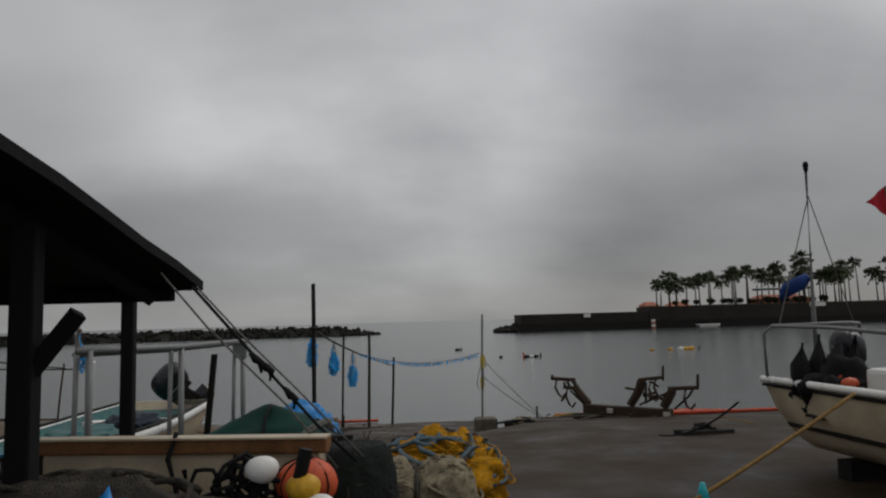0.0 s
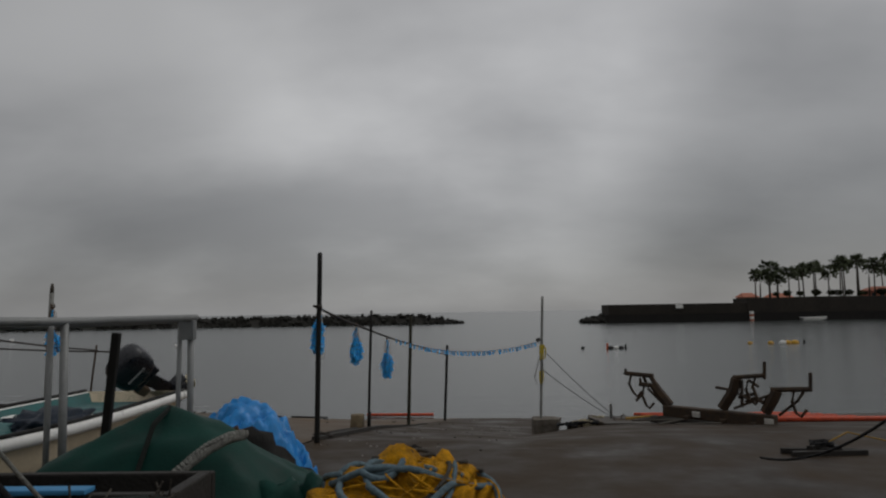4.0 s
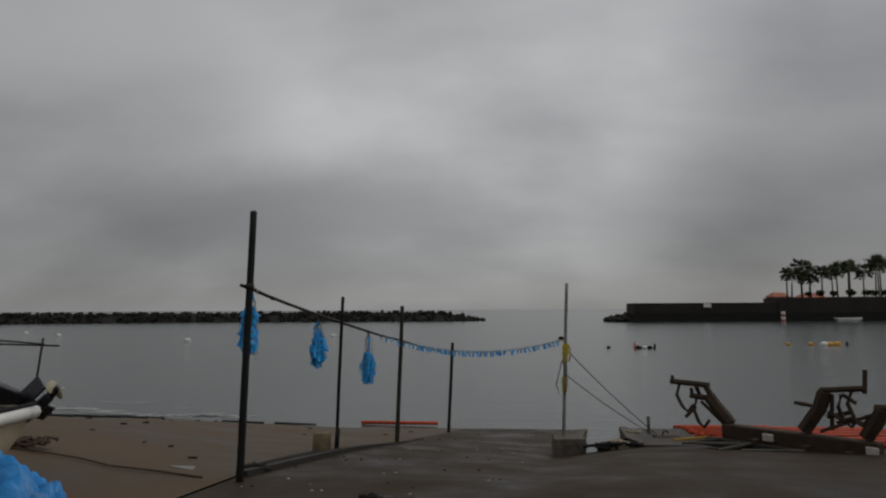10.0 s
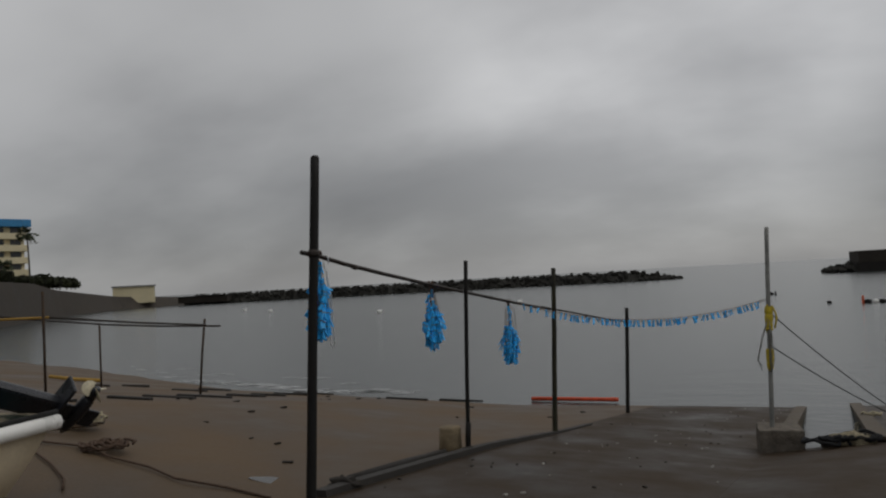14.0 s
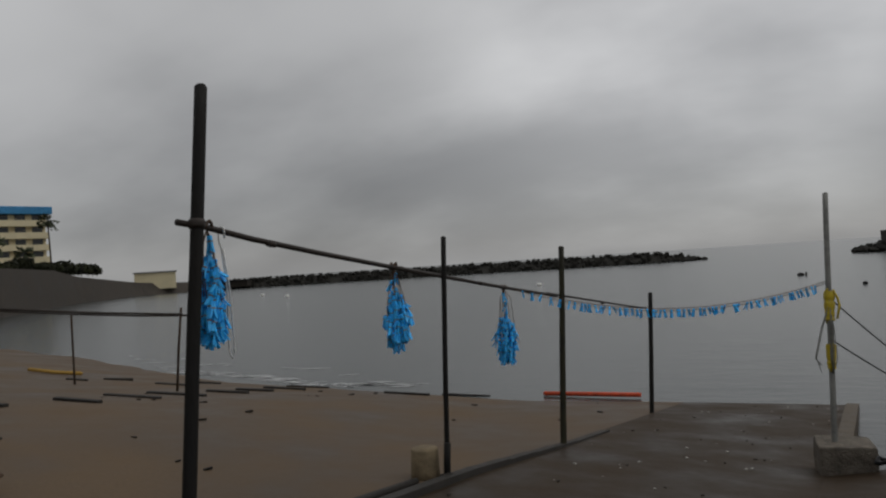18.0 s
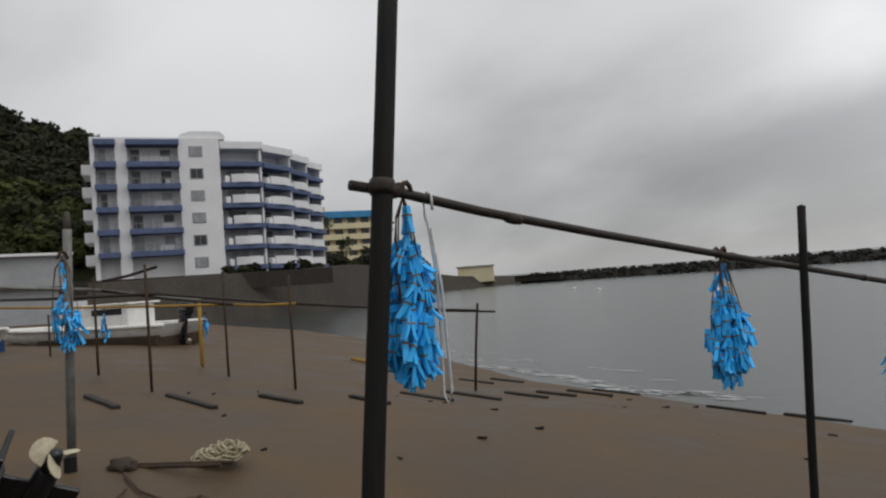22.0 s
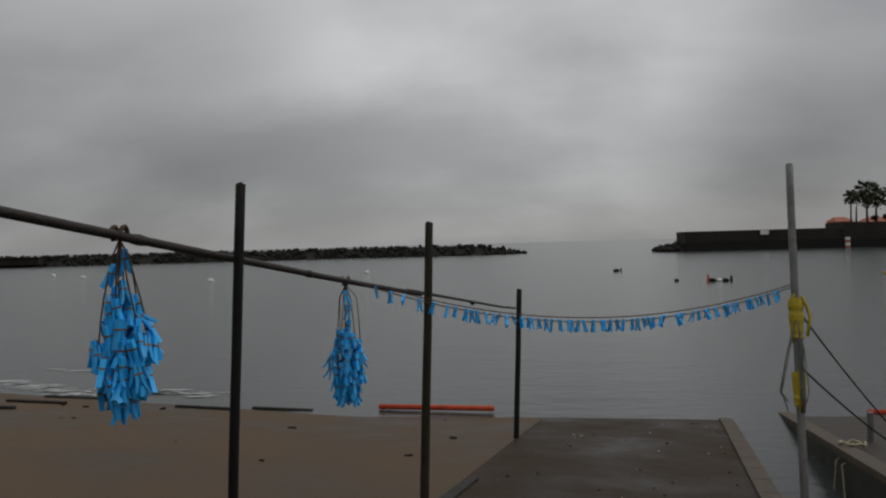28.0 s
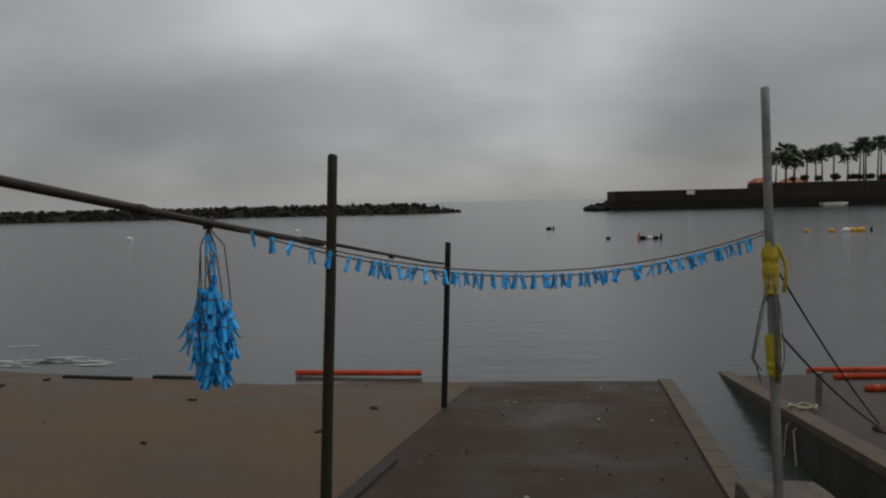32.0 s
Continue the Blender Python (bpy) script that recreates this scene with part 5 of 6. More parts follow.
ob = thing("brush_heap", (0.98, -7.45, slip(-7.5)), "bristling heap of dark green net and brush", "net")
bm = heap((0, 0, 0.40), (0.25, 0.36, 0.50), 2, 0.10, 2.0, 4, -0.02)
for v in bm.verts:
    v.co.x = math.copysign(min(abs(v.co.x) * 1.25, 0.26), v.co.x)
    v.co.z = min(v.co.z * 1.08, 0.88)
part("net", bm, M_NETG, ob, "", True)
bm = bmesh.new()
rr = random.Random(4)
for k in range(260):
    v = Vector((rr.gauss(0, 1), rr.gauss(0, 1), rr.gauss(0.3, 0.8))).normalized()
    p = Vector((math.copysign(min(abs(v.x) * 0.32, 0.25), v.x), v.y * 0.38, min(0.40 + v.z * 0.52, 0.86)))
    tube(bm, [p, p + v * 0.05 + Vector((rr.gauss(0, 0.03), rr.gauss(0, 0.03), rr.gauss(-0.02, 0.03)))], 0.004, 3, False)
tagged(part("bristles", bm, M_NETB, ob), kind="stuff")


def cords_over(parent, centre, size, count, material, r, seed, name="strand", label=""):
    """Ropes that wander over a heap."""
    rr = random.Random(seed)
    for k in range(count):
        a0, ln = rr.uniform(0, 6.28), rr.uniform(1.2, 2.6)
        th = rr.uniform(0.15, 1.2)
        pts = []
        for i in range(16):
            q = i / 15
            a = a0 + ln * q
            t2 = th + 0.35 * math.sin(3 * q + k)
            kk = 1.03 + 0.05 * math.sin(9 * q + k)
            pts.append((centre[0] + size[0] * kk * math.cos(a) * math.sin(t2), centre[1] + size[1] * kk * math.sin(a) * math.sin(t2), centre[2] + size[2] * kk * math.cos(t2)))
        part(name, rod(pts, r * rr.uniform(0.8, 1.2), 6), material, parent, label, True)


ob = thing("yellow_net_heap", (1.68, -5.30, slip(-5.3)), "big heap of yellow net with blue-grey ropes", "net")
part("net", heap((0, 0, 0.20), (0.62, 0.55, 0.42), 6, 0.34, 2.0, 5, -0.03), M_NETY, ob, "bright yellow netting", True)
part("net", heap((0.28, 0.05, 0.20), (0.32, 0.36, 0.36), 16, 0.4, 2.6, 4, -0.03), M_NETY, ob, "", True)
cords_over(ob, (0, 0, 0.20), (0.64, 0.57, 0.44), 17, M_ROPEB, 0.019, 3, "rope", "thick blue-grey rope")
cords_over(ob, (0.05, -0.02, 0.19), (0.63, 0.56, 0.43), 40, M_NETY, 0.008, 8)
cords_over(ob, (0.05, 0.0, 0.20), (0.59, 0.57, 0.46), 8, M_NETB, 0.012, 12)
ob = thing("cream_net_heap", (1.42, -6.15, slip(-6)), "two tied bundles of cream net", "net")
for k, (dx, dy) in enumerate(((-0.20, 0.0), (0.22, 0.02))):
    part("net", heap((dx, dy, 0.22), (0.30, 0.30, 0.34), 20 + k, 0.25, 2.6, 4, -0.03), M_NETC, ob, "", True)
    cords_over(ob, (dx, dy, 0.22), (0.31, 0.31, 0.34), 14, M_NETC, 0.009, 30 + k)
part("tie", rod([(0.0, -0.25, 0.02), (0.01, -0.26, 0.25), (0.0, -0.12, 0.50), (0.0, 0.15, 0.50)], 0.028, 7), M_NETB, ob, "", True)


def drape(name, parent, cx, cy, w, d, h, base, seed, material, label="", sharp=5.0, fold=0.05, e1=1.9, e2=0.6):
    """A tarpaulin laid over a load: creased, thin, hanging to its hem."""
    bm = bmesh.new()
    n = 46
    off = Vector((seed * 3.7, seed, 0))
    g = []
    for i in range(n + 1):
        r = []
        for j in range(n + 1):
            u, v = i / n * 2 - 1, j / n * 2 - 1
            rad = (abs(u) ** 2.6 + abs(v) ** 2.6) ** (1 / 2.6)
            z = h * max(0.0, 1 - rad ** e1) ** e2
            crease = abs(noise.noise(Vector((u * 2.2, v * 2.2, 0)) + off)) + 0.5 * abs(noise.noise(Vector((u * sharp, v * sharp, 1)) + off)) + 0.22 * abs(noise.noise(Vector((u * sharp * 2.3, v * sharp * 1.6, 2)) + off))
            z += fold * 2.2 * (0.5 - crease) * (0.4 + rad)
            k = 1 + 0.10 * noise.noise(Vector((u * 3, v * 3, 5)) + off)
            r.append(bm.verts.new((cx + u * w * k, cy + v * d * k, base + max(z, 0.0 if rad < 1 else -0.04))))
        g.append(r)
    for a, c in zip(g, g[1:]):
        for j in range(n):
            bm.faces.new((a[j], a[j + 1], c[j + 1], c[j]))
    bmesh.ops.recalc_face_normals(bm, faces=bm.faces)
    ob = part(name, bm, material, parent, label, True)
    s_ = ob.modifiers.new("thickness", "SOLIDIFY")
    s_.thickness = 0.006
    return ob


g5 = slip(-5)
T_O = Vector((0.30, -5.0, g5))
h5 = 1.11 - g5
ob = thing("green_tarp_load", T_O, "dark green tarpaulin over a load of gear", "tarpaulin")
part("load", heap((0, 0.05, 0.2), (0.5, 0.34, h5 - 0.42), 31, 0.2, 1.6, 3, -0.04), M_NETG, ob, "", True)
drape("tarp", ob, -0.20, 0.06, 1.22, 0.62, h5 - 0.12, 0.10, 3, M_TARPG, "", 3.0, 0.045, 1.3, 0.8)
part("strap", rod([(-0.24, -0.50, 0.40), (-0.23, -0.34, 0.58), (-0.21, -0.15, h5 - 0.10), (-0.19, 0.05, h5 - 0.02), (-0.16, 0.3, h5 - 0.15)], 0.018, 6), M_NETG, ob, "dark cloth strap", True)
part("fold", heap((0.86, -0.14, 0.22), (0.22, 0.22, 0.26), 33, 0.5, 2.6, 4, 0.0), M_TARPG, ob, "dark bunched fold of the tarpaulin", True)
part("fold", heap((0.56, -0.18, 0.16), (0.28, 0.28, 0.32), 36, 0.4, 2.2, 4, 0.0), M_TARPG, ob, "", True)
ch = [Vector((0.36, -5.52, 0.76)), Vector((0.44, -5.44, 0.84)), Vector((0.52, -5.38, 0.90)), Vector((0.61, -5.30, 0.945)), Vector((0.68, -5.20, 0.95))]
cpts = []
for i in range(44):
    q = i / 43 * 4
    k = min(3, int(q))
    cpts.append(ch[k].lerp(ch[k + 1], q - k) - T_O)
ob = thing("grey_hawser", T_O, "thick plaited grey rope laid across the tarpaulin", "rope")
for s3 in range(3):
    part("strand", rod([p + 0.022 * Vector((math.cos(i * 1.0 + s3 * 2.09), 0.4, math.sin(i * 1.0 + s3 * 2.09))) for i, p in enumerate(cpts)], 0.018, 6), M_ROPEG, ob, "", True)

g38 = slip(-4.1)
ob = thing("blue_tarp_load", (0.30, -4.10, g38), "bright blue tarpaulin thrown over boxes and sacks", "tarpaulin")
hb = 0.98 - g38
drape("tarp", ob, 0.02, 0.14, 0.53, 0.34, hb - 0.12, 0.12, 9, M_TARPB, "", 6.5, 0.15, 1.5, 0.7)
part("sack", heap((0.02, -0.34, 0.24), (0.58, 0.26, hb - 0.36), 41, 0.3, 2.0, 4, -0.03), M_BLACK, ob, "black plastic sack", True)
part("board", boxed((-0.15, -0.010, -0.16), (0.15, 0.010, 0.14), 0.006, pose(0.10, -0.58, 0.60, -24, -30, 10)), M_BROWNC, ob, "brown cardboard sheet")
z6 = slip(-6.9)
ob = thing("old_trough", (-0.1, -6.85, z6), "long dark timber trough with a blue edge strip", "trough")
top6 = 1.06 - z6
part("side", boxed((-1.2, -0.25, 0.05), (1.00 + 0.1, -0.20, top6), 0.01), M_PLANK, ob)
part("side", boxed((-1.2, 0.18, 0.05), (1.00 + 0.1, 0.23, top6 - 0.02), 0.01), M_PLANK, ob)
part("end_board", boxed((1.00 + 0.05, -0.20, 0.05), (1.00 + 0.1, 0.18, top6 - 0.01), 0.01), M_PLANK, ob)
part("end_board", boxed((-1.2, -0.20, 0.05), (-1.15, 0.18, top6 - 0.01), 0.01), M_PLANK, ob)
part("floor_board", boxed((-1.15, -0.20, 0.10), (1.00 + 0.05, 0.18, 0.16), 0.01), M_BLACK, ob)
part("ledge", boxed((-0.75, -0.29, top6 - 0.16), (1.00 - 0.2, -0.252, top6 - 0.12), 0.006), M_GREYW, ob, "pale worn ledge strip")
part("edge_strip", boxed((-1.2, -0.265, top6 + 0.001), (1.00 - 0.2, -0.19, top6 + 0.02), 0.006), M_BLUER, ob, "blue plastic edge strip")
for x in (-0.9, 1.00 - 0.2):
    part("foot", boxed((x - 0.06, -0.22, -0.06), (x + 0.06, 0.20, 0.05), 0.01), M_BLACK, ob)

# rope and float clutter in front of the tub
gz = slip(-8.6)
ob = thing("brown_net_heap", (-0.35, -8.62, gz), "low bank of brown net and dark rope", "net")
part("net", heap((0, 0, 0.44), (1.0, 0.30, 0.48), 51, 0.25, 2.4, 4, -0.03), M_NETB, ob, "", True)
cords_over(ob, (0, 0, 0.44), (1.02, 0.31, 0.49), 22, M_NETB, 0.016, 55)
rk = random.Random(61)
for k in range(16):
    cx, cz, rx = rk.uniform(0.66, 1.0), rk.uniform(0.74, 0.93), rk.uniform(0.04, 0.12)
    part("rope", rod(wobble([(cx + rx * math.cos(t_ * 0.7 + k), 0.12 + 0.05 * math.sin(t_ * 1.3 + k), cz + rx * rk.uniform(0.7, 1.4) * math.sin(t_ * 0.7 + k)) for t_ in range(12)], 0.05, k, 4), 0.011, 6), M_ROPEK, ob, "black rope loop", True)
ob2 = thing("blue_sheet", (0.05, -9.0, gz), "crumpled blue plastic sheet beside brown net", "sheet")
part("sheet", heap((0, 0, 0.46), (0.22, 0.16, 0.44), 58, 0.3, 3.0, 4, -0.03), M_TARPB, ob2, "", True)
for k, (x, y, z, r, m_, lab) in enumerate(((0.70, -8.55, 0.69, 0.066, M_WHITE, "white plastic float wrapped in rope"), (0.90, -8.48, 0.60, 0.122, M_BUOY, "orange float in black mesh"), (0.905, -8.70, 0.63, 0.066, M_BUOYY, "yellow float beside an orange one"), (0.98, -8.74, 0.555, 0.058, M_WHITE, "small white plastic float on the nets"))):
    ob = thing("fishing_float", (-0.12 + x, y, gz + z + 0.22), lab, "float", "floats by the tub")
    bm = bmesh.new()
    bmesh.ops.create_uvsphere(bm, u_segments=18, v_segments=12, radius=r)
    for v in bm.verts:
        v.co.x *= 1.25
        v.co += 0.01 * noise.noise_vector(v.co * 7)
    part("float", bm, m_, ob, "", True)
    bm = bmesh.new()
    for j in range(0 if m_ is M_WHITE or m_ is M_BUOYY else 4):
        tube(bm, [(r * 1.28 * math.cos(t_ * 0.45) * math.cos(j * 0.785), r * 1.02 * math.cos(t_ * 0.45) * math.sin(j * 0.785), r * 1.02 * math.sin(t_ * 0.45)) for t_ in range(15)], 0.005, 4)
    if len(bm.verts):
        tagged(part("mesh_cords", bm, M_ROPEK, ob, "", True), kind="stuff")
    else:
        bm.free()
ob = thing("crowbar", (0.66, -8.72, gz + 0.50), "short black bar sticking out of the nets", "bar")
part("bar", rod([(0, 0, -0.2), (0.03, 0, 0.05), (0.14, 0.02, 0.52)], 0.031, 8), M_BLACK, ob)

# open net shed: a monopitch roof, low towards the sea
z0 = slip(-8)
S_O = Vector((0.0, -7.23, z0))
ob = thing("net_shed", S_O, "open black timber shed with sagging felt roof", "shed")
r_d = Vector((-0.152, -0.96, 0.235))
for k in range(6):
    bm = bmesh.new()
    g = []
    for i in range(13):
        s0 = 4.9 * i / 12
        row = []
        for x in (-0.86 * k, -0.86 * k - 0.44, -0.86 * k - 0.875):
            p = r_d * s0 + Vector((x, 0.03 * (k % 2), 2.13 - z0 + 0.012 * (k % 2) + 0.025 * noise.noise(Vector((x * 2, s0 * 1.7, 3)))))
            if k == 0 and x == 0:
                p.x += 0.03 * noise.noise(Vector((s0 * 2.3, 1, 0)))
            row.append(p)
        g.append(row)
    top = [[bm.verts.new(p + Vector((0, 0, 0.03))) for p in r] for r in g]
    bot = [[bm.verts.new(p - Vector((0, 0, 0.03))) for p in r] for r in g]
    for s_, flip in ((top, False), (bot, True)):
        for a_, c_ in zip(s_, s_[1:]):
            for j in range(2):
                bm.faces.new((a_[j], a_[j + 1], c_[j + 1], c_[j]))
    for i in range(12):
        for j in (0, 2):
            bm.faces.new((top[i][j], top[i + 1][j], bot[i + 1][j], bot[i][j]))
    for i in (0, 12):
        for j in range(2):
            bm.faces.new((top[i][j], top[i][j + 1], bot[i][j + 1], bot[i][j]))
    bmesh.ops.recalc_face_normals(bm, faces=bm.faces)
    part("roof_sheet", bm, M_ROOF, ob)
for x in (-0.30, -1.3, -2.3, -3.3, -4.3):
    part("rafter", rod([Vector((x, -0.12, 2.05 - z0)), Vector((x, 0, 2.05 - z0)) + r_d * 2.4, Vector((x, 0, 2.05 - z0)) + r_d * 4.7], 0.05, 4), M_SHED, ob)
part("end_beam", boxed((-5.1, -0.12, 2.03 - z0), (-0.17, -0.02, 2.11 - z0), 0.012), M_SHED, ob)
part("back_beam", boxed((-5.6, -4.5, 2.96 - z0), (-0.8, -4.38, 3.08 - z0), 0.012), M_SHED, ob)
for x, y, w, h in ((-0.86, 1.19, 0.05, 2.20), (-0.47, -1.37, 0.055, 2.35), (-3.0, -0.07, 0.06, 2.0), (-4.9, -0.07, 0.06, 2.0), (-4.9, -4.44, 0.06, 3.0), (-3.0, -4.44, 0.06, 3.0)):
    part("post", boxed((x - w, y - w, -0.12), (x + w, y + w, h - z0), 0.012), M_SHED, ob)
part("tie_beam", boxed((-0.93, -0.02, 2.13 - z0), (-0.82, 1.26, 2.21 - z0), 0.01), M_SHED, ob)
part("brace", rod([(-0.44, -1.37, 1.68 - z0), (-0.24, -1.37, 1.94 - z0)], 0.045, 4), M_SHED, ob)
K_A, K_B, K_F = Vector((0.44, -7.78, 1.66)), Vector((0.56, -7.72, 1.51)), Vector((1.0, -7.78, 1.06))
T_P = Vector((-0.04, -7.36, 2.12))
for k, (pts, r) in enumerate((([T_P, T_P.lerp(K_A, 0.5), K_A, K_B, K_B.lerp(K_F, 0.5) + Vector((0, 0, -0.02)), K_F], 0.010),
                              ([T_P + Vector((0.02, 0.03, 0)), Vector((0.3, -7.6, 1.82)), Vector((0.68, -7.75, 1.46)), Vector((1.04, -7.75, 1.08))], 0.006),
                              ([Vector((-0.12, -7.75, 2.18)), Vector((0.2, -8.0, 1.86)), Vector((0.64, -8.05, 1.42)), Vector((0.9, -7.95, 1.06))], 0.006))):
    ob = thing("guy_rope", pts[0], "dark guy rope from the shed eave to the gear", "rope", "guy ropes of the shed")
    q0 = pts[0]
    part("rope", rod([p - q0 for p in pts], r, 6), M_ROPEK if k == 0 else M_ROPEG, ob, "", True)
    if k == 0:
        for i, p in enumerate((K_A, K_A.lerp(K_B, 0.35), K_B.lerp(K_F, 0.15))):
            part("knot", rod(wobble([p - q0 + Vector((-0.04, 0, 0.04)), p - q0, p - q0 + Vector((0.025, 0, -0.015)), p - q0 + Vector((0.018, 0, -0.07))], 0.02, i, 6), 0.02, 7, [0.012, 0.026, 0.022, 0.009]), M_ROPEK, ob, "", True)

# slipway cradle for boats
C_O = Vector((6.62, 3.35, slip(3.35)))
ob = thing("boat_cradle", C_O, "rusty steel boat cradle with padded arms", "cradle", turn=math.degrees(math.atan2(-0.72, 0.69)))
ob.scale = (0.90, 0.90, 0.84)
part("beam", boxed((-1.15, -0.14, 0.04), (1.15, 0.08, 0.30), 0.03), M_RUST, ob)
part("skid", boxed((-1.35, -0.30, -0.08), (1.45, -0.16, 0.07), 0.015), M_PLANK, ob)
part("skid", boxed((-1.25, 0.28, -0.08), (1.30, 0.42, 0.08), 0.015), M_PLANK, ob)
for x in (-0.6, 0.15, 0.75):
    part("cross_tie", boxed((x, -0.30, 0.04), (x + 0.1, 0.42, 0.14), 0.01), M_RUST, ob)


def arm(pts, r, name="arm", m_=None):
    return part(name, rod(pts, r, 6), m_ or M_RUST, ob)


arm([(-1.05, 0, 0.30), (-1.38, 0, 0.68), (-1.42, 0, 0.75)], 0.10)
arm([(-1.30, 0, 0.70), (-1.75, 0, 0.72)], 0.055)
arm([(-1.36, 0, 0.72), (-1.48, 0, 0.93)], 0.05)
arm([(-1.42, 0, 0.93), (-2.12, 0, 0.95)], 0.055, "pad_beam")
arm([(-2.08, 0, 0.92), (-2.10, 0, 1.06)], 0.03, "stop")
arm([(-1.72, 0, 0.70), (-1.74, 0, 0.86)], 0.03, "stop")
arm([(0.10, 0, 0.34), (0.34, 0, 0.72), (0.42, 0, 0.98)], 0.105)
arm([(0.36, 0, 1.0), (0.98, 0, 1.08)], 0.05, "pad_beam")
arm([(0.96, 0, 1.0), (0.98, 0, 1.36)], 0.032, "stop")
arm([(0.52, 0, 0.95), (0.50, 0, 0.40)], 0.03, "strut")
arm([(0.95, 0, 0.34), (1.10, 0, 0.60), (1.18, 0, 0.78)], 0.105)
arm([(1.08, 0, 0.80), (1.80, 0, 0.86)], 0.055, "pad_beam")
arm([(1.78, 0, 0.82), (1.80, 0, 1.18)], 0.032, "stop")
arm([(1.20, 0, 0.30), (1.55, 0, 0.62), (1.66, 0, 0.80)], 0.028, "strut")
arm([(0.35, -0.02, 0.36), (1.15, -0.02, 0.74)], 0.03, "strut")
arm([(-1.10, 0.1, 0.15), (-1.62, 0.1, 0.62)], 0.028, "strut")
for x, z, seed in ((-1.92, 0.92, 1), (-1.62, 0.68, 2), (0.80, 1.02, 3), (0.66, 0.98, 4), (1.5, 0.8, 5)):
    pts = [(x, -0.03, z), (x - 0.05, -0.04, z - 0.2), (x + 0.02, -0.03, z - 0.42), (x + 0.12, -0.02, z - 0.5), (x + 0.20, 0, z - 0.36)]
    part("chain", rod(wobble(pts, 0.03, seed, 4), 0.03, 6), M_RUST, ob, "hanging rusty chain", True)
rj = random.Random(44)
for k in range(12):
    x, z = rj.choice((-1.7, -1.4, -1.2, 0.3, 0.6, 0.8, 1.2, 1.5)) + rj.uniform(-0.1, 0.1), rj.uniform(0.4, 0.85)
    arm([(x, rj.uniform(-0.08, 0.08), z), (x + rj.uniform(-0.3, 0.3), rj.uniform(-0.08, 0.08), z + rj.uniform(-0.35, 0.2))], rj.uniform(0.018, 0.04), "scrap_bar")
for x in (-0.45, 1.0):
    part("pad", boxed((x, -0.20, 0.12), (x + 0.16, -0.155, 0.24), 0.01), M_SHELL, ob, "pale worn fender patch")

# red rollers laid across the second ramp, and one by the water's edge
def roller(a, b_, r, group, label):
    a, b_ = Vector(a), Vector(b_)
    ob = thing("red_roller", a, label, "pipe", group)
    part("pipe", rod([Vector((0, 0, 0)), (b_ - a) * 0.5, b_ - a], r, 12), M_RED, ob, "", True)
    for q in (0.03, 0.97):
        part("end_cap", rod([(b_ - a) * (q - 0.008), (b_ - a) * (q + 0.008)], r * 1.06, 12), M_RED, ob)


for x, y, ln in ((6.95, 11.1, 2.2), (6.95, 10.35, 4.2), (6.72, 9.2, 4.2), (6.48, 8.1, 4.2), (6.32, 7.1, 4.2), (6.3, 5.9, 4.0), (6.6, 4.9, 4.0), (7.4, 3.9, 4.2)):
    roller((x, y, slip(y) + 0.05), (x + ln, y - 0.22 * ln / 4, slip(y - 0.22 * ln / 4) + 0.05), 0.042, "red rollers on the ramp", "orange-red roller pipe lying across the ramp")
roller((-0.75, 11.35, -1.28), (1.20, 11.12, -1.26), 0.045, "red rollers by the water", "orange-red roller pipe at the water's edge")

# sled of timbers with ropes
ob = thing("timber_sled", (5.95, -1.55, slip(-1.55)), "low sled of black timbers and rope", "sled")
ob.scale = (0.62, 0.62, 0.7)
for k, (x, y, a, ln) in enumerate(((-0.45, -0.2, 4, 1.3), (-0.5, 0.12, -6, 1.25), (-0.1, -0.05, 40, 0.8), (0.35, -0.1, 80, 0.6))):
    part("timber", boxed((-0.05, -0.055, 0.0 + 0.06 * (k > 1)), (ln, 0.055, 0.09 + 0.06 * (k > 1)), 0.012, pose(x, y, 0, 0, 0, a)), M_PLANK, ob)
part("rope", rod(wobble(coil((0.1, 0, 0.15), 0.22, 2.5, 0.02, 14, 0.3, 4), 0.03, 3, 5), 0.016, 6), M_ROPEK, ob, "", True)
part("rope", rod([(0.2, 0.2, 0.1), (0.9, 0.6, 0.25), (1.6, 0.3, 0.12)], 0.014, 6), M_ROPEY, ob, "", True)

# head of the water slot: sloped wing walls and a tangle of rope
ob = thing("rope_tangle", (4.30, 4.25, deck_z(4.3, 4.25)), "tangle of black rope and pale net lying on concrete", "rope")
for k in range(5):
    part("rope", rod(wobble(coil((0.1 * k - 0.2, 0.04 * k, 0.05), 0.17, 2.2, 0.02, 14, 0.4, 20 + k), 0.05, k, 5), 0.02, 6), M_ROPEK, ob, "", True)
part("net", heap((0.08, 0.12, 0.03), (0.22, 0.14, 0.10), 61, 0.5, 3, 3, -0.02), M_NETC, ob, "", True)
part("board", boxed((-0.2, 0.2, -0.02), (0.12, 0.26, 0.12), 0.01, pose(0, 0, 0, -20, 0, 5)), M_GREYW, ob, "grey board tipped into the slot")
ob = thing("slot_post", (5.75, 8.4, slip(8.4)), "short grey steel stub post on the ramp", "post")
part("shaft", rod([(0, 0, -0.1), (0, 0, 0.36)], 0.035, 10), M_GALV, ob)
ob = thing("rope_end", (5.35, 7.9, slip(7.9)), "pale frayed rope hanging over the slot wall", "rope")
part("rope", rod(wobble(coil((0, 0, 0.04), 0.13, 2, 0.02, 14, 0.3, 5), 0.03, 1, 5), 0.014, 6), M_ROPEC, ob, "", True)
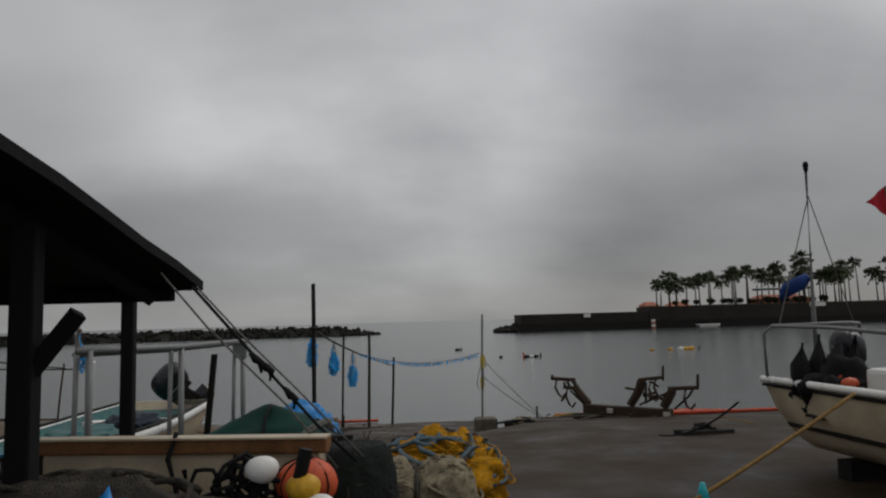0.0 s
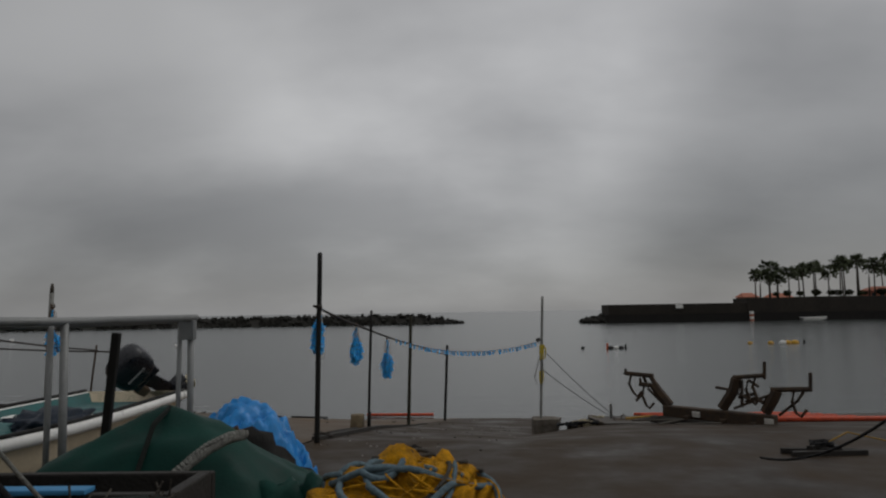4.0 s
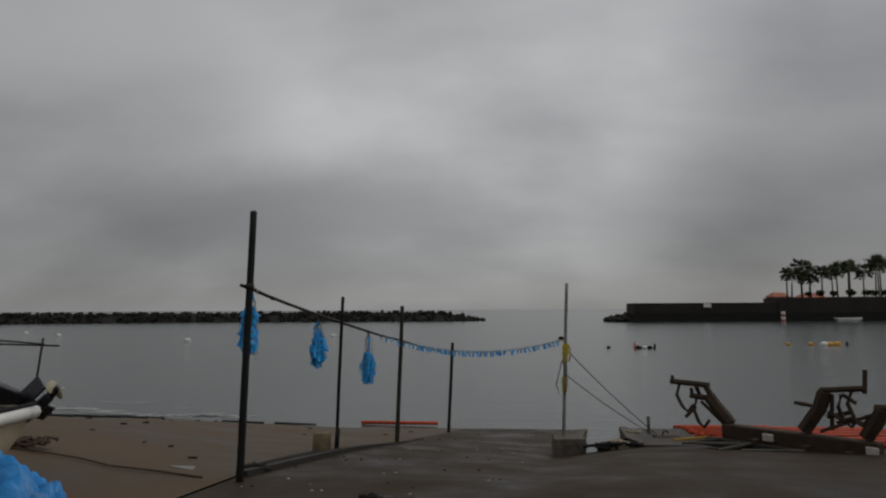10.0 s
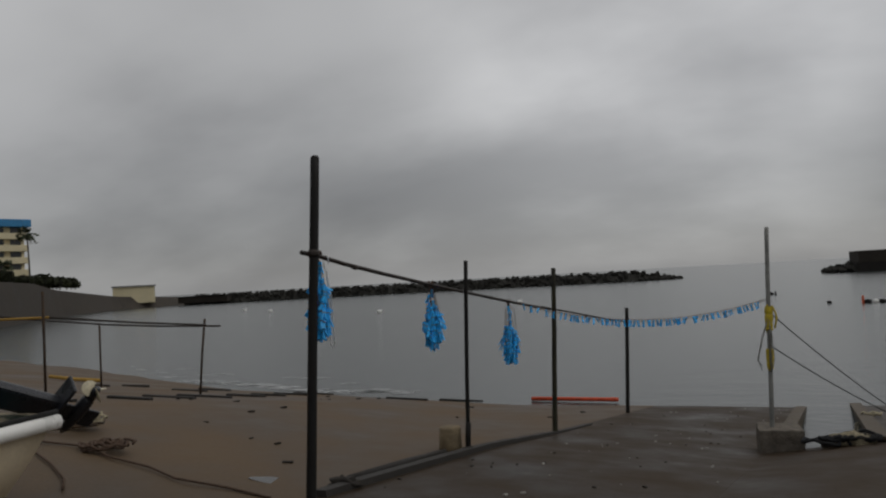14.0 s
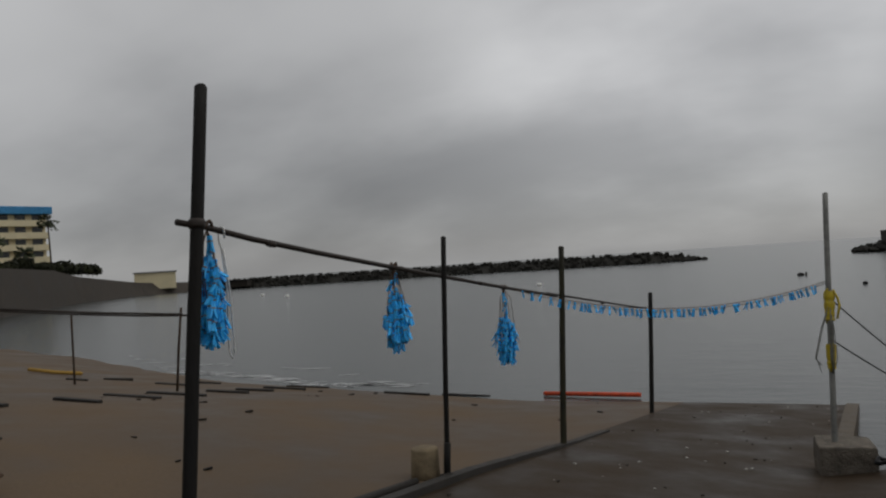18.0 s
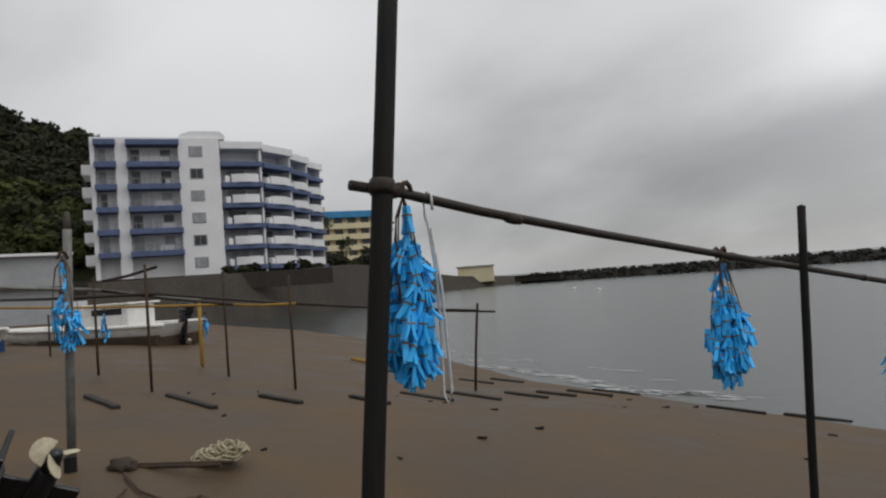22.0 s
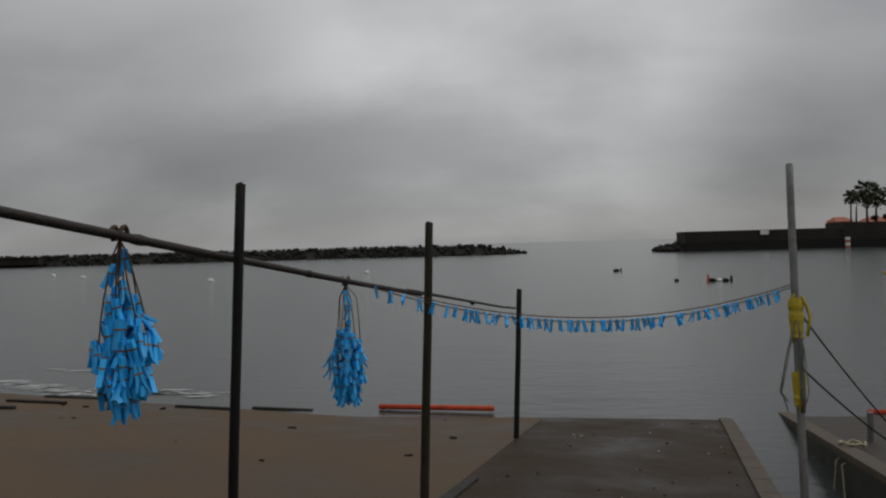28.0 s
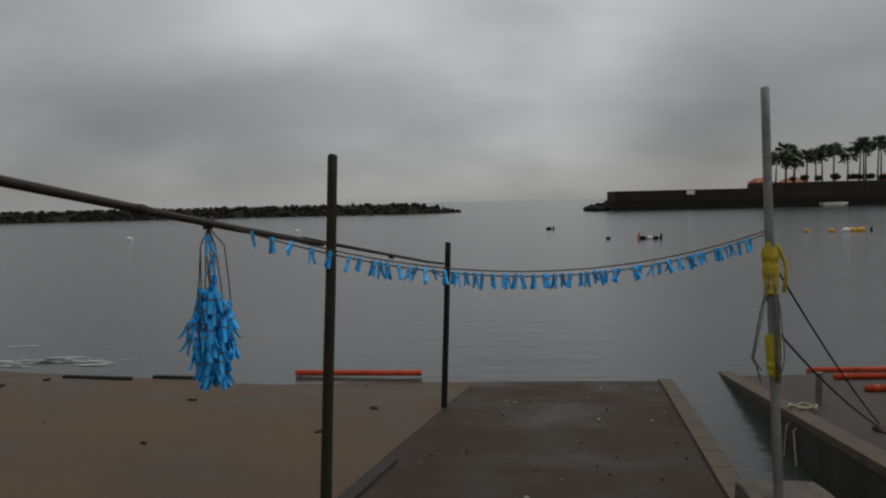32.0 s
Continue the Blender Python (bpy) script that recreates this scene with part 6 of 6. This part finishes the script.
for dx in (0, 0.16):
    part("tail", rod(wobble([(-0.12, -0.3 + dx, 0.03), (-0.30, -0.4 + dx, -0.05), (-0.36, -0.6 + dx * 2, -0.5), (-0.30, -0.8 + dx * 2, -0.9)], 0.03, dx, 3), 0.009, 5), M_ROPEC, ob, "", True)
ob = thing("plank_ramp_debris", (5.6, 3.4, slip(3.4)), "scatter of broken boards and a yellow plank", "boards")
for k in range(7):
    part("board", boxed((0, -0.04, 0), (rr.uniform(0.3, 0.9), 0.04, 0.03), 0.005, pose(rr.uniform(-0.7, 0.6), rr.uniform(-0.8, 0.8), 0.0 + 0.002 * k, 0, -4, rr.uniform(-30, 30))), M_ROPEY if k == 2 else M_GREYW, ob)

# ---- beach rack and far-left shore ----
def rack_post(x, y, top, r=0.022, m_=None, lean=(0, 0), lab="thin rusty rack post stuck in the sand"):
    z = beach(x, y)
    ob = thing("rack_post", (x, y, z), lab, "post", "posts of the beach rack")
    part("shaft", rod([(0, 0, -0.3), (lean[0] * 0.5, lean[1] * 0.5, (top - z) * 0.5), (lean[0], lean[1], top - z)], r, 8), m_ or M_RUST, ob, "", True)


for x, y, top in ((-8.22, 2.55, 2.01), (-7.47, 4.40, 1.72), (-11.06, 2.80, 1.96), (-9.96, 4.62, 1.92), (-16.74, 3.64, 1.34), (-10.33, 8.49, 0.99), (-14.0, 1.5, 2.0), (-11.40, 0.78, 2.02), (-6.49, -0.33, 1.02), (-6.58, 0.06, 1.55)):
    rack_post(x, y, top)
for x, y in ((-6.50, -0.04), (-6.31, -0.01)):
    rack_post(x, y, 2.32, 0.019, M_GALV, (0.02, 0.05), "weathered grey pipe post standing among the beached boats")
rack_post(-7.41, 8.24, 0.98, 0.026, M_RUST, (0.10, 0.16), "leaning rack post at the end of the rack")
rack_post(-11.89, 5.07, 1.45, 0.04, M_ROPEY, (0, 0), "yellow-painted rack post in the sand")


def rack_bar(a, b_, r, lab="thin pole lashed along the rack posts", m_=None):
    a, b_ = Vector(a), Vector(b_)
    ob = thing("rack_bar", a, lab, "bar", "bars of the beach rack")
    part("pole", rod([Vector((0, 0, 0)), (b_ - a) * 0.5 + Vector((0, 0, -0.02)), b_ - a], r, 7), m_ or M_BAR, ob, "", True)


rack_bar((-10.23, 8.61, 0.93), (-7.05, 8.58, 0.80), 0.022)
rack_bar((-8.18, 2.65, 1.58), (-10.23, 8.61, 0.93), 0.022)
rack_bar((-7.42, 4.47, 1.28), (-7.27, 8.37, 0.85), 0.02)
rack_bar((-14.00, 1.42, 1.75), (-8.18, 2.65, 1.58), 0.026)
rack_bar((-11.02, 2.94, 1.89), (-8.17, 2.69, 1.96), 0.024)
rack_bar((-14.00, 1.60, 1.60), (-9.89, 4.76, 1.31), 0.022, m_=M_ROPEY)
rack_bar((-9.89, 4.76, 1.31), (-7.42, 4.47, 1.28), 0.022, m_=M_ROPEY)
rack_bar((-11.40, 0.80, 1.97), (-11.06, 2.80, 1.75), 0.032, "pale grey beam laid over the rack posts", M_GALV)
rack_bar((-11.06, 2.80, 1.75), (-11.88, 5.10, 1.43), 0.032, "pale grey beam laid over the rack posts", M_GALV)
rack_bar((-11.03, 2.91, 1.73), (-9.89, 4.76, 1.31), 0.024)
# the lone grey post with its bunch of pegs
zq = beach(-3.73, 0.14)
ob = thing("peg_post", (-3.73, 0.14, zq), "grey steel post with pointed wooden top", "post")
part("shaft", rod([(0, 0, -0.3), (0.005, 0.033, 0.9), (0.009, 0.056, 1.730)], 0.032, 10), M_GALV, ob, "", True)
part("tip", rod([(0.009, 0.055, 1.711), (0.010, 0.058, 1.804), (0.010, 0.060, 1.860)], 0.03, 8, [0.03, 0.026, 0.016]), M_GREYW, ob, "", True)
part("shoe", rod([(0, 0, -0.02), (0, 0, 0.10)], 0.045, 10), M_BLACK, ob)
b_q = bundle(Vector((-3.67, 0.14, zq + 1.52)), 0.70, 0.23, 34, 77, "loose bunch of blue pegs tied to the grey post", 0.5, 0.42, 0.5)
b2 = bundle(Vector((-11.85, 5.16, 1.14)), 0.5, 0.16, 18, 78, "small bunch of blue pegs on the beach rack", 0.5)
b3 = bundle(Vector((-11.02, 2.93, 1.36)), 0.55, 0.16, 18, 79, "small bunch of blue pegs on the yellow post", 0.5)

# slip timbers half sunk in the silt
def sleeper(a, b_, w=0.045):
    (ax, ay), (bx, by) = a, b_
    z = (max(beach(ax, ay), WATER - 0.02) + max(beach(bx, by), WATER - 0.02)) / 2
    ob = thing("slip_timber", ((ax + bx) / 2, (ay + by) / 2, z), "tarred slip timber half sunk in wet silt", "timber", "slip timbers on the beach", turn=math.degrees(math.atan2(by - ay, bx - ax)))
    ln = math.hypot(bx - ax, by - ay) / 2
    tilt = math.degrees(math.atan2(beach(ax, ay) - beach(bx, by), 2 * ln))
    part("timber", boxed((-ln, -w, -0.06), (ln, w, 0.045), 0.015, pose(0, 0, 0, 0, max(-8, min(8, tilt)), 0)), M_PLANK, ob)


for a, b_ in (((-8.05, 1.64), (-6.62, 1.50)), ((-7.53, 2.48), (-5.98, 2.36)), ((-6.82, 3.44), (-5.81, 3.41)), ((-6.30, 4.55), (-5.35, 4.44)),
              ((-6.92, 6.02), (-5.77, 6.02)), ((-7.11, 7.18), (-5.82, 7.16)), ((-6.95, 8.58), (-6.00, 8.63)), ((-7.05, 9.64), (-6.21, 9.79)),
              ((-7.28, 10.98), (-6.17, 10.96)), ((-7.44, 12.18), (-6.24, 12.15)), ((-9.94, 10.44), (-8.81, 10.32)), ((-10.20, 11.81), (-9.21, 11.87)),
              ((-11.58, 9.38), (-11.12, 9.55)), ((-11.53, 10.39), (-11.09, 10.91)), ((-4.3, 11.2), (-3.2, 11.1)), ((-3.0, 11.4), (-1.9, 11.3))):
    sleeper(a, b_)
rack_bar((-13.9, 10.3, -0.5), (-12.4, 10.55, -0.66), 0.05, "rust-orange log lying on the silt", M_ROPEY)

# rope coil and rusty anchor rods on the sand
zc = beach(-3.27, 1.01)
ob = thing("rope_coil", (-3.27, 1.01, zc), "tumbled coil of cream rope lying on the sand", "rope")
for k in range(5):
    part("turn", rod(wobble(coil((0.02 * k, 0.02 * k, 0.03 + 0.022 * k), 0.25 - 0.018 * k, 3.3, 0.008, 18, 0.14, 11 + k, 0.62), 0.02, k, 3), 0.009, 6), M_ROPEC, ob, "", True)
ob = thing("anchor_rods", (-3.1, 0.62, beach(-3.1, 0.6)), "pair of rusty iron rods beside the rope coil", "rods")
for dy in (0, 0.09):
    part("rod", rod([(-0.62, -0.28 + dy, 0.04), (0.0, 0.1 + dy, 0.05), (0.25, 0.22 + dy, 0.06)], 0.014, 6), M_RUST, ob)
part("shackle", heap((-0.42, -0.2, 0.05), (0.14, 0.09, 0.07), 71, 0.4, 3, 3, -0.01), M_RUST, ob, "", True)
ob = thing("brown_rope_coil", (-2.35, 0.38, beach(-2.35, 0.4)), "loose coil of dark brown rope on the sand", "rope")
for k in range(3):
    part("turn", rod(wobble(coil((0.05 * k, 0, 0.03 + 0.02 * k), 0.19, 2.1, 0.012, 18, 0.3, 31 + k, 0.6), 0.04, k, 4), 0.013, 6), M_CORD, ob, "", True)
ob = thing("slack_rope", (-2.4, 0.1, beach(-2.4, 0.1)), "slack old rope trailing over the sand", "rope")
part("rope", rod([(x, y, beach(-2.4 + x, 0.1 + y) - beach(-2.4, 0.1) + 0.02) for x, y in ((-0.9, 0.25), (-0.5, 0.2), (-0.1, 0.28), (0.3, 0.1), (0.8, 0.02), (1.2, -0.15), (1.7, -0.18), (2.15, -0.28))], 0.010, 6), M_CORD, ob, "", True)
part("rope", rod([(x, y, beach(-2.4 + x, 0.1 + y) - beach(-2.4, 0.1) + 0.02) for x, y in ((-0.6, 0.15), (-0.3, -0.1), (0.1, -0.3), (0.5, -0.55), (0.7, -0.75))], 0.009, 6), M_CORD, ob, "", True)

# boats and sheds beyond the rack
def far_boat(at, turn, L, B, D, label, cabin=True, stripe=None, outer=M_WHITE):
    ob = thing("beached_boat", at, label, "boat", "boats along the far beach", turn=turn)
    gun = hull(ob, L, B, D, outer, M_HSHADE, floor_z=0.6)
    rails(ob, gun, 0.06, M_WHITE, "", 0.02)
    if stripe:
        part("keel_band", boxed((-0.12, -B * 0.475, -0.16), (L * 0.62, B * 0.475, 0.22), 0.06), stripe, ob, "dark red bottom paint")
    if cabin:
        c = part("cabin", boxed((L * 0.17, -B * 0.28, D * 0.6), (L * 0.42, B * 0.28, D * 2.2), 0.08), M_WHITE, ob)
        part("cabin_window", boxed((L * 0.20, -B * 0.285, D * 1.65), (L * 0.36, -B * 0.278, D * 2.0)), M_GLASS, c)
        part("cabin_window", boxed((L * 0.20, B * 0.278, D * 1.65), (L * 0.36, B * 0.285, D * 2.0)), M_GLASS, c)
        part("roof", boxed((L * 0.15, -B * 0.32, D * 2.2), (L * 0.40, B * 0.32, D * 2.3), 0.03), M_WHITE, c)
    return ob


far_boat((-18.2, 7.35, beach(-18.2, 7.3) + 0.12), 203, 7.4, 1.9, 0.52, "long white fishing boat with a small cabin", True, M_RUST)
outboard((-18.0, 7.45, beach(-18.2, 7.3) + 0.70), 200, -10, "grey outboard on the white boat's stern", 0.8)
far_boat((-20.2, 2.95, beach(-20.2, 2.95) + 0.1), 190, 3.0, 1.15, 0.50, "small white dinghy with a blue bottom", False, mat("blue_bottom_paint", (0.02, 0.06, 0.16), 0.5, spots=0.3, scale=6, fine=40))
far_boat((-16.5, 1.35, beach(-16.5, 1.35) + 0.1), 201, 3.6, 1.35, 0.70, "cream dinghy with a yellow bottom drawn up on the beach", False, M_ROPEY, M_CREAM)
ob = thing("heaped_cover", (-17.6, 0.9, beach(-17.6, 0.9) + 0.66), "dark blue cover heaped in the cream dinghy", "cover")
part("cover", heap((0, 0, 0.05), (0.75, 0.42, 0.26), 96, 0.5, 2.2, 3, -0.12), mat("navy_cover", (0.010, 0.014, 0.028), 0.6, spots=0.3, scale=8, fine=50), ob, "", True)
ob = thing("pale_hose", (-6.55, -0.10, 1.0), "pale hose hanging between the rack posts", "hose")
part("hose", rod([(-0.02, 0.14, 0.32), (0.0, 0.08, 0.10), (0.03, -0.04, -0.15), (0.06, -0.14, -0.42), (0.07, -0.10, -0.60)], 0.011, 7), M_ROPEC, ob, "", True)
ob = thing("orange_winch", (-18.5, 1.9, beach(-18.5, 1.9)), "orange-painted boat winch machine", "winch")
ob.scale = (0.62, 0.62, 1.0)
part("body", boxed((-0.55, -0.5, 0.85), (0.35, 0.4, 1.30), 0.10), M_ORANGEB, ob)
part("hood", heap((-0.15, 0.0, 1.42), (0.42, 0.36, 0.32), 94, 0.5, 2.2, 3), M_ORANGEB, ob, "crumpled orange cover", True)
part("side_cover", heap((0.45, -0.2, 1.15), (0.40, 0.30, 0.34), 95, 0.5, 2.2, 3), M_ORANGEB, ob, "", True)
part("boom", rod([(-0.6, -0.3, 1.2), (0.2, -0.4, 1.65), (0.9, -0.4, 1.55)], 0.06, 7), M_SHEDGREY, ob)
part("drum", rod([(-0.5, -0.75, 0.5), (0.5, -0.75, 0.5)], 0.3, 14), M_RUST, ob)
part("foot", boxed((-0.8, -0.6, -0.1), (0.8, 0.6, 0.85), 0.03), M_BLACK, ob)
part("arm", boxed((-0.1, 0.4, 1.2), (0.1, 1.5, 1.4), 0.03), M_ORANGEB, ob)
ob = thing("boathouse", (-53.0, 15.0, 1.8), "long flat grey boathouse with an open front", "building", turn=262)
part("upper_wall", boxed((0, -8, 1.2), (7.5, 0, 3.4), 0.08), M_SHEDGREY, ob)
part("fascia", boxed((7.5, -8, 2.4), (26, 0, 3.4), 0.08), M_HOTEL, ob)
part("roof", boxed((-0.4, -8.4, 3.4), (26.4, 0.4, 3.6), 0.04), M_HOTEL, ob)
part("wall", boxed((0.5, -7.6, -2), (5, -0.6, 1.5), 0.03), M_SHEDGREY, ob)
# Near-black back wall: the shade under the open roof put into its colour.
part("wall", boxed((8, -7.6, -2), (26, -5.0, 1.5), 0.03), M_SEAWALL, ob)
for x in (8, 13, 18, 23):
    part("pillar", boxed((x, -0.7, -2), (x + 0.4, -0.3, 1.5), 0.02), M_SHEDGREY, ob)
ob = thing("lean_roof", (-22, -1.5, 0.4), "rusty corrugated lean-to roof on posts", "shed", turn=190)
part("roof", boxed((0, -2, 1.9), (9, 2, 2.0), 0.02, pose(0, 0, 0, 6, 0, 0)), M_SHEDGREY, ob)
for x in (0.3, 4.5, 8.7):
    for y in (-1.7, 1.7):
        part("post", boxed((x, y, -0.4), (x + 0.1, y + 0.1, 1.95), 0.01), M_RUST, ob)
part("clutter", heap((4, 0, 0.4), (3.2, 1.2, 0.9), 81, 0.5, 2.5, 4, -0.3), M_NETB, ob, "", True)

# parapet of the hotel road
ob = thing("road_parapet", (-70, 12, 3.0), "weathered concrete road parapet below the hotel", "wall", turn=78)
part("wall", boxed((-6, 0, -1.0), (34, 0.4, 0.75), 0.03), M_WALLTOP, ob)
for k in range(18):
    shrub(-72.5 - 0.06 * k * k + rng.uniform(-1, 1), 38 + k * 1.5, 3.9, rng.uniform(0.8, 1.5), 300 + k)

# trees on the hill
CLT = [mesh_of("foliage", clump_mesh(40 + i, 1150, 0.85, 0.6), M_LEAF) for i in range(3)] + [mesh_of("foliage", clump_mesh(50 + i, 1150, 0.85, 0.6), M_LEAFY) for i in range(2)]


def hill_z(az, d):
    j = (d - 95) / 5.5
    base = float(np.interp(az, (144, 150, 156, 161, 164, 166, 168, 170, 172, 178, 190, 205), (0, 8, 20, 32.5, 34, 35.5, 39.5, 43, 47.5, 56, 68, 72)))
    return 3 + base * min(1, max(0, j / 16)) ** 0.8


rt = random.Random(17)
for k in range(300):
    az, d = (rt.uniform(158, 184), rt.uniform(97, 126)) if k < 120 else (rt.uniform(152, 186), 122 + 68 * rt.random() ** 0.8)
    a = radians(az)
    x, y, z = d * math.cos(a), d * math.sin(a), hill_z(az, d)
    s_ = rt.uniform(3.0, 4.6) if k < 120 else rt.uniform(3.8, 6.0)
    ob = thing("hill_tree", (x, y, z), "broad evergreen tree on the wooded hillside", "tree", "trees on the hillside")
    part("trunk", rod([(0, 0, -1.5), (0.2, 0, s_ * 0.5)], 0.25, 5, [0.3, 0.15]), M_TRUNK, ob)
    low = k < 120 and rt.random() < 0.6
    shared("crown", CLT[3 + k % 2] if low else CLT[k % 3], ob, Matrix.Translation((0, 0, s_ * 0.6)) @ Matrix.Rotation(rt.uniform(0, 6), 4, "Z") @ Matrix.Diagonal((s_, s_, s_ * rt.uniform(0.7, 1.0), 1)))

# ---- on the water ----
def float_line(x, y, spots, label):
    ob = thing("buoy_string", (x, y, WATER), label, "buoys", "float strings in the harbour")
    for dx, dy, r, m_, h in spots:
        if h:
            part("marker", rod([(dx, dy, -0.1), (dx, dy, h)], 0.09, 7, [0.10, 0.06]), m_, ob)
        else:
            part("float", rod([(dx - r * 1.5, dy, 0.04), (dx - r, dy, 0.06), (dx, dy, 0.08), (dx + r, dy, 0.06), (dx + r * 1.5, dy, 0.04)], r, 8, [r * 0.3, r * 0.8, r, r * 0.8, r * 0.3]), m_, ob, "", True)


float_line(13.7, 45.3, ((-0.5, 0, 0.14, M_BUOY, 0.45), (-0.25, 0, 0.16, M_BLACK, 0), (0.2, 0, 0.12, M_WHITE, 0), (0.55, 0, 0.14, M_BLACK, 0), (0.95, 0.2, 0.13, M_BLACK, 0.35), (-2.2, 1.0, 0.1, M_BLACK, 0)), "string of red, white and black floats")
float_line(28.6, 49.5, ((-1.2, 0, 0.16, M_BUOYY, 0), (-0.2, 0, 0.2, M_WHITE, 0), (0.2, 0, 0.2, M_BUOYY, 0), (0.75, 0, 0.22, M_BUOYY, 0), (1.5, 0, 0.15, M_BLACK, 0.3), (-2.8, 0.2, 0.13, M_BUOYY, 0)), "string of yellow and white floats")
float_line(9.8, 62.5, ((0, 0, 0.18, M_BLACK, 0), (0.4, 0, 0.12, M_BLACK, 0.3)), "pair of dark floats")
for x, y in ((-26, 60), (-48, 75), (-58, 84), (-14, 70)):
    float_line(x, y, ((0, 0, 0.2, M_WHITE, 0),), "single white mooring float")
for x, y, ln, m_, lab in ((74.5, 143, 5.0, M_WHITE, "small white boat moored under the wall"),):
    ob = thing("moored_boat", (x, y, WATER - 0.15), lab, "boat", "boats moored at the wall", turn=0)
    gun = hull(ob, ln, 1.5, 0.8, m_, M_HSHADE)
    rails(ob, gun, 0.06, M_WHITE)
ob = thing("channel_marker", (64.8, 145.5, WATER), "red and white channel marker at the wall", "marker")
for k in range(4):
    part("band", rod([(0, 0, 0.55 * k - 0.1), (0, 0, 0.55 * k + 0.45)], 0.42, 10), M_PINK if k % 2 == 0 else M_WHITE, ob)

# ---- small litter ----
rl = random.Random(5)
bm_a, bm_b = bmesh.new(), bmesh.new()
for k in range(130):
    y = rl.uniform(-4, 10.4)
    x = rl.uniform(kerb_x(y) + 0.2, deck_x(y) - 0.05)
    s_ = rl.uniform(0.004, 0.016)
    box(bm_a if rl.random() < 0.55 else bm_b, (-s_, -s_ * 0.7, -0.004), (s_ * rl.uniform(1, 2.2), s_ * 0.7, s_ * 0.6), pose(x, y, deck_z(x, y) + 0.008, 0, 0, rl.uniform(0, 180)))
tagged(solo("shell_litter", bm_a, M_SHELL, "white shell chips scattered over the deck", "shells"), kind="stuff")
tagged(solo("dark_litter", bm_b, M_DIRT, "dark bits of weed and twig on the deck", "litter"), kind="stuff")
bm = bmesh.new()
for k in range(30):
    x, y = rl.uniform(-8, 0.8), rl.uniform(1.0, 11.0)
    if x > kerb_x(y) - 0.15:
        continue
    s_ = rl.uniform(0.012, 0.045)
    box(bm, (-s_, -s_ * 0.5, -0.006), (s_ * rl.uniform(1, 2.6), s_ * 0.5, s_ * 0.5), pose(x, y, beach(x, y) + 0.004, 0, 0, rl.uniform(0, 180)))
tagged(solo("weed_litter", bm, M_DIRT, "dark weed scraps lying on the wet silt", "litter"), kind="stuff")
for x, y, s_ in ((1.45, -1.05, 0.10),):
    ob = thing("weed_clump", (x, y, deck_z(x, y)), "dark clump of net scrap on the deck", "litter", "scraps on the deck")
    part("clump", heap((0, 0, 0.02), (s_, s_ * 0.5, 0.05), int(x * 10), 0.6, 3, 3, 0.004), M_DIRT, ob, "", True)
bm = bmesh.new()
for i in range(26):
    if i in (3, 4, 11, 17, 18, 22):
        continue
    q0, q1 = i / 26, (i + 0.9) / 26
    ps = [Vector((1.35 + 2.3 * q, -0.78 - 0.20 * q, 0)) for q in (q0, q1)]
    w = 0.018 + 0.012 * noise.noise(Vector((i * 1.7, 0, 0)))
    vs = [bm.verts.new((p.x, p.y + s_ * w, deck_z(p.x, p.y) + 0.008)) for p, s_ in ((ps[0], -1), (ps[1], -1), (ps[1], 1), (ps[0], 1))]
    bm.faces.new(vs)
tagged(solo("painted_line", bm, mat("worn_white_paint", (0.10, 0.095, 0.088), 0.6, spots=0.6, scale=7, fine=60), "faint worn white line across the deck", "marking"), kind="structure")
# shallow puddles on the silt beside the kerb
M_PUDDLE = mat("still_puddle", (0.030, 0.026, 0.020), 0.07, spots=0.3, scale=3, fine=20, bump=0.0, gloss_var=0.04, spec=0.5)
for px_, py_, rx_, ry_ in ((-0.50, 0.33, 0.26, 0.11), (-0.42, 2.34, 0.22, 0.08)):
    bm = bmesh.new()
    ring_ = []
    for i in range(22):
        a = 2 * math.pi * i / 22
        k = 1 + 0.35 * noise.noise(Vector((math.cos(a) * 1.3 + px_, math.sin(a) * 1.3 + py_, 2)))
        x, y = px_ + rx_ * k * math.cos(a), py_ + ry_ * k * math.sin(a)
        ring_.append(bm.verts.new((x, y, beach(x, y) + 0.012)))
    bm.faces.new(ring_)
    bmesh.ops.recalc_face_normals(bm, faces=bm.faces)
    solo("puddle", bm, M_PUDDLE, "shallow rain puddle lying on the wet ground", "puddle", kind="structure")
# broken water along the shore
bm = bmesh.new()
for k in range(105):
    x = rl.uniform(-20, -4) if k < 15 else rl.uniform(-13, -4.2)
    y = 10.95 + shore(x) + (rl.uniform(0.3, 2.6) if k < 15 else 0.55 + 0.25 * math.sin(x * 1.1) + rl.gauss(0, 0.14))
    ln, w = rl.uniform(0.15, 0.7), rl.uniform(0.012, 0.04)
    vs = [bm.verts.new((x + dx * ln, y + dy * w + 0.06 * math.sin(k + dx * 2), WATER + 0.012)) for dx, dy in ((-1, 0), (-0.4, -1), (0.5, -0.8), (1, 0.1), (0.4, 1), (-0.5, 0.9))]
    bm.faces.new(vs)
tagged(solo("foam_streaks", bm, M_FOAM, "thin foam streaks along the water's edge", "foam"), kind="stuff")
